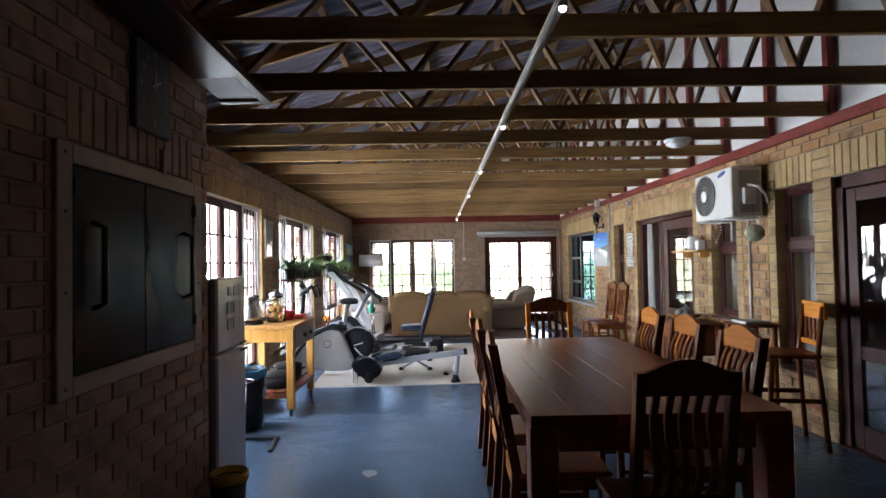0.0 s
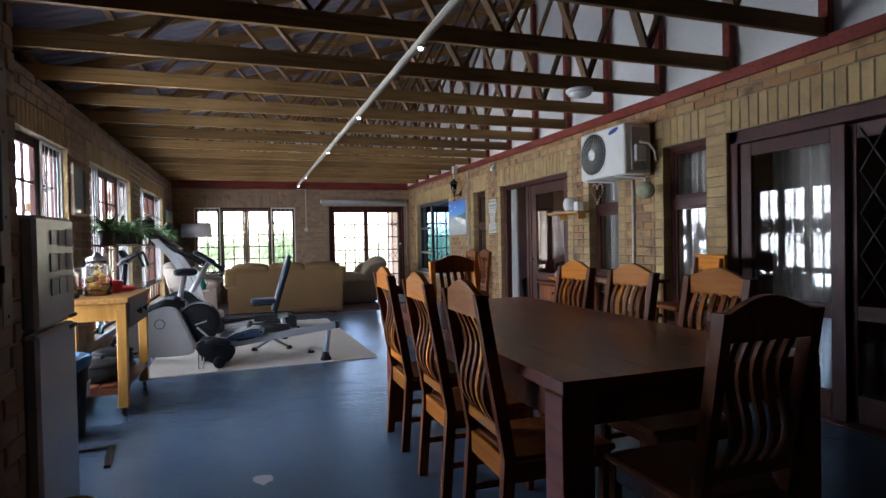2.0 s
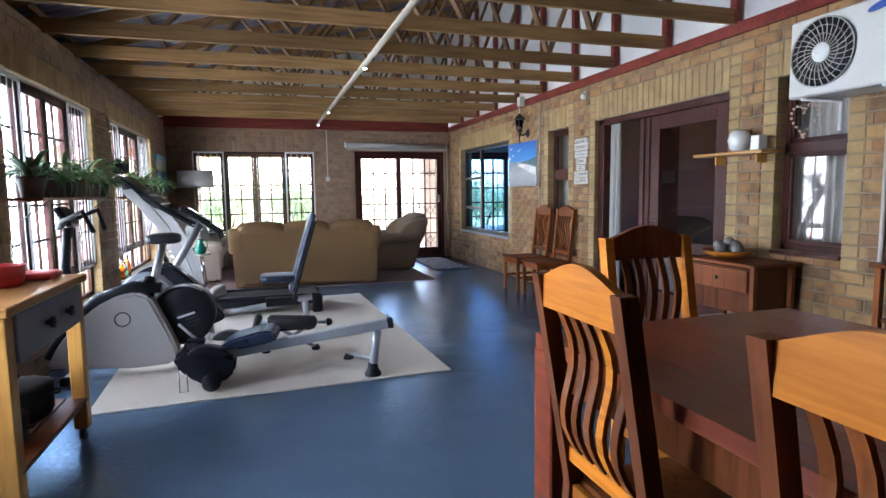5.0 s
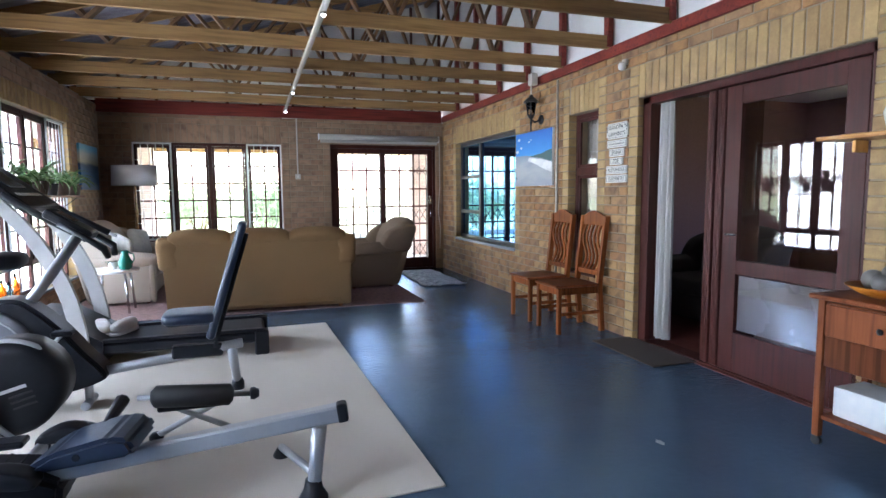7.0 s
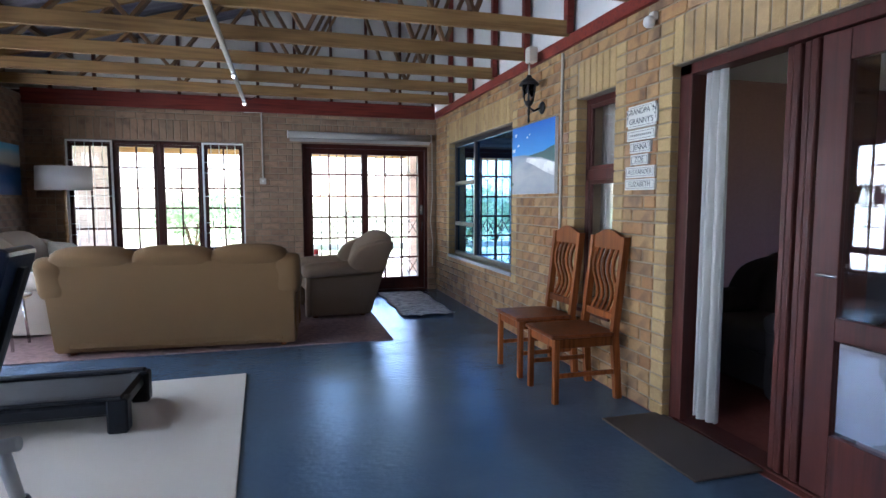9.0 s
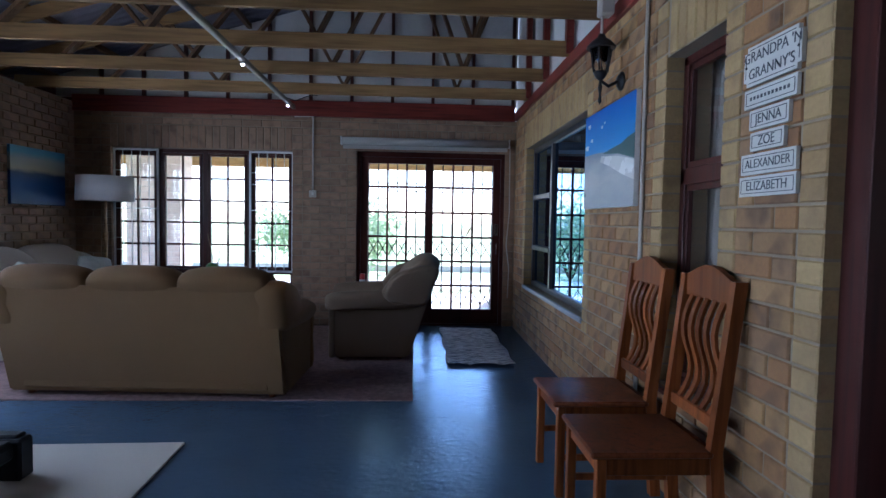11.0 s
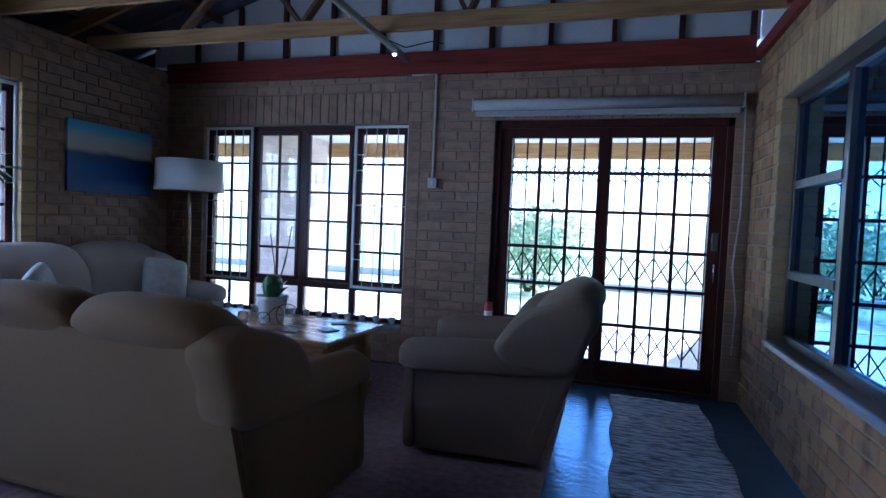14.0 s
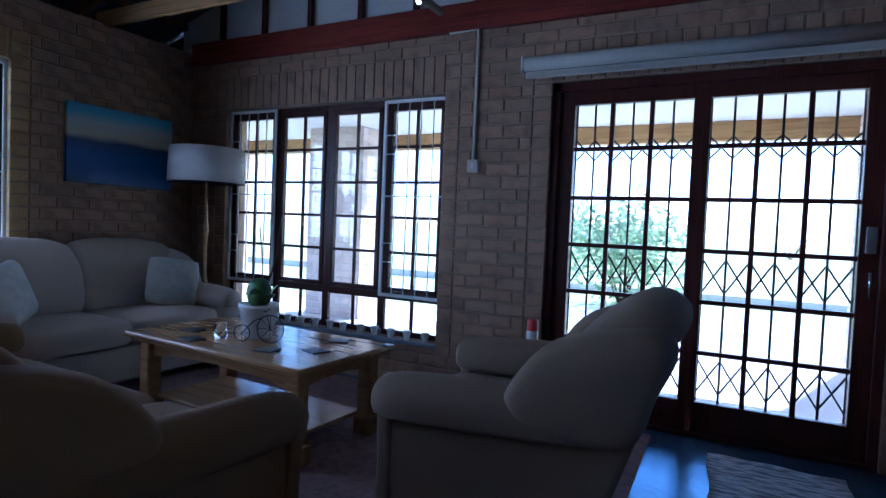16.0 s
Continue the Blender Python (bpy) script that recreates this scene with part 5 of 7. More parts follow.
def rower():
    r = thing("rowing_machine", "silver rowing machine with dark sliding seat", "rowing machine", pose(0, 0, 0.012))
    a, b = Vector((-0.78, 7.2, 0.2)), Vector((0.47, 7.02, 0.38))
    d = b - a
    m = Matrix.Translation(a) @ d.to_track_quat("X", "Z").to_matrix().to_4x4()
    rail = part("rail", rbox(BM(), (d.length / 2, 0, 0), (d.length, 0.06, 0.07), 0.008, m), M["gym_silver"], r)
    part("end_cap", rbox(BM(), (d.length + 0.005, 0, 0), (0.045, 0.068, 0.08), 0.012, m, 2), M["gym_black"], rail)
    leg = part("rear_leg", tube(BM(), [(0.38, 7.03, 0.33), (0.35, 7.05, 0.03)], [0.034, 0.028], 10), M["gym_silver"], r)
    part("rear_foot", lathe(BM(), [(0.06, 0), (0.062, 0.012), (0.04, 0.05), (0.034, 0.09), (0.001, 0.09)], (0.35, 7.05, 0)), M["gym_black"], leg)
    part("cross_foot", tube(BM(), [(0.35, 7.05, 0.12), (0.24, 7.5, 0.05)], 0.018, 8), M["gym_silver"], r)
    part("foot_pad", lathe(BM(), [(0.04, 0), (0.042, 0.01), (0.02, 0.045), (0.001, 0.05)], (0.24, 7.51, 0)), M["gym_black"], r)
    bm = BM()
    prism(bm, [(-0.19, 0.05), (-0.2, 0.075), (-0.1, 0.115), (0.1, 0.135), (0.17, 0.115), (0.19, 0.06), (0.16, 0.045)], "Y", -0.135, 0.135, m @ Matrix.Translation((0.33, 0, 0)))
    bmesh.ops.bevel(bm, geom=list(bm.edges), offset=0.018, segments=2, affect="EDGES")
    seat = part("seat", bm, M["vinyl"], r, "dark blue vinyl sliding seat")
    part("seat_carriage", rbox(BM(), (0.33, 0, 0.045), (0.2, 0.1, 0.05), 0.01, m), M["gym_black"], seat)
    bm = BM()
    prism(bm, [(-0.96, 0.24), (-0.9, 0.29), (-0.66, 0.25), (-0.57, 0.2), (-0.58, 0.11), (-0.66, 0.04), (-0.77, 0.03), (-0.88, 0.1), (-0.95, 0.18)], "Y", 7.09, 7.31)
    bmesh.ops.bevel(bm, geom=list(bm.edges), offset=0.022, segments=3, affect="EDGES")
    hull = part("nose", bm, M["gym_black"], r, "black moulded nose housing")
    for i in range(5):
        part("rib", rbox(BM(), (-0.9 + i * 0.055, 7.2, 0.285 - i * 0.01), (0.016, 0.19, 0.02), 0.006), M["gym_black"], hull)
    for y in (7.07, 7.33):
        part("wheel", lathe(BM(), [(0.05, -0.018), (0.06, -0.012), (0.06, 0.012), (0.05, 0.018), (0.001, 0.018)], n=16, m=pose(-0.73, y, 0.06, 90, 0, 0)), M["gym_black"], hull)
    for y, x in ((7.03, -0.74), (7.4, -0.62)):
        part("footrest", puff(BM(), [(x - 0.12, 0.28), (x - 0.02, 0.33), (x + 0.1, 0.3), (x + 0.12, 0.25), (x, 0.26)], "Y", y - 0.05, y + 0.05, 0.02), M["gym_black"], r)
    part("handle", tube(BM(), [(-0.5, 7.02, 0.33), (-0.46, 7.2, 0.34), (-0.42, 7.42, 0.4)], [0.014, 0.014, 0.03], 8), M["gym_black"], r)
    part("wire_stand", tube(BM(), [(-0.93, 7.1, 0.16), (-0.93, 7.1, 0.006), (-0.88, 7.1, 0.006), (-0.88, 7.1, 0.13)], 0.005, 6), M["chrome"], r)
    return r


rower()


def recumbent_bike():
    """A recumbent bike: front housing with console column, long base tube, seat and upright backrest."""
    b = thing("recumbent_bike", "dark recumbent exercise bike with padded backrest", "exercise bike", pose(0, 0, 0.012))
    bm = BM()
    prism(bm, outline([(-1.6, 0.2), (-1.55, 0.45), (-1.47, 0.59), (-1.34, 0.68), (-1.18, 0.7), (-1.08, 0.645), (-0.95, 0.51), (-0.84, 0.36), (-0.74, 0.235), (-0.76, 0.17), (-1.0, 0.11), (-1.45, 0.07)], 3), "Y", 8.5, 8.7)
    bmesh.ops.bevel(bm, geom=[e for e in bm.edges if abs(e.verts[0].co.y - e.verts[1].co.y) < 0.01], offset=0.022, segments=2, affect="EDGES")
    hs = part("housing", bm, M["gym_black"], b, "black moulded front housing")
    part("flywheel_cover", lathe(BM(), [(0.25, 0), (0.25, 0.012), (0.235, 0.02), (0.2, 0.022), (0.001, 0.024)], n=36, m=pose(-1.33, 8.502, 0.4, 90, 0, 0)), M["steel_grey"], hs, "dark grey round flywheel cover")
    part("trim_line", tube(BM(), [(-1.33 + 0.2 * math.cos(a), 8.478, 0.4 + 0.2 * math.sin(a)) for a in [0.2 + k * 0.12 for k in range(16)]], 0.006, 6), M["gym_silver"], hs)
    col = part("column", tube(BM(), [(-1.14, 8.6, 0.64), (-1.04, 8.74, 0.82), (-0.93, 8.9, 1.03)], 0.032, 12), M["gym_silver"], b)
    mc = Matrix.Translation((-0.93, 8.92, 1.06)) @ pose(0, 0, 0, 0, 33, 0)
    cs = part("console", rbox(BM(), (-0.06, 0, 0.02), (0.3, 0.2, 0.06), 0.02, mc, 2), M["gym_black"], col)
    part("display", rbox(BM(), (-0.1, 0, 0.052), (0.12, 0.13, 0.004), 0.001, mc), M["screen"], cs)
    for y in (-0.13, 0.13):
        part("handlebar", tube(BM(), [mc @ Vector(p) for p in ((-0.1, y * 0.7, 0), (0.06, y, 0.01), (0.2, y, 0.0), (0.24, y * 0.7, -0.04))], [0.018, 0.018, 0.024, 0.02], 8), M["gym_black"], col)
    for y, dx, dz in ((8.44, 0.1, 0.1), (8.76, -0.1, -0.1)):
        ck = part("crank", tube(BM(), [(-1.02, 8.52 if y < 8.6 else 8.68, 0.4), (-1.02 + dx, y + (0.04 if y < 8.6 else -0.04), 0.4 + dz)], 0.012, 6), M["gym_silver"], b)
        part("pedal", rbox(BM(), (-1.02 + dx, y, 0.4 + dz), (0.11, 0.08, 0.03), 0.008), M["gym_black"], ck)
    part("base_tube", tube(BM(), [(-0.85, 8.6, 0.2), (-0.4, 8.58, 0.26), (0.05, 8.55, 0.33)], 0.03, 10), M["gym_silver"], b)
    lg = part("rear_leg", tube(BM(), [(-0.02, 8.56, 0.31), (0.01, 8.63, 0.03)], [0.032, 0.026], 10), M["gym_silver"], b)
    part("rubber_foot", lathe(BM(), [(0.04, 0), (0.04, 0.05), (0.03, 0.07), (0.001, 0.07)], (0.01, 8.63, 0), 12), M["gym_black"], lg)
    part("front_foot", tube(BM(), [(-0.85, 8.5, 0.03), (-0.85, 8.7, 0.03)], 0.026, 10), M["gym_silver"], b)
    part("front_post", tube(BM(), [(-0.85, 8.6, 0.03), (-0.85, 8.6, 0.23)], 0.024, 10), M["gym_silver"], b)
    m = Matrix.Translation((-0.15, 8.55, 0.42)) @ pose(0, 0, 0, 0, 17, 0)
    bk = part("backrest", rbox(BM(), (0.02, 0, 0.36), (0.055, 0.28, 0.76), 0.022, m, 2), M["vinyl"], b, "black-blue padded backrest")
    part("back_bar", rbox(BM(), (0.06, 0, 0.29), (0.025, 0.05, 0.76), 0.004, m), M["gym_black"], bk)
    st = part("seat", pad(BM(), (-0.245, 8.55, 0.53), (0.33, 0.32, 0.07), 0.4, 0.4), M["vinyl"], b, "dark blue padded seat")
    part("seat_bracket", rbox(BM(), (-0.24, 8.55, 0.485), (0.3, 0.06, 0.03), 0.006), M["gym_black"], st)
    part("clamp", rbox(BM(), (-0.22, 8.565, 0.3), (0.3, 0.07, 0.08), 0.01), M["gym_black"], b)


recumbent_bike()


def roller_frame():
    f = thing("foam_roller_stand", "black foam roller on a low silver frame", "gym stand", pose(0, 0, 0.012))
    part("roller", tube(BM(), [(-0.36, 7.72, 0.3), (-0.34, 7.72, 0.3), (0.0, 7.74, 0.265), (0.02, 7.74, 0.262)], [0.03, 0.055, 0.055, 0.03], 16), M["rubber_belt"], f, "black foam roller")
    part("spindle", tube(BM(), [(-0.42, 7.715, 0.305), (0.1, 7.745, 0.255)], 0.014, 8), M["gym_silver"], f)
    part("knob", lathe(BM(), [(0.03, 0), (0.034, 0.02), (0.02, 0.045), (0.001, 0.046)], n=12, m=pose(0.1, 7.745, 0.255, 0, 90, 0)), M["gym_black"], f)
    for x, y in ((-0.38, 7.92), (0.02, 7.88)):
        lg = part("leg", tube(BM(), [(-x * 0.8 - 0.3, 7.74, 0.26), (x, y, 0.02)], 0.016, 8), M["gym_silver"], f)
        part("foot", lathe(BM(), [(0.035, 0), (0.036, 0.025), (0.02, 0.04), (0.001, 0.04)], (x, y, 0), 12), M["gym_black"], lg)
    part("tray", rbox(BM(), (-0.17, 7.755, 0.225), (0.34, 0.05, 0.03), 0.008), M["gym_black"], f)


roller_frame()


def exercise_bike():
    b = thing("exercise_bike", "grey exercise bike with curved black front guard", "exercise bike", pose(0, 0, 0.012))
    poly = [(-1.85, 0.1), (-1.78, 0.24), (-1.66, 0.4), (-1.52, 0.52), (-1.38, 0.59), (-1.26, 0.61), (-1.17, 0.57), (-1.12, 0.46), (-1.06, 0.32), (-1.01, 0.19), (-1.0, 0.1), (-1.05, 0.06), (-1.3, 0.05)]
    bm = BM()
    prism(bm, poly, "Y", 7.62, 7.8)
    bmesh.ops.bevel(bm, geom=list(bm.edges), offset=0.02, segments=2, affect="EDGES")
    hull = part("shroud", bm, M["gym_grey"], b, "grey plastic shroud")
    part("badge_ring", tube(BM(), [(-1.35 + 0.05 * math.cos(k * 0.3927), 7.615, 0.42 + 0.05 * math.sin(k * 0.3927)) for k in range(16)], 0.004, 6, True), M["gym_black"], hull)
    cx, cz, ra = -0.97, 0.385, 0.225
    fw = part("front_guard", lathe(BM(), [(ra - 0.03, -0.12), (ra, -0.1), (ra, 0.1), (ra - 0.03, 0.12), (ra - 0.06, 0.125), (0.001, 0.125)], n=40, m=pose(cx, 7.89, cz, 90, 0, 0)), M["gym_black"], b, "round black flywheel guard")
    part("silver_rim", tube(BM(), [(cx + (ra + 0.006) * math.cos(a), 7.8, cz + (ra + 0.006) * math.sin(a)) for a in [0.9 + k * 0.1 for k in range(22)]], [0.004] + [0.013] * 20 + [0.004], 8), M["gym_silver"], fw, "silver curved rim")
    part("logo_bar", rbox(BM(), (0.02, 7.764, 0.0), (0.13, 0.004, 0.016), 0, Matrix.Translation((cx, 0, cz)) @ pose(0, 0, 0, 0, -16, 0)), M["paper"], fw, "pale plain maker's mark")
    for i in range(3):
        part("vent", rbox(BM(), (0.05, 7.764, -0.035 - i * 0.028), (0.1, 0.004, 0.009), 0, Matrix.Translation((cx, 0, cz)) @ pose(0, 0, 0, 0, -16, 0)), M["rubber_belt"], fw)
    part("spine", tube(BM(), [(-1.86, 7.71, 0.16), (-1.7, 7.71, 0.4), (-1.5, 7.71, 0.56), (-1.28, 7.71, 0.635), (-1.1, 7.71, 0.62)], [0.03, 0.045, 0.05, 0.05, 0.04], 10), M["gym_black"], hull, "black upper spine")
    part("seat_cuff", tube(BM(), [(-1.22, 7.74, 0.56), (-1.2, 7.86, 0.67)], [0.06, 0.042], 12), M["gym_black"], b)
    part("seat_post", tube(BM(), [(-1.2, 7.78, 0.5), (-1.15, 8.24, 0.93)], 0.03, 10), M["gym_silver"], b)
    part("seat", pad(BM(), (-1.14, 8.26, 0.95), (0.26, 0.3, 0.09), 0.6, 0.6, warp=lambda p: Vector((p.x * (1 - 0.9 * p.y), p.y, p.z))), M["gym_black"], b, "black moulded saddle")
    part("stem", tube(BM(), [(-1.66, 7.72, 0.42), (-1.72, 7.76, 0.8), (-1.7, 7.8, 1.08)], [0.04, 0.032, 0.028], 10), M["gym_black"], b)
    part("handlebar", tube(BM(), [(-1.5, 7.66, 1.05), (-1.55, 7.62, 1.2), (-1.7, 7.7, 1.13), (-1.76, 7.8, 1.08), (-1.7, 7.95, 1.13), (-1.55, 8.0, 1.2), (-1.5, 7.96, 1.05)], 0.018, 8), M["gym_black"], b)
    part("console", rbox(BM(), (0, 0, 0), (0.05, 0.2, 0.16), 0.02, Matrix.Translation((-1.7, 7.8, 1.16)) @ pose(0, 0, 0, 0, -30, 0), 2), M["gym_black"], b)
    for x, y, z in ((-0.85, 7.44, 0.26), (-1.1, 7.88, 0.5)):
        part("crank", tube(BM(), [(-0.97, y + (0.06 if y < 7.6 else -0.06), 0.38), (x, y + (0.04 if y < 7.6 else -0.04), z)], 0.012, 6), M["gym_silver"], b)
        part("pedal", rbox(BM(), (x, y, z), (0.12, 0.09, 0.03), 0.008), M["gym_black"], b)
    for x in (-1.7, -0.9):
        ft = part("floor_bar", tube(BM(), [(x, 7.5, 0.035), (x, 7.95, 0.035)], 0.03, 10), M["gym_silver"], b)
        for y in (7.5, 7.95):
            part("end_cap", pad(BM(), (x, y, 0.035), (0.07, 0.05, 0.07), 0.6, 0.6, nu=10, nv=8), M["gym_black"], ft)


exercise_bike()


def treadmill():
    t = thing("treadmill", "black treadmill with grey curved uprights", "treadmill", pose(0, 0, 0.012))
    dk = part("deck", box(BM(), -1.05, 9.42, 0.1, 0.2, 10.02, 0.19, 0.02), M["gym_black"], t)
    part("belt", box(BM(), -1.0, 9.5, 0.188, 0.18, 9.94, 0.196, 0.003), M["rubber_belt"], dk)
    for y in (9.45, 9.99):
        part("foot_rail", box(BM(), -1.0, y - 0.035, 0.19, 0.2, y + 0.035, 0.215, 0.008), M["gym_black"], dk)
    for y in (9.46, 9.98):
        part("rear_foot", box(BM(), 0.12, y - 0.05, 0.0, 0.23, y + 0.05, 0.2, 0.012), M["gym_black"], t)
    part("motor_hood", prism(BM(), [(-1.62, 0.03), (-1.66, 0.2), (-1.45, 0.42), (-1.25, 0.4), (-0.95, 0.21), (-0.95, 0.03)], "Y", 9.4, 10.04), M["gym_black"], t)
    for y in (9.38, 10.06):
        bm = BM()
        arc = [(-1.08, 0.2), (-1.1, 0.36), (-1.13, 0.52), (-1.18, 0.68), (-1.25, 0.84), (-1.33, 0.99), (-1.43, 1.13), (-1.54, 1.26), (-1.63, 1.36)]
        prism(bm, [(x - 0.05, z) for x, z in arc] + [(x + 0.05, z + 0.01) for x, z in reversed(arc)], "Y", y - 0.025, y + 0.025)
        part("upright", bm, M["gym_grey"], t, "grey curved upright")
        part("handrail", tube(BM(), [(-1.5, y, 1.3), (-1.3, y + (0.03 if y < 9.6 else -0.03), 1.16), (-1.0, y, 0.98)], [0.03, 0.024, 0.028], 10), M["gym_black"], t)
        part("grip_plate", rbox(BM(), (-1.0, y, 0.98), (0.12, 0.05, 0.02), 0.006, Matrix.Translation((-1.0, 0, 0.98)) @ pose(0, 0, 0, 0, 30, 0) @ Matrix.Translation((1.0, 0, -0.98))), M["gym_silver"], t)
    m = Matrix.Translation((-1.62, 9.72, 1.4)) @ pose(0, 0, 0, 0, 38, 0)
    cs = part("console", rbox(BM(), (0.1, 0, 0), (0.48, 0.66, 0.07), 0.02, m, 2), M["gym_black"], t)
    part("display", rbox(BM(), (0.02, 0, 0.037), (0.2, 0.3, 0.004), 0.001, m), M["screen"], cs)
    for i in range(8):
        part("button", rbox(BM(), (0.2, -0.22 + i * 0.062, 0.038), (0.035, 0.03, 0.006), 0.002, m), M["gym_grey"], cs)


treadmill()


def shoe(m):
    s = thing("trainer", "pale running shoe lying on the treadmill", "shoe", m, "pair of trainers")
    part("sole", pad(BM(), (0, 0, 0.012), (0.27, 0.095, 0.026), 0.3, 0.7), M["paper"], s)
    part("upper", pad(BM(), (0.0, 0, 0.05), (0.25, 0.088, 0.085), 0.6, 0.7, warp=lambda p: Vector((p.x, p.y, p.z * (1.0 - 1.6 * p.x)))), M["shoe_white"], s)
    part("laces", tube(BM(), [(0.02, -0.03, 0.09), (0.04, 0.03, 0.088), (0.06, -0.03, 0.08), (0.09, -0.06, 0.02)], 0.004, 5), M["paper"], s, "loose white laces")


shoe(pose(-1.02, 9.74, 0.21, 0, 0, -70) @ Matrix.Scale(1.15, 4))
shoe(pose(-0.87, 9.74, 0.21, 0, 0, -112) @ Matrix.Scale(1.15, 4))

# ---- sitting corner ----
# Same beige cloth three times; window light and shade are in the colours.
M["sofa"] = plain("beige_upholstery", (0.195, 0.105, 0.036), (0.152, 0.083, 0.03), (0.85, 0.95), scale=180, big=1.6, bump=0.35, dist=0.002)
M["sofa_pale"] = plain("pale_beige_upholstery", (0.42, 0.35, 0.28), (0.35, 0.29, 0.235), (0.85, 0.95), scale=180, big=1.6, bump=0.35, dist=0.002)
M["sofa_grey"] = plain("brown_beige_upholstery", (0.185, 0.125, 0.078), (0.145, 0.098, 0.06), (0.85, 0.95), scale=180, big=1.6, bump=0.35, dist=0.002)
M["rose_rug"] = mottled("dusty_rose_carpet", (0.25, 0.15, 0.135), (0.165, 0.10, 0.09), 22, (1, 1, 1), 0.36, 0.62, 0.9, 0.008)
M["rag"] = mottled("grey_woven_mat", (0.72, 0.74, 0.78), (0.20, 0.22, 0.26), 9, (1.2, 7, 1), 0.4, 0.58, 0.9, 0.01)
M["floral"] = plain("pale_floral_cloth", (0.62, 0.58, 0.52), (0.36, 0.38, 0.34), (0.85, 0.95), scale=14, big=20, bump=0.2)
M["oak"] = wood("varnished_oak", (0.36, 0.21, 0.09), (0.22, 0.12, 0.05), (0.15, 0.3), "X", 0.3, vary=False)
M["shade"] = plain("grey_lampshade", (0.60, 0.58, 0.55), (0.52, 0.50, 0.48), (0.8, 0.9), scale=90, bump=0.2)
M["ceramic"] = plain("white_ceramic", (0.72, 0.71, 0.68), (0.62, 0.61, 0.58), (0.2, 0.35), scale=10, bump=0.03)
bm = BM()
rbox(bm, (0.1, 12.6, 0.005), (3.96, 2.84, 0.01), 0.003)
tagged(part("living_carpet", bm, M["rose_rug"]), "worn dusty-rose carpet under the sofas", "carpet")
bm = BM()
_n = 64
_rows = []
for j in range(_n + 1):
    y = 12.16 + 1.72 * j / _n
    k = max(0.0, 1 - (y - 12.16) / 0.1)
    _rows.append([bm.verts.new((2.39 + 0.61 * i / 12 + 0.012 * math.sin(y * 9) + 0.03 * k * math.sin(i), y + 0.008 * math.sin(i * 1.3), 0.013 + 0.009 * abs(math.sin(j * 0.9 + i * 0.2)) + 0.022 * k * abs(math.sin(i * 0.55 + 1)))) for i in range(13)])
for a, b in zip(_rows, _rows[1:]):
    for i in range(12):
        bm.faces.new((a[i], a[i + 1], b[i + 1], b[i])).smooth = True
ob = tagged(part("door_rug", bm, M["rag"]), "crumpled grey woven rug by the patio door", "rug")
ob.modifiers.new("thick", "SOLIDIFY").thickness = 0.01
tagged(part("doormat", rbox(BM(), (3.12, 8.49, 0.009), (0.4, 0.8, 0.012), 0.003), M["mat"]), "dark coir doormat at the glazed door", "doormat")


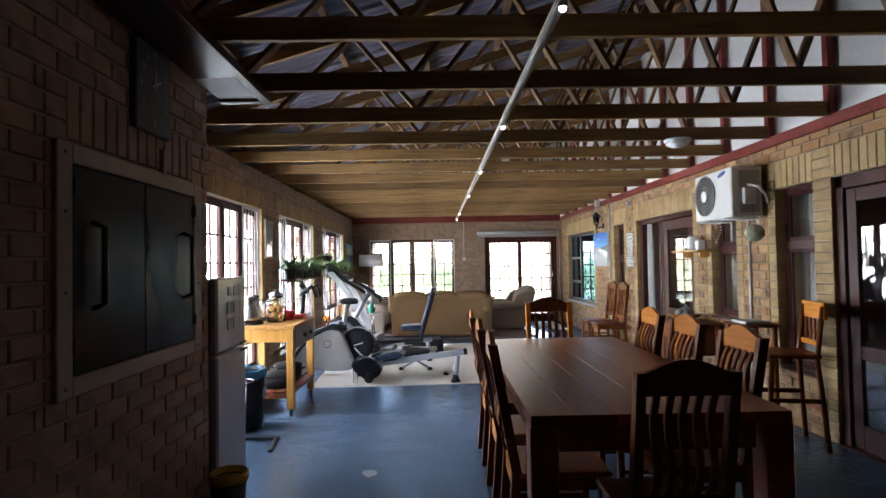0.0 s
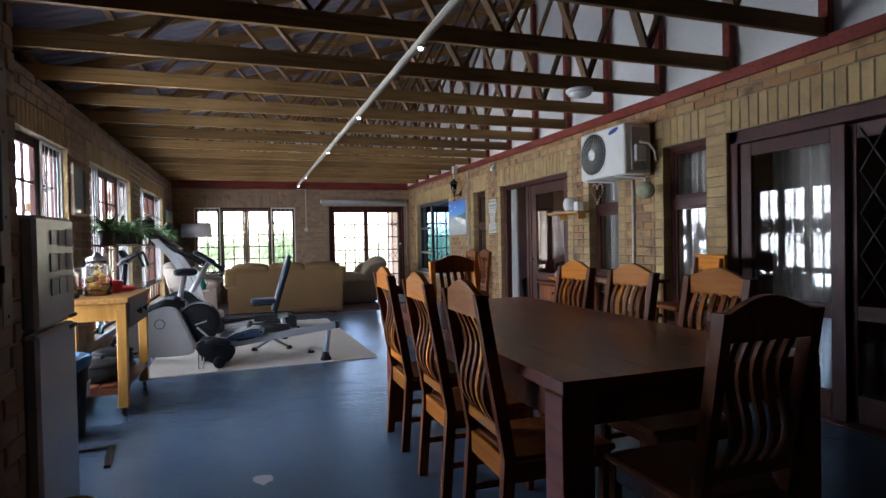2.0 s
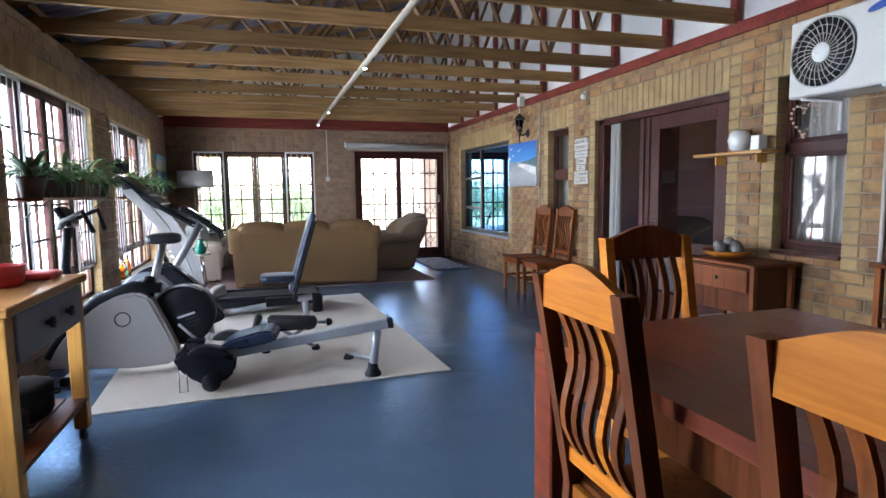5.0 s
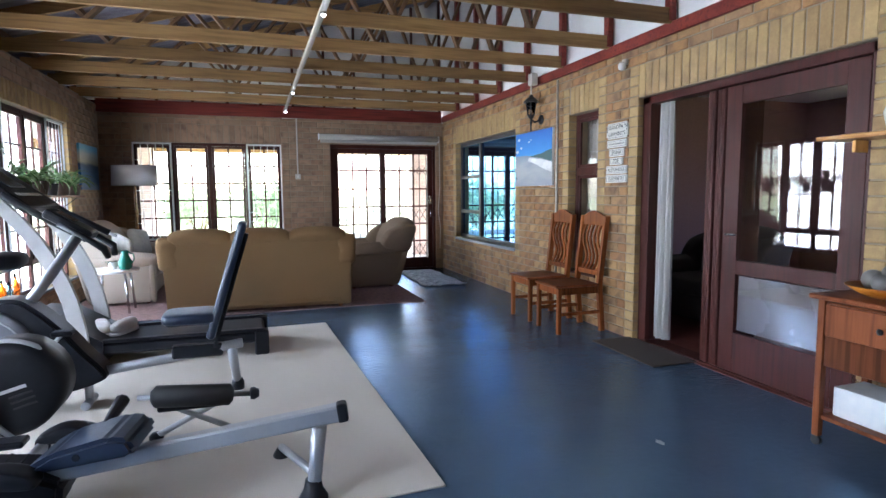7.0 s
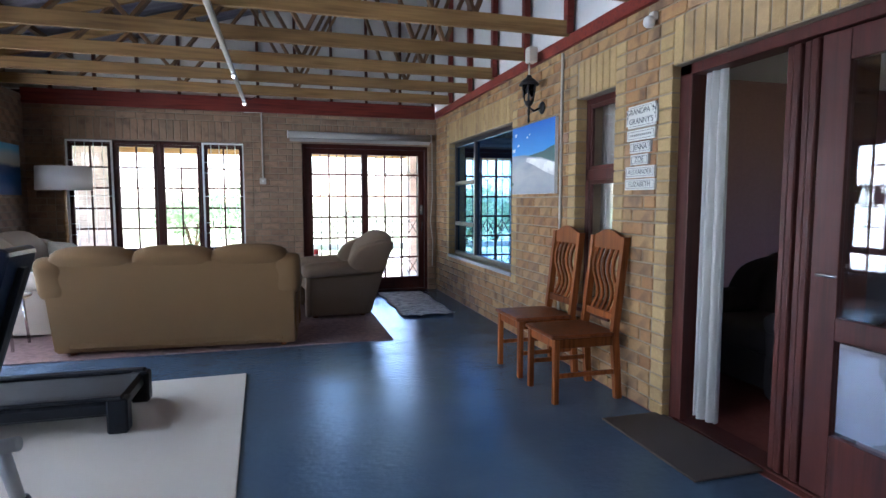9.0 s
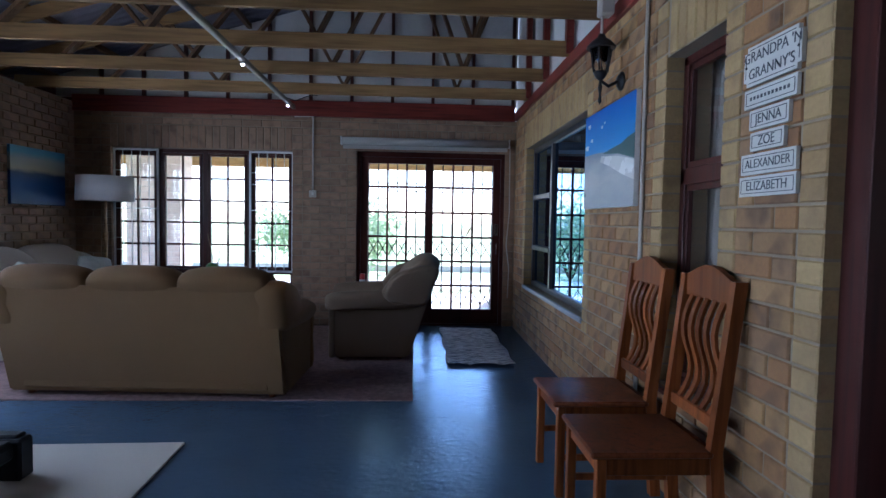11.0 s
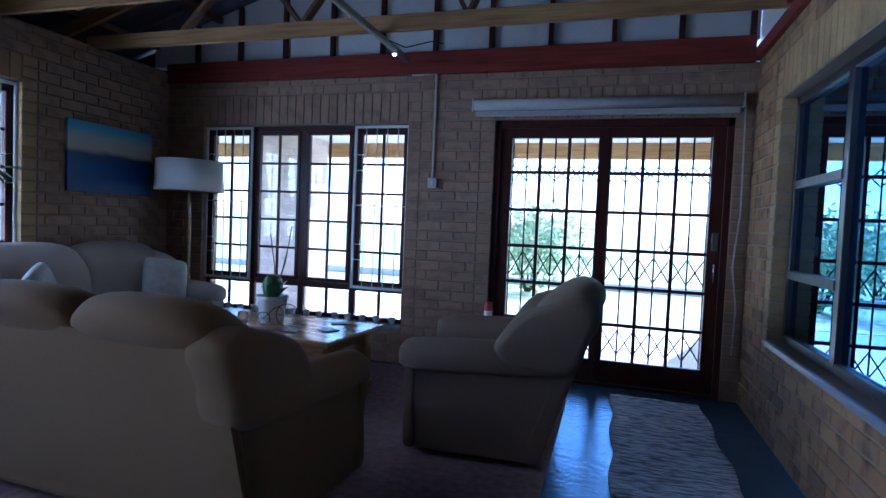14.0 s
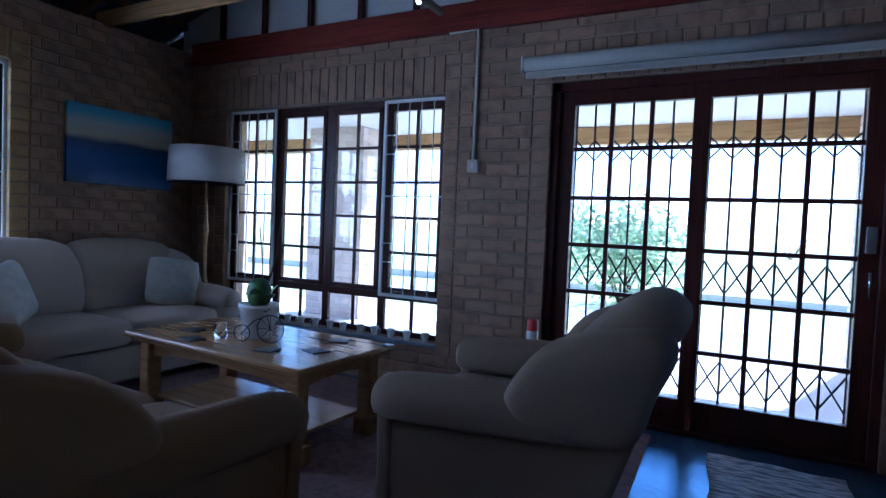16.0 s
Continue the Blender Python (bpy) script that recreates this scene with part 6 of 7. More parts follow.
def settee(m, width, seats, cloth, label, name="sofa", cat="sofa", rake=0.24, tall=0.0):
    """An upholstered seat facing +y: flat raked back, stuffed head cushions, side wings, rolled arms; the top of its back stands at y = 0."""
    s = thing(name, label, cat, m)
    w, thick = width / 2, 0.19
    yb = lambda z: rake * (0.84 - z)
    h = tall
    part("base", rbox(BM(), (0, (yb(0.2) + 0.86) / 2, 0.18), (width - 0.28, 0.82 - yb(0.2), 0.25), 0.02), M[cloth], s)
    bm = BM()
    prism(bm, [(yb(0.03), 0.03), (yb(0.80 + h), 0.80 + h), (yb(0.80 + h) + 0.1, 0.80 + h), (yb(0.03) + 0.1, 0.03)], "X", -w + 0.03, w - 0.03)
    bmesh.ops.bevel(bm, geom=list(bm.edges), offset=0.018, segments=2, affect="EDGES")
    part("back_panel", bm, M[cloth], s, "flat upholstered rear panel")
    step = (width - 0.2) / seats
    for i in range(seats):
        x = -w + 0.1 + step * i
        poly = [(yb(0.4) + 0.1, 0.42), (yb(0.66) + 0.07, 0.66), (yb(0.78 + h) - 0.012, 0.775 + h), (yb(0.86 + h) - 0.012, 0.86 + h), (yb(0.9 + h) + 0.08, 0.918 + h), (yb(0.9 + h) + 0.19, 0.885 + h), (0.31, 0.74 + h), (0.37, 0.58), (0.37, 0.45), (0.3, 0.4)]
        part("back_cushion", puff(BM(), poly, "X", x - 0.012, x + step + 0.012, 0.10, sharp=3.0), M[cloth], s)
        wc = (width - 2 * thick) / seats
        xs = -w + thick + wc * (i + 0.5)
        part("seat_cushion", pad(BM(), (xs, 0.57, 0.385), (wc * 1.01, 0.70, 0.19), 0.4, 0.25), M[cloth], s)
    for o in (-1, 1):
        x0, x1 = sorted((o * (w - thick), o * w))
        side = [(yb(0.03) + 0.01, 0.03), (yb(0.3) + 0.01, 0.3), (yb(0.6) + 0.01, 0.6), (0.4, 0.6), (0.86, 0.55), (0.87, 0.3), (0.85, 0.03)]
        bm = BM()
        prism(bm, side, "X", x0 + 0.035, x1 - 0.03)
        bmesh.ops.bevel(bm, geom=list(bm.edges), offset=0.015, segments=2, affect="EDGES")
        am = part("arm", bm, M[cloth], s, "flat upholstered arm panel")
        roll = [(x0 - 0.01, 0.5), (x0 + 0.0, 0.585), (x0 + 0.06, 0.63), (x1 - 0.06, 0.635), (x1 + 0.012, 0.585), (x1 + 0.012, 0.52), (x1 - 0.03, 0.475), (x0 + 0.03, 0.475)]
        part("arm_roll", puff(BM(), roll, "Y", yb(0.55) + 0.08, 0.93, 0.05, Matrix(((1, 0, 0, 0), (0, 1, 0, 0), (0, -0.045, 1, 0.02), (0, 0, 0, 1))), sharp=6.0), M[cloth], am)
        part("arm_front", puff(BM(), [(x0 + 0.03, 0.05), (x0 + 0.03, 0.3), (x0 + 0.03, 0.5), (x1 - 0.02, 0.5), (x1 - 0.02, 0.3), (x1 - 0.02, 0.05)], "Y", 0.85, 0.9, 0.03), M[cloth], am)
        wing = [(yb(0.5) + 0.02, 0.5), (yb(0.7) + 0.0, 0.68), (yb(0.77 + h) - 0.01, 0.755 + h), (yb(0.83 + h) + 0.03, 0.82 + h), (yb(0.84 + h) + 0.13, 0.83 + h), (0.34, 0.76 + h), (0.45, 0.67), (0.475, 0.58), (0.4, 0.51)]
        part("wing", puff(BM(), wing, "X", x0 - 0.02, x1 + 0.012, 0.07, sharp=3.0), M[cloth], s, "rounded stuffed wing")
        for y in (yb(0) + 0.06, 0.8):
            part("foot", lathe(BM(), [(0.025, 0), (0.03, 0.03), (0.022, 0.06), (0.001, 0.06)], (o * (w - 0.15), y, 0), 10), M["chair_dark"], s)
    return s


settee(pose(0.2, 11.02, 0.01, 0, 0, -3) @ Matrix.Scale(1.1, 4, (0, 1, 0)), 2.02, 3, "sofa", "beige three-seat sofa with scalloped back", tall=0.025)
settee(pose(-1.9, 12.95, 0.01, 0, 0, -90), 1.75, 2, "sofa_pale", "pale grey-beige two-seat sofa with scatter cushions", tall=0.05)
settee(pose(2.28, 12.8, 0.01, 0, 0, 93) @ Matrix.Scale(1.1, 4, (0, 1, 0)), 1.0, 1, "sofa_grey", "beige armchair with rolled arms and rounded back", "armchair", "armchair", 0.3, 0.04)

M["dark_cloth"] = plain("charcoal_upholstery", (0.035, 0.03, 0.032), (0.025, 0.022, 0.024), (0.85, 0.95), scale=180, bump=0.3, dist=0.002)
settee(pose(5.0, 9.2, 0.004, 0, 0, 90), 1.0, 1, "dark_cloth", "dark armchair in the dim inner room", "armchair", "armchair", 0.28, 0.04)


def scatter(m, label):
    c = thing("scatter_cushion", label, "cushion", m)
    part("cover", pad(BM(), (0, 0, 0), (0.37, 0.37, 0.15), 0.9, 0.3, pose(0, 0, 0, 90), nu=28), M["floral"], c)
    part("piping", tube(BM(), [(x, 0, z) for x, z in ((-0.17, -0.17), (0, -0.165), (0.17, -0.17), (0.165, 0), (0.17, 0.17), (0, 0.165), (-0.17, 0.17), (-0.165, 0))], 0.006, 6, True), M["floral"], c)


scatter(pose(-1.38, 13.5, 0.66, -18, 8, 62), "pale floral scatter cushion on the sofa")
scatter(pose(-1.36, 12.38, 0.655, -16, -14, 128), "pale floral scatter cushion on the sofa")


def coffee_table():
    t = thing("coffee_table", "varnished oak coffee table with lower shelf", "coffee table", pose(0.08, 12.93, 0.01, 0, 0, -4))
    part("top", rbox(BM(), (0, 0, 0.475), (1.38, 0.74, 0.03), 0.008), M["oak"], t)
    part("moulding", rbox(BM(), (0, 0, 0.45), (1.33, 0.69, 0.022), 0.006), M["oak"], t)
    for x in (-1, 1):
        for y in (-1, 1):
            part("leg", rbox(BM(), (x * 0.58, y * 0.27, 0.22), (0.085, 0.085, 0.44), 0.008), M["oak"], t)
            part("foot_block", rbox(BM(), (x * 0.58, y * 0.27, 0.05), (0.11, 0.11, 0.1), 0.008), M["oak"], t)
        part("end_apron", prism(BM(), [(-0.23, 0.44), (-0.23, 0.36), (-0.12, 0.38), (0, 0.385), (0.12, 0.38), (0.23, 0.36), (0.23, 0.44)], "X", x * 0.58 - 0.012, x * 0.58 + 0.012), M["oak"], t)
    for y in (-1, 1):
        part("side_apron", prism(BM(), [(-0.54, 0.44), (-0.54, 0.35), (-0.35, 0.38), (0, 0.39), (0.35, 0.38), (0.54, 0.35), (0.54, 0.44)], "Y", y * 0.27 - 0.012, y * 0.27 + 0.012), M["oak"], t)
    part("shelf", rbox(BM(), (0, 0, 0.115), (1.1, 0.5, 0.022), 0.004), M["oak"], t)


coffee_table()
M["plant_leaf"] = plain("glossy_leaf", (0.06, 0.14, 0.03), (0.03, 0.075, 0.015), (0.3, 0.45), scale=10, bump=0.1)
M["plant_pale"] = plain("striped_leaf", (0.16, 0.24, 0.07), (0.05, 0.11, 0.03), (0.35, 0.5), scale=9, bump=0.1)
M["terracotta"] = plain("brown_plastic_pot", (0.06, 0.035, 0.025), (0.045, 0.027, 0.02), (0.5, 0.65), scale=25)
M["soil"] = plain("dark_soil", (0.03, 0.022, 0.016), (0.018, 0.013, 0.01), (0.9, 1.0), scale=80, bump=0.8)


def strap_leaf(bm, base, az, length, lift, droop, width, n=6):
    """One long leaf that rises and bends over, creased down the middle."""
    rows, p = [], Vector(base)
    for i in range(n + 1):
        f = i / n
        el = lift - droop * f
        if i:
            p = p + Vector((math.cos(az) * math.cos(el), math.sin(az) * math.cos(el), math.sin(el))) * (length / n)
        w = width * (0.35 + 1.3 * f) * (1 - f) ** 0.55 + 0.0015
        s = Vector((-math.sin(az), math.cos(az), 0)) * w
        rows.append([bm.verts.new(p - s), bm.verts.new(p - Vector((0, 0, w * 0.35))), bm.verts.new(p + s)])
    for a, b in zip(rows, rows[1:]):
        for k in (0, 1):
            bm.faces.new((a[k], a[k + 1], b[k + 1], b[k])).smooth = True


def potted_plant(m, r, h, leaves, length, width, seed, label, pot="terracotta", leaf_m="plant_leaf", lift=1.0, droop=1.6):
    rnd = random.Random(seed)
    p = thing("potted_plant", label, "plant", m)
    part("pot", lathe(BM(), [(r * 0.75, 0), (r * 0.78, 0.004), (r, h * 0.86), (r * 1.06, h * 0.88), (r * 1.06, h), (r * 0.96, h), (r * 0.93, h * 0.85), (0.001, h * 0.84)], n=20), M[pot], p)
    part("soil", lathe(BM(), [(r * 0.92, h * 0.86), (r * 0.6, h * 0.89), (0.001, h * 0.9)], n=14), M["soil"], p)
    for i in range(leaves):
        bm = BM()
        az = i * 2.4 + rnd.uniform(-0.4, 0.4)
        strap_leaf(bm, (0.3 * r * math.cos(az), 0.3 * r * math.sin(az), h * 0.88), az, length * rnd.uniform(0.6, 1.15), lift * rnd.uniform(0.75, 1.25), droop * rnd.uniform(0.6, 1.3), width * rnd.uniform(0.8, 1.2))
        part("leaf", bm, M[leaf_m], p)
    return p


# orchid in a white pot, its long bare stems crossing above
_o = potted_plant(pose(0.06, 12.95, 0.5), 0.105, 0.19, 5, 0.16, 0.05, 3, "dark green orchid in a white ceramic pot", "ceramic", "plant_leaf", 1.4, 1.0)
for a, b in (((0.01, 0, 0.17), (-0.07, 0.06, 0.62)), ((0, 0.02, 0.17), (0.12, 0.03, 0.68)), ((-0.02, 0, 0.17), (0.05, 0.1, 0.52))):
    part("stem", tube(BM(), [a, Vector(a).lerp(Vector(b), 0.5) + Vector((0.02, 0, 0)), b], 0.004, 5), M["beam_dark"], _o, "thin bare flower stem")
part("bud", pad(BM(), (0.0, 0, 0.25), (0.14, 0.13, 0.17), 0.9, 0.9), M["plant_leaf"], _o, "dark rounded leaf clump")


def wire_bicycle():
    b = thing("bicycle_ornament", "small black wire bicycle ornament", "ornament", pose(0.2, 12.83, 0.5, 0, 0, 20))
    for x, r in ((0.05, 0.075), (-0.11, 0.045)):
        wh = part("wheel", tube(BM(), [(x + r * math.cos(k * 0.3142), 0, r + 0.004 + r * math.sin(k * 0.3142)) for k in range(20)], 0.0035, 5, True), M["black_metal"], b)
        for k in range(4):
            a = k * math.pi / 4
            part("spoke", tube(BM(), [(x - r * math.cos(a), 0, r + 0.004 - r * math.sin(a)), (x + r * math.cos(a), 0, r + 0.004 + r * math.sin(a))], 0.002, 5), M["black_metal"], wh)
    part("frame_wire", tube(BM(), [(-0.11, 0, 0.05), (-0.04, 0, 0.12), (0.03, 0, 0.15), (0.05, 0, 0.08)], 0.0035, 5), M["black_metal"], b)
    part("handlebar", tube(BM(), [(0.03, -0.04, 0.18), (0.02, 0, 0.17), (0.03, 0.04, 0.18)], 0.0035, 5), M["black_metal"], b)


wire_bicycle()
for _x, _y, _r in ((0.35, 12.72, 10), (0.56, 12.85, -20), (-0.35, 12.85, 5), (-0.15, 12.68, -12), (0.5, 13.12, 30)):
    ob = tagged(part("coaster", rbox(BM(), (0, 0, 0.004), (0.11, 0.1, 0.008), 0.002), M["slate"]), "dark square coaster on the coffee table", "coaster", "coasters")
    ob.matrix_basis = pose(_x, _y, 0.5, 0, 0, _r)
bm = BM()
lathe(bm, [(0.03, 0), (0.035, 0.005), (0.04, 0.05), (0.03, 0.08), (0.032, 0.085), (0.026, 0.082), (0.034, 0.05), (0.001, 0.008)], n=16)
ob = tagged(part("glass_cup", bm, M["glass"]), "small clear glass on the coffee table", "glass")
ob.location, ob.visible_shadow = (-0.07, 12.8, 0.5), False

# little white cups along the garden window's sill
_c = thing("cup", "small white cup on the window sill", "cup", pose(-1.35, 14.13, 0.33), "cups on the window sill")
part("bowl", lathe(BM(), [(0.018, 0), (0.02, 0.004), (0.032, 0.062), (0.034, 0.065), (0.03, 0.062), (0.001, 0.01)], n=14), M["ceramic"], _c)
part("ear", tube(BM(), [(0.028, 0, 0.05), (0.046, 0, 0.045), (0.042, 0, 0.022), (0.024, 0, 0.018)], 0.003, 5), M["ceramic"], _c)
for i in range(1, 14):
    copy_thing(_c, pose(-1.35 + i * 0.142 + 0.012 * math.sin(i * 3.1), 14.13 + 0.008 * math.cos(i * 2), 0.33, 0, 0, 40 * i))


def floor_lamp():
    l = thing("floor_lamp", "wooden floor lamp with grey drum shade", "lamp", pose(-1.46, 13.86, 0.01))
    part("base", lathe(BM(), [(0.14, 0), (0.145, 0.02), (0.1, 0.035), (0.03, 0.05), (0.001, 0.05)], n=24), M["oak"], l)
    part("pole", lathe(BM(), [(0.018, 0.04), (0.03, 0.12), (0.016, 0.2), (0.018, 0.45), (0.03, 0.55), (0.034, 0.6), (0.016, 0.68), (0.018, 0.95), (0.028, 1.05), (0.016, 1.15), (0.014, 1.45), (0.001, 1.46)], n=14), M["oak"], l, "turned wooden pole")
    part("shade", lathe(BM(), [(0.30, 1.44), (0.29, 1.72), (0.286, 1.72), (0.296, 1.44)], n=32), M["shade"], l, "grey fabric drum shade")
    part("spider", tube(BM(), [(-0.28, 0, 1.7), (0, 0, 1.68), (0.28, 0, 1.7)], 0.004, 5), M["chrome"], l)


floor_lamp()


def tube_table():
    t = thing("stool_table", "small pale table with silver tube legs", "side table", pose(-1.36, 11.78, 0))
    part("top", lathe(BM(), [(0.25, 0.46), (0.26, 0.465), (0.26, 0.485), (0.25, 0.49), (0.001, 0.49)], n=28), M["ceramic"], t)
    for k in range(4):
        a = math.pi / 4 + k * math.pi / 2
        part("leg", tube(BM(), [(0.2 * math.cos(a), 0.2 * math.sin(a), 0.46), (0.24 * math.cos(a), 0.24 * math.sin(a), 0.0)], 0.013, 8), M["chrome"], t)


tube_table()
potted_plant(pose(-1.36, 11.78, 0.49), 0.05, 0.08, 8, 0.12, 0.012, 9, "little green plant on the tube-legged table", "ceramic")
M["bottle_green"] = plain("glossy_green_glaze", (0.01, 0.16, 0.10), (0.006, 0.09, 0.06), (0.1, 0.2), scale=8, bump=0.02)
jug = thing("jug", "glossy dark green glazed jug on the tube-legged table", "jug", pose(-1.22, 11.7, 0.49))
part("body", lathe(BM(), [(0.045, 0), (0.065, 0.02), (0.075, 0.08), (0.05, 0.14), (0.035, 0.18), (0.042, 0.21), (0.036, 0.21), (0.03, 0.18), (0.001, 0.15)], n=22), M["bottle_green"], jug)
part("handle", tube(BM(), [(0.036, 0, 0.19), (0.085, 0, 0.17), (0.09, 0, 0.11), (0.068, 0, 0.07)], 0.008, 8), M["bottle_green"], jug)
M["can_white"] = plain("white_can", (0.6, 0.6, 0.58), None, (0.3, 0.4), bump=0)
can = thing("spray_can", "white spray can with a red cap", "can", pose(1.5, 13.5, 0.5))
part("body", lathe(BM(), [(0.03, 0), (0.032, 0.004), (0.032, 0.12), (0.026, 0.135), (0.001, 0.135)], n=16), M["can_white"], can)
part("cap", lathe(BM(), [(0.028, 0.125), (0.03, 0.13), (0.029, 0.18), (0.022, 0.19), (0.001, 0.19)], n=16), M["red_plastic"], can, "red plastic cap")
box_t = thing("corner_table", "low dark side table behind the armchair", "side table", pose(1.45, 13.55, 0.01))
part("top", rbox(BM(), (0, 0, 0.475), (0.36, 0.36, 0.025), 0.005), M["chair_dark"], box_t)
for x in (-0.15, 0.15):
    for y in (-0.15, 0.15):
        part("leg", rbox(BM(), (x, y, 0.232), (0.03, 0.03, 0.463), 0.004), M["chair_dark"], box_t)

# ---- on the walls and the roof timbers ----
def lettering(body, size, parent, m, material, name="lettering"):
    cu = bpy.data.curves.new(name, "FONT")
    cu.body, cu.size, cu.align_x, cu.align_y, cu.extrude = body, size, "CENTER", "CENTER", 0.0006
    ob = new(name, cu)
    me = bpy.data.meshes.new_from_object(ob.evaluated_get(bpy.context.evaluated_depsgraph_get()))
    bpy.data.objects.remove(ob)
    me.materials.append(material)
    t = new(name, me)
    t.parent = parent
    t.matrix_basis = m
    return t


def banded(name, stops, axis, amount, scale, rough=(0.4, 0.55)):
    """Painted canvas: soft bands of colour along one axis, broken up by brushwork."""
    m, nt, n, l, p = _nodes(name)
    tc, sep, nz, add, sc = n.new("ShaderNodeTexCoord"), n.new("ShaderNodeSeparateXYZ"), _noise(nt, scale, 5, (1, 1, 3)), n.new("ShaderNodeMath"), n.new("ShaderNodeMath")
    l.new(tc.outputs["Generated"], sep.inputs[0])
    sc.operation = "MULTIPLY_ADD"
    sc.inputs[1].default_value, sc.inputs[2].default_value = amount, -amount / 2
    l.new(nz.outputs[0], sc.inputs[0])
    l.new(sep.outputs[axis], add.inputs[0])
    l.new(sc.outputs[0], add.inputs[1])
    l.new(_ramp(nt, add.outputs[0], stops).outputs[0], p.inputs["Base Color"])
    _rough(nt, p, nz.outputs[0], *rough)
    return m


M["painted_sea"] = banded("seascape_paint", [(0.0, (0.01, 0.05, 0.16)), (0.35, (0.01, 0.09, 0.32)), (0.55, (0.02, 0.06, 0.16)), (0.62, (0.42, 0.40, 0.30)), (0.78, (0.35, 0.42, 0.42)), (0.9, (0.10, 0.36, 0.55)), (1.0, (0.06, 0.28, 0.5))], "Z", 0.12, 3.0)
M["beach_sky"] = banded("print_sky", [(0.0, (0.25, 0.50, 0.68)), (0.35, (0.05, 0.25, 0.58)), (1.0, (0.012, 0.10, 0.40))], "Z", 0.1, 2.5)
M["beach_sand"] = banded("print_sand", [(0.0, (0.24, 0.26, 0.29)), (0.5, (0.36, 0.355, 0.35)), (1.0, (0.22, 0.25, 0.29))], "Z", 0.8, 5.0)
M["beach_hill"] = plain("print_headland", (0.03, 0.07, 0.08), (0.05, 0.11, 0.10), (0.4, 0.5), scale=20, bump=0)
M["sign_white"] = plain("whitewashed_board", (0.60, 0.58, 0.53), (0.50, 0.48, 0.43), (0.6, 0.75), scale=30)
M["ink"] = plain("dark_lettering", (0.05, 0.05, 0.06), None, (0.6, 0.7), bump=0)


def sea_canvas():
    c = thing("seascape_painting", "blue seascape canvas with a pale cloud band", "painting", pose(XW + 0.01, 13.44, 1.68))
    part("canvas", rbox(BM(), (0.012, 0, 0), (0.03, 0.87, 0.59), 0.003), M["painted_sea"], c)
    part("stretcher", rbox(BM(), (-0.003, 0, 0), (0.012, 0.8, 0.52), 0.002), M["pine"], c)


sea_canvas()


def beach_canvas():
    c = thing("beach_print", "blue sky and white beach canvas print", "picture", pose(XE - 0.008, 10.69, 1.7))
    part("canvas", rbox(BM(), (-0.016, 0, 0), (0.03, 0.9, 0.63), 0.003), M["ceramic"], c)
    flat = lambda pts, d: prism(BM(), pts, "X", -0.0315 - d, -0.031)
    part("sky", flat([(-0.449, -0.07), (0.449, -0.02), (0.449, 0.314), (-0.449, 0.314)], 0.0006), M["beach_sky"], c, "deep blue printed sky")
    part("sand", flat([(-0.449, -0.314), (0.449, -0.314), (0.449, 0.05), (0.2, 0.045), (0.0, 0.03), (-0.2, 0.0), (-0.449, -0.05)], 0.001), M["beach_sand"], c, "pale printed sand")
    part("headland", flat([(-0.449, -0.055), (-0.2, -0.002), (0.08, 0.028), (-0.1, 0.042), (-0.24, 0.05), (-0.34, 0.072), (-0.449, 0.085)], 0.0014), M["beach_hill"], c, "dark printed headland")
    part("surf", flat([(-0.449, -0.06), (-0.2, -0.015), (0.1, 0.015), (0.12, -0.02), (-0.05, -0.06), (-0.28, -0.13), (-0.449, -0.17)], 0.0012), M["ceramic"], c, "white printed surf")
    for y, z, s in ((0.36, 0.24, 0.03), (0.3, 0.14, 0.025), (0.4, 0.1, 0.035), (0.1, 0.2, 0.02), (0.05, 0.22, 0.015)):
        part("cloud", flat([(y + s * math.cos(k * 0.628) * (1 + 0.3 * math.sin(k * 2.1)), z + 0.5 * s * math.sin(k * 0.628)) for k in range(10)], 0.0012), M["ceramic"], c)
    part("dark_stone", flat([(0.40, -0.23), (0.449, -0.235), (0.449, -0.2), (0.42, -0.2)], 0.0016), M["beach_hill"], c)


beach_canvas()


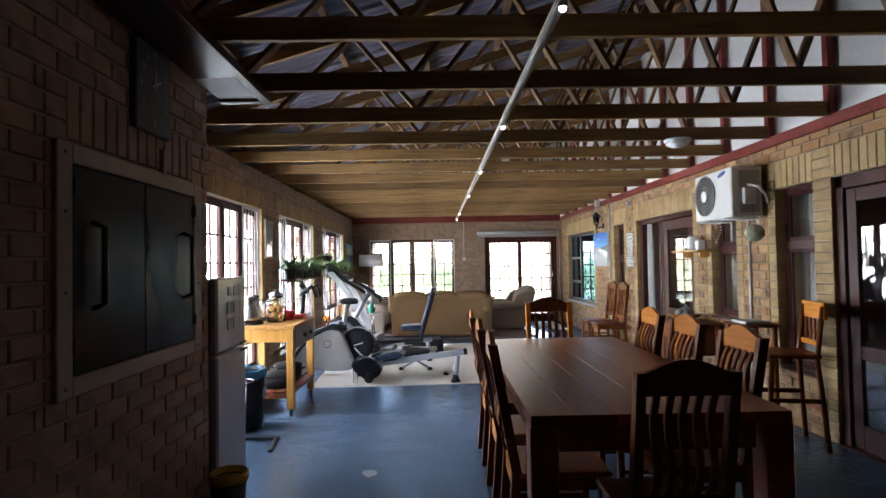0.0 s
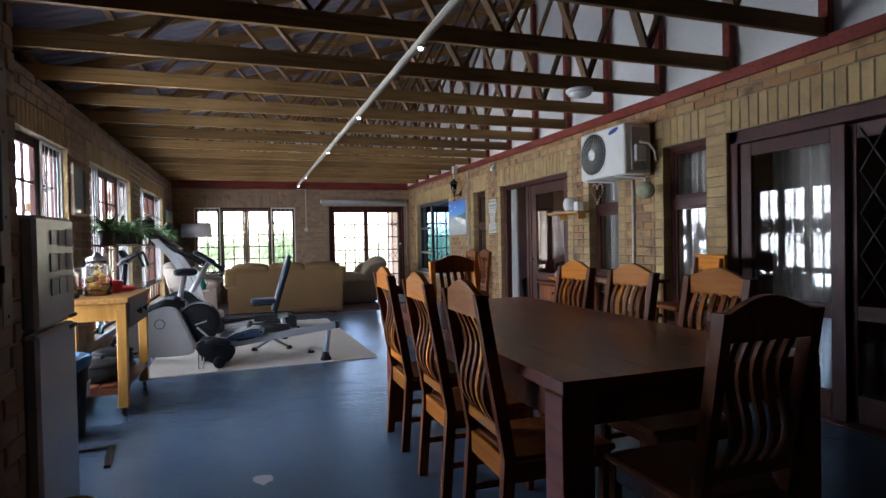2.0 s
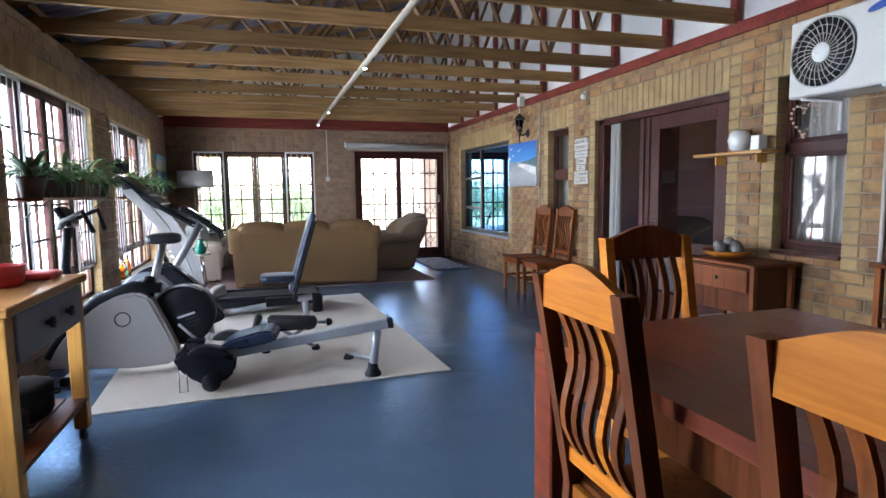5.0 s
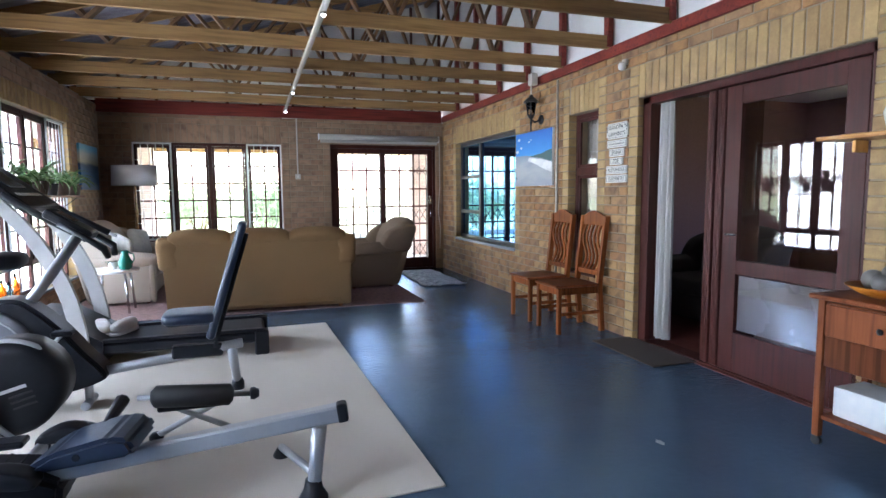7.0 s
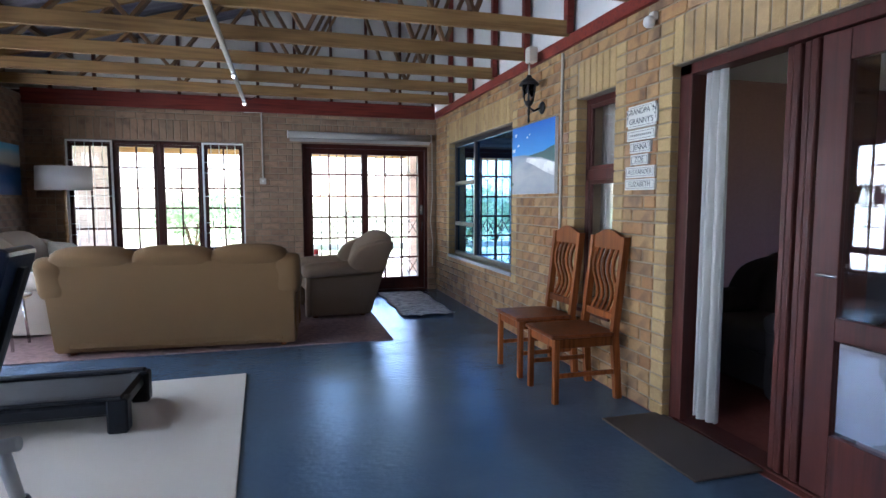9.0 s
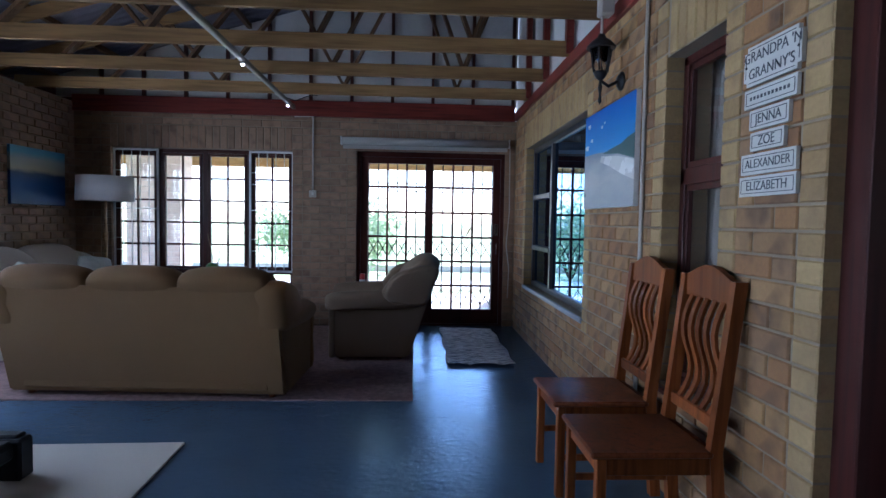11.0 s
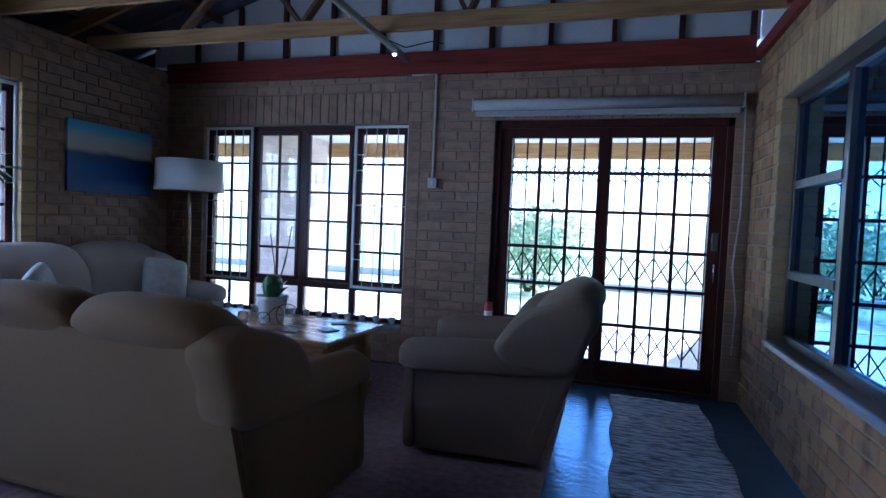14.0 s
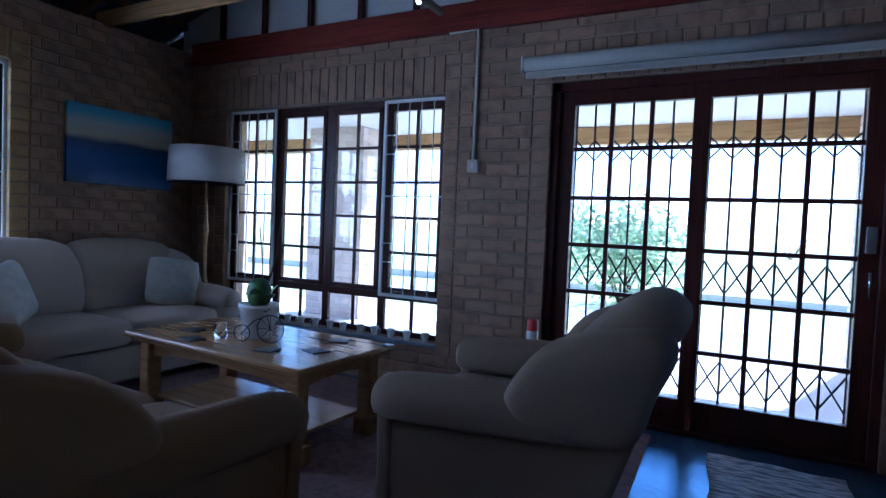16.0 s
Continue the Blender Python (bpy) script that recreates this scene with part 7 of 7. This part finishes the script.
def name_board(z0, z1, y0, y1, words, size, notch=False):
    b = thing("name_board", "small whitewashed wooden board with hand lettering", "sign", pose(XE - 0.008, (y0 + y1) / 2, (z0 + z1) / 2), "boards hung in a column")
    w, h = (y1 - y0) / 2, (z1 - z0) / 2
    k = 0.018 if notch else 0.0
    pts = [(-w + k, -h), (w - k, -h), (w - k, -h + k), (w, -h + k), (w, h - k), (w - k, h - k), (w - k, h), (-w + k, h), (-w + k, h - k), (-w, h - k), (-w, -h + k), (-w + k, -h + k)] if notch else [(-w, -h), (w, -h), (w, h), (-w, h)]
    part("board", prism(BM(), pts, "X", -0.014, 0.0), M["sign_white"], b)
    bm = BM()
    e = 0.012 + k
    for u0, v0, u1, v1 in ((-w + e, -h + 0.01, w - e, -h + 0.0125), (-w + e, h - 0.0125, w - e, h - 0.01), (-w + 0.01, -h + e, -w + 0.0125, h - e), (w - 0.0125, -h + e, w - 0.01, h - e)):
        box(bm, -0.0152, u0, v0, -0.014, u1, v1)
    part("border_line", bm, M["ink"], b)
    if isinstance(words, int):
        for i in range(words):
            part("writing_bar", box(BM(), -0.0155, w - 0.03 - (i + 1) * (2 * w - 0.06) / words + 0.005, -0.006, -0.014, w - 0.03 - i * (2 * w - 0.06) / words - 0.005, 0.006), M["ink"], b)
    else:
        for i, t in enumerate(words):
            lettering(t, size, b, pose(-0.0148, 0, ((len(words) - 1) / 2 - i) * size * 1.15, 90, 0, -90), M["ink"])
    if notch:
        for u in (-1, 1):
            part("nail", cyl(BM(), (-0.014, u * (w - 0.014), 0), (-0.017, u * (w - 0.014), 0), 0.005, n=8), M["black_metal"], b)


name_board(1.785, 1.925, 8.95, 9.26, ["GRANDPA 'N", "GRANNY'S"], 0.052, True)
name_board(1.705, 1.772, 8.965, 9.25, 11, 0.03)
name_board(1.625, 1.695, 9.0, 9.215, ["JENNA"], 0.048)
name_board(1.55, 1.615, 9.02, 9.205, ["ZOE"], 0.048)
name_board(1.468, 1.54, 8.955, 9.255, ["ALEXANDER"], 0.044)
name_board(1.39, 1.46, 8.95, 9.26, ["ELIZABETH"], 0.046)


def lantern():
    l = thing("wall_lantern", "black metal wall lantern with clear panes", "lantern", pose(XE, 10.55, 2.15))
    part("back_plate", lathe(BM(), [(0.055, 0), (0.055, 0.012), (0.03, 0.03), (0.001, 0.032)], n=16, m=pose(-0.008, 0, -0.02, 0, -90, 0)), M["black_metal"], l)
    part("arm", tube(BM(), [(-0.03, 0, -0.02), (-0.09, 0, -0.05), (-0.14, 0, -0.02), (-0.14, 0, 0.02)], 0.01, 8), M["black_metal"], l)
    for k in range(6):
        a = k * math.pi / 3
        part("rib", tube(BM(), [(-0.14 + 0.042 * math.cos(a), 0.042 * math.sin(a), 0.03), (-0.14 + 0.065 * math.cos(a), 0.065 * math.sin(a), 0.17)], 0.005, 5), M["black_metal"], l)
    ob = part("pane", lathe(BM(), [(0.038, 0.03), (0.061, 0.17), (0.058, 0.17), (0.035, 0.03)], (-0.14, 0, 0), 6), M["glass"], l, "clear lantern glass")
    ob.visible_shadow = False
    part("cap", lathe(BM(), [(0.085, 0.165), (0.088, 0.175), (0.05, 0.215), (0.03, 0.225), (0.018, 0.25), (0.001, 0.255)], (-0.14, 0, 0), 12), M["black_metal"], l)
    part("base_cup", lathe(BM(), [(0.01, -0.02), (0.03, 0.0), (0.045, 0.03), (0.001, 0.032)], (-0.14, 0, 0), 12), M["black_metal"], l)
    part("finial", lathe(BM(), [(0.001, -0.16), (0.012, -0.14), (0.006, -0.1), (0.014, -0.06), (0.006, -0.02), (0.001, -0.01)], (-0.14, 0, 0), 10), M["black_metal"], l)
    part("stem", cyl(BM(), (-0.14, 0, 0.25), (-0.14, 0, 0.36), 0.008), M["pvc"], l)
    part("junction_box", rbox(BM(), (-0.12, 0, 0.42), (0.08, 0.09, 0.13), 0.008), M["pvc"], l, "white junction box")


lantern()


M["blind"] = plain("off_white_blind_cloth", (0.40, 0.37, 0.33), (0.32, 0.30, 0.27), (0.8, 0.9), scale=70, bump=0.2)


def blind():
    b = thing("roller_blind", "rolled-up off-white blind above the patio door", "blind", pose(2.19, YN - 0.01, 2.21))
    part("roll", tube(BM(), [(-1.0, -0.05, 0.02), (1.0, -0.05, 0.02)], 0.045, 16), M["blind"], b)
    part("hem", rbox(BM(), (0, -0.055, -0.05), (1.98, 0.02, 0.05), 0.008), M["blind"], b)
    for s in (-1, 1):
        part("bracket", rbox(BM(), (s * 1.01, -0.04, 0.02), (0.012, 0.08, 0.1), 0.003), M["white_metal"], b)
    part("cord", tube(BM(), [(1.02, -0.06, 0.0), (1.03, -0.05, -0.8), (1.0, -0.045, -1.2), (1.04, -0.04, -1.5), (1.03, -0.04, -1.85)], 0.006, 5), M["pvc"], b, "white pull cord")


blind()


def conduit(name, pts, r, label, box_at=None):
    c = thing(name, label, "conduit")
    part("pipe", tube(BM(), pts, r, 8), M["pvc"], c)
    if box_at:
        part("switch_plate", rbox(BM(), box_at, (0.085, 0.03, 0.085), 0.006), M["pvc"], c)
        part("rocker", rbox(BM(), (box_at[0], box_at[1] - 0.016, box_at[2]), (0.025, 0.008, 0.035), 0.003), M["ceramic"], c)
    return c


conduit("conduit", [(0.62, YN - 0.02, 2.51), (0.84, YN - 0.02, 2.51), (0.84, YN - 0.02, 1.63)], 0.011, "white conduit down to a wall switch", (0.84, YN - 0.022, 1.59))
conduit("conduit", [(XE - 0.02, 10.17, 2.5), (XE - 0.02, 10.17, 1.0), (XE - 0.02, 10.17, 0.02)], 0.012, "pale conduit running down the brick wall")
conduit("conduit", [(XE - 0.02, 5.62, 1.86), (XE - 0.02, 5.62, 0.05)], 0.014, "pale pipe below the air conditioner")


def sensor(y, z):
    s = thing("motion_sensor", "small white ceiling-corner sensor", "sensor", pose(XE - 0.008, y, z))
    part("mount", rbox(BM(), (-0.02, 0, 0.03), (0.04, 0.05, 0.05), 0.006), M["pvc"], s)
    part("head", pad(BM(), (-0.05, 0, -0.005), (0.07, 0.06, 0.07), 0.8, 0.8), M["ceramic"], s)


sensor(9.0, 2.4)


def light_bar():
    """The long cable trunking under the tie beams, with small lamps along it."""
    b = thing("light_trunking", "aged grey cable trunking with small lamps", "light bar")
    a, e = Vector((0.68, -2.0, 2.575)), Vector((0.65, 13.9, 2.575))
    part("trunking", tube(BM(), [a, e], 0.026, 4), M["trunk"], b)
    for y in (2.3, 4.35, 6.5, 8.8, 11.96, 13.6):
        x = a.x + (e.x - a.x) * (y - a.y) / (e.y - a.y)
        lp = part("lamp_holder", lathe(BM(), [(0.02, -0.012), (0.022, 0.0), (0.022, 0.02), (0.001, 0.02)], (x, y, 2.55), 12), M["trunk"], b)
        part("lamp", lathe(BM(), [(0.001, -0.02), (0.012, -0.017), (0.015, -0.008), (0.015, 0.0), (0.001, 0.0)], (x, y, 2.542), 12), M["led"], lp, "small lit white lamp")
    part("loose_cable", tube(BM(), [(0.65, 13.4, 2.59), (0.72, 13.65, 2.6), (0.85, 13.9, 2.72), (0.9, 14.05, 2.75)], 0.005, 5), M["black_plastic"], b, "loose black cable")


light_bar()


def bulkhead(x, y):
    b = thing("ceiling_light", "round white bulkhead light on a beam", "ceiling light", pose(x, y, 2.605))
    part("base", lathe(BM(), [(0.12, 0.0), (0.12, -0.02), (0.11, -0.025), (0.001, -0.025)], n=24), M["white_metal"], b)
    part("diffuser", lathe(BM(), [(0.108, -0.024), (0.1, -0.05), (0.06, -0.07), (0.001, -0.076)], n=24), M["ceramic"], b)


bulkhead(2.4, 5.2)


def air_conditioner():
    a = thing("air_conditioner", "white outdoor air-conditioner unit on wall brackets", "air conditioner", pose(2.94, 5.66, 1.88))
    part("case", rbox(BM(), (0.15, 0, 0.24), (0.3, 0.74, 0.48), 0.012), M["fridge_white"], a)
    m = pose(-0.002, 0.14, 0.25, 0, -90, 0)
    # Flat black disc on the closed case gives the fan opening its shade.
    part("fan_recess", lathe(BM(), [(0.205, 0.0), (0.205, 0.003), (0.001, 0.003)], n=36, m=m), M["black_metal"], a, "dark round fan opening")
    g = part("fan_guard", tube(BM(), [m @ Vector((0.205 * math.cos(k * 0.1963), 0.205 * math.sin(k * 0.1963), 0.012)) for k in range(32)], 0.005, 5, True), M["gym_grey"], a, "round spoked fan guard")
    for k in range(28):
        t = k * 2 * math.pi / 28
        part("spoke", tube(BM(), [m @ Vector((r * math.cos(t + 2.2 * (r - 0.05)), r * math.sin(t + 2.2 * (r - 0.05)), 0.014)) for r in (0.055, 0.1, 0.15, 0.203)], 0.0028, 4), M["pvc"], g)
    for r in (0.11, 0.16):
        part("ring", tube(BM(), [m @ Vector((r * math.cos(k * 0.2618), r * math.sin(k * 0.2618), 0.016)) for k in range(24)], 0.0025, 4, True), M["gym_grey"], g)
    part("hub", lathe(BM(), [(0.06, 0.012), (0.056, 0.02), (0.001, 0.022)], n=20, m=m), M["ceramic"], g)
    part("maker_badge", pad(BM(), (-0.003, -0.2, 0.43), (0.006, 0.16, 0.045), 1, 1, Matrix.Translation((0, -0.2, 0.43)) @ pose(0, 0, 0, -12) @ Matrix.Translation((0, 0.2, -0.43))), M["badge_blue"], a, "plain blue oval badge")
    part("side_panel", rbox(BM(), (0.17, -0.373, 0.24), (0.2, 0.012, 0.4), 0.004), M["gym_grey"], a)
    part("valve_cover", rbox(BM(), (0.16, -0.39, 0.2), (0.12, 0.04, 0.16), 0.01), M["fridge_white"], a)
    part("hose", tube(BM(), [(0.14, -0.4, 0.3), (0.2, -0.46, 0.28), (0.28, -0.45, 0.2), (0.32, -0.42, 0.12)], 0.012, 8), M["pvc"], a, "pale insulated hose")
    for y in (-0.25, 0.25):
        part("bracket", tube(BM(), [(-0.02, y, -0.012), (0.32, y, -0.012), (0.32, y, -0.2)], 0.012, 6), M["white_metal"], a)


M["fridge_white"] = plain("cream_enamel", (0.62, 0.60, 0.55), (0.55, 0.53, 0.48), (0.35, 0.5), scale=30, bump=0.04)
M["badge_blue"] = plain("blue_badge", (0.02, 0.06, 0.30), None, (0.3, 0.4), bump=0)
air_conditioner()

M["bead"] = plain("wooden_bead", (0.40, 0.20, 0.13), (0.55, 0.42, 0.33), (0.4, 0.55), scale=60)
M["moss"] = plain("pale_moss_ball", (0.40, 0.40, 0.27), (0.28, 0.28, 0.18), (0.85, 0.95), scale=45, bump=1.0, dist=0.01)
M["stone_ball"] = plain("grey_stone_ball", (0.22, 0.2, 0.18), (0.10, 0.09, 0.085), (0.45, 0.6), scale=14)
h = thing("heart_wreath", "heart of wooden beads on the brick wall", "wreath", pose(3.2, 6.12, 1.78))
for k in range(26):
    t = 2 * math.pi * k / 26
    y, z = 0.055 * 1.15 * math.sin(t) ** 3 * 1.3, 0.0075 * (13 * math.cos(t) - 5 * math.cos(2 * t) - 2 * math.cos(3 * t) - math.cos(4 * t))
    part("bead", pad(BM(), (0, y * 1.25, z), (0.02, 0.02, 0.02), 1, 1, nu=8, nv=6), M["bead"], h)
part("string", tube(BM(), [(0, 0, 0.06), (0.03, 0, 0.12), (0.062, 0, 0.2)], 0.002, 4), M["black_plastic"], h)
o = thing("hanging_ball", "pale woven ball hanging from a string", "ornament", pose(3.1, 5.2, 1.72))
part("ball", pad(BM(), (0, 0, 0), (0.17, 0.17, 0.16), 1, 1, nu=20, nv=14), M["moss"], o)
part("string", tube(BM(), [(0, 0, 0.07), (0.02, 0.04, 0.25), (0.0, 0.075, 0.32)], 0.002, 4), M["black_plastic"], o)


def wall_shelf():
    s = thing("wall_shelf", "narrow pine shelf on the brick wall", "shelf", pose(XE - 0.01, 6.7, 1.58))
    part("board", rbox(BM(), (-0.1, 0, 0), (0.2, 0.68, 0.025), 0.004), M["pine_top"], s)
    for y in (-0.2, 0.2):
        part("bracket", rbox(BM(), (-0.05, y, -0.045), (0.1, 0.02, 0.065), 0.004), M["pine"], s)


wall_shelf()
v = tagged(part("white_vase", lathe(BM(), [(0.045, 0), (0.07, 0.03), (0.085, 0.09), (0.07, 0.14), (0.05, 0.16), (0.045, 0.16), (0.06, 0.1), (0.001, 0.02)], n=22), M["ceramic"]), "rounded white vase on the pine shelf", "vase")
v.location = (XE - 0.11, 6.66, 1.5935)
v = tagged(part("white_box", rbox(BM(), (0, 0, 0.055), (0.08, 0.08, 0.11), 0.006), M["ceramic"]), "small white square box on the pine shelf", "box")
v.location = (XE - 0.11, 6.48, 1.5935)


def trolley():
    t = thing("drawer_trolley", "dark wooden trolley with drawer on castors", "trolley", pose(3.03, 6.46, 0))
    for x in (-0.17, 0.17):
        for y in (-0.3, 0.3):
            part("leg", box(BM(), x - 0.018, y - 0.018, 0.05, x + 0.018, y + 0.018, 0.76, 0.003), M["chair_dark"], t)
            part("castor", cyl(BM(), (x - 0.01, y, 0.025), (x + 0.01, y, 0.025), 0.025), M["black_plastic"], t)
    part("top", box(BM(), -0.22, -0.35, 0.76, 0.22, 0.35, 0.785, 0.006), M["chair_dark"], t)
    bd = part("drawer_box", box(BM(), -0.18, -0.28, 0.42, 0.18, 0.28, 0.75, 0.004), M["chair_dark"], t)
    fr = part("drawer_front", box(BM(), -0.2, -0.27, 0.58, -0.182, 0.27, 0.74, 0.004), M["chair_dark"], bd)
    part("knob", lathe(BM(), [(0.008, 0), (0.016, 0.012), (0.001, 0.02)], n=10, m=pose(-0.2, 0, 0.66, 0, -90, 0)), M["black_metal"], fr)
    part("end_panel", box(BM(), -0.15, 0.282, 0.42, 0.15, 0.298, 0.75, 0.003), M["chair_mid"], t)
    part("shelf", box(BM(), -0.17, -0.3, 0.14, 0.17, 0.3, 0.16, 0.003), M["chair_dark"], t)


trolley()
bx = tagged(part("carton", rbox(BM(), (3.03, 6.6, 0.235), (0.22, 0.26, 0.15), 0.004), M["paper"]), "pale cardboard box on the trolley shelf", "box")
bw = tagged(part("wooden_bowl", lathe(BM(), [(0.07, 0), (0.13, 0.02), (0.19, 0.06), (0.185, 0.062), (0.12, 0.03), (0.001, 0.02)], n=24), M["chair_light"]), "shallow wooden bowl on the trolley", "bowl")
bw.location = (3.02, 6.55, 0.785)
for i, (x, y, r) in enumerate(((3.02, 6.64, 0.05), (2.95, 6.55, 0.045), (3.07, 6.54, 0.052), (3.0, 6.45, 0.046), (3.04, 6.57, 0.04))):
    b = tagged(part("stone_ball", pad(BM(), (0, 0, 0), (2 * r, 2 * r, 2 * r), 1, 1, nu=18, nv=12), M["stone_ball"]), "polished grey stone ball in the wooden bowl", "ball", "stone balls")
    b.location = (x, y, 0.815 + r + (0.05 if i == 4 else 0))

# ---- west wall: framed panel, plant shelves and plants ----
mir = thing("glazed_picture", "pale-framed teal picture under glass on the brick wall", "picture", pose(XW + 0.01, 6.99, 1.82))
bm = BM()
for y0, y1, z0, z1 in ((-0.21, -0.18, -0.24, 0.24), (0.18, 0.21, -0.24, 0.24), (-0.18, 0.18, 0.21, 0.24), (-0.18, 0.18, -0.24, -0.21)):
    box(bm, 0.0, y0, z0, 0.035, y1, z1, 0.004)
part("frame", bm, M["pale_board"], mir)
# One flat glossy teal fills the frame; no image is drawn.
M["teal_print"] = plain("pale_teal_print", (0.42, 0.52, 0.50), (0.30, 0.42, 0.42), (0.06, 0.1), scale=3, bump=0)
part("glazed_print", box(BM(), 0.006, -0.181, -0.211, 0.012, 0.181, 0.211), M["teal_print"], mir)

_k = 0
for y0, y1 in ((7.45, 9.3), (10.3, 12.35)):
    s = thing("plant_shelf", "dark narrow shelf across the window for plants", "shelf", pose(XW + 0.015, (y0 + y1) / 2, 1.3))
    part("board", rbox(BM(), (0.11, 0, 0), (0.2, y1 - y0, 0.022), 0.004), M["chair_dark"], s)
    for y in (-0.4, 0.4):
        part("bracket", tube(BM(), [(0.02, y * (y1 - y0), -0.015), (0.18, y * (y1 - y0), -0.015), (0.02, y * (y1 - y0), -0.14)], 0.006, 5), M["black_metal"], s)
    n = 8 if y0 < 9 else 6
    for i in range(n):
        _k += 1
        y = y0 + 0.12 + (y1 - y0 - 0.24) * i / (n - 1)
        pale = _k % 3 == 0
        potted_plant(pose(XW + 0.13, y, 1.311), 0.07 + 0.012 * (_k % 3), 0.12 + 0.02 * (_k % 2), 30 if pale else 24, 0.40 if pale else 0.31, 0.012 if pale else 0.027, 40 + _k,
                     "trailing spider plant on the window shelf" if pale else "leafy green pot plant on the window shelf", "terracotta" if _k % 4 else "black_plastic", "plant_pale" if pale else "plant_leaf", 1.35, 2.6 if pale else 2.0)
hp = thing("hanging_plant", "small plant hanging in the west window", "plant", pose(XW + 0.16, 9.95, 1.55))
part("pot", lathe(BM(), [(0.05, 0), (0.075, 0.02), (0.085, 0.11), (0.078, 0.11), (0.001, 0.09)], n=16), M["black_plastic"], hp)
for k in range(3):
    a = k * 2.094
    part("wire", tube(BM(), [(0.08 * math.cos(a), 0.08 * math.sin(a), 0.1), (-0.1, 0, 0.62)], 0.002, 4), M["black_metal"], hp)
part("hook", tube(BM(), [(-0.158, 0, 0.62), (-0.1, 0, 0.63)], 0.005, 5), M["black_metal"], hp)
for i in range(16):
    bm = BM()
    strap_leaf(bm, (0, 0, 0.1), i * 2.4, 0.24, 0.8 + 0.2 * (i % 3), 2.0, 0.014)
    part("leaf", bm, M["plant_leaf"], hp)

M["amber"] = glass("amber_glass", (0.95, 0.42, 0.05))
M["aqua"] = glass("aqua_glass", (0.55, 0.8, 0.9))
for i, (y, mm, hh) in enumerate(((10.6, "amber", 0.24), (10.75, "aqua", 0.2), (10.9, "amber", 0.26), (7.9, "aqua", 0.22))):
    b = tagged(part("bottle", lathe(BM(), [(0.03, 0), (0.034, 0.006), (0.034, hh * 0.6), (0.013, hh * 0.8), (0.013, hh), (0.009, hh), (0.009, hh * 0.8), (0.03, hh * 0.58), (0.03, 0.01), (0.001, 0.008)], n=16), M[mm]), "coloured glass bottle on the window sill", "bottle", "bottles on the sill")
    b.location = (XW - 0.03, y, 0.33)

# ---- brickwork, last ----
def face_wall(wall, parent, u0, u1, z1, openings, material, quoin_material, stretch=None, shift=0.0):
    put = to_world(wall)
    rows, ends = brick_plan(u0, u1, z1, openings, quoin_material is not None, shift)
    near, rest = [], []
    for b in rows:
        full = abs(b[1] - b[0] - (LONG - JOINT)) < 0.004 and b[3] - b[2] > 0.06
        (near if stretch and full and stretch[0] < (b[0] + b[1]) / 2 < stretch[1] and len(near) < 290 else rest).append(b)
    lay("brickwork", put, rest, M[material], parent, "weathered face bricks")
    if ends:
        lay("sand_brickwork", put, ends, M[quoin_material], parent, "paler sand-coloured bricks round the openings")
    if near:
        v, f = brick_shell(-(LONG - JOINT) / 2, (LONG - JOINT) / 2, -0.0375, 0.0375, -0.006)
        o = Vector(put(0, 0, 0))
        me = bpy.data.meshes.new("brick")
        me.from_pydata([Vector(put(*p)) - o for p in v], [], f)
        me.materials.append(M[material])
        for b in near:
            ob = new("brick", me)
            ob.location = put((b[0] + b[1]) / 2, b[5] - 0.008, b[2] + 0.0375)
            ob.parent = parent


face_wall("east", wall_east, YS, YN, TOP, EAST, "brick", "quoin", (8.85, 11.3))
face_wall("west", wall_west, YS, YN, 2.6, WEST, "brick_dim", "quoin", (12.35, 14.2), 0.05)
face_wall("north", wall_north, XW, XE, TOP - 0.01, NORTH, "brick_dim", "brick_dim", (0.55, 1.4), 0.1)
face_wall("south", wall_south, XW, XE, 2.6, [], "brick_dim", None)
face_wall("braai", wall_braai, 0.2, 3.4, 3.1, [(2.1, 3.18, 0.98, 1.97)], "brick_dim", "brick_dim", (1.2, 3.5))
face_wall("braai_end", wall_braai, XW, -1.25, 2.9, [], "brick_dim", None)
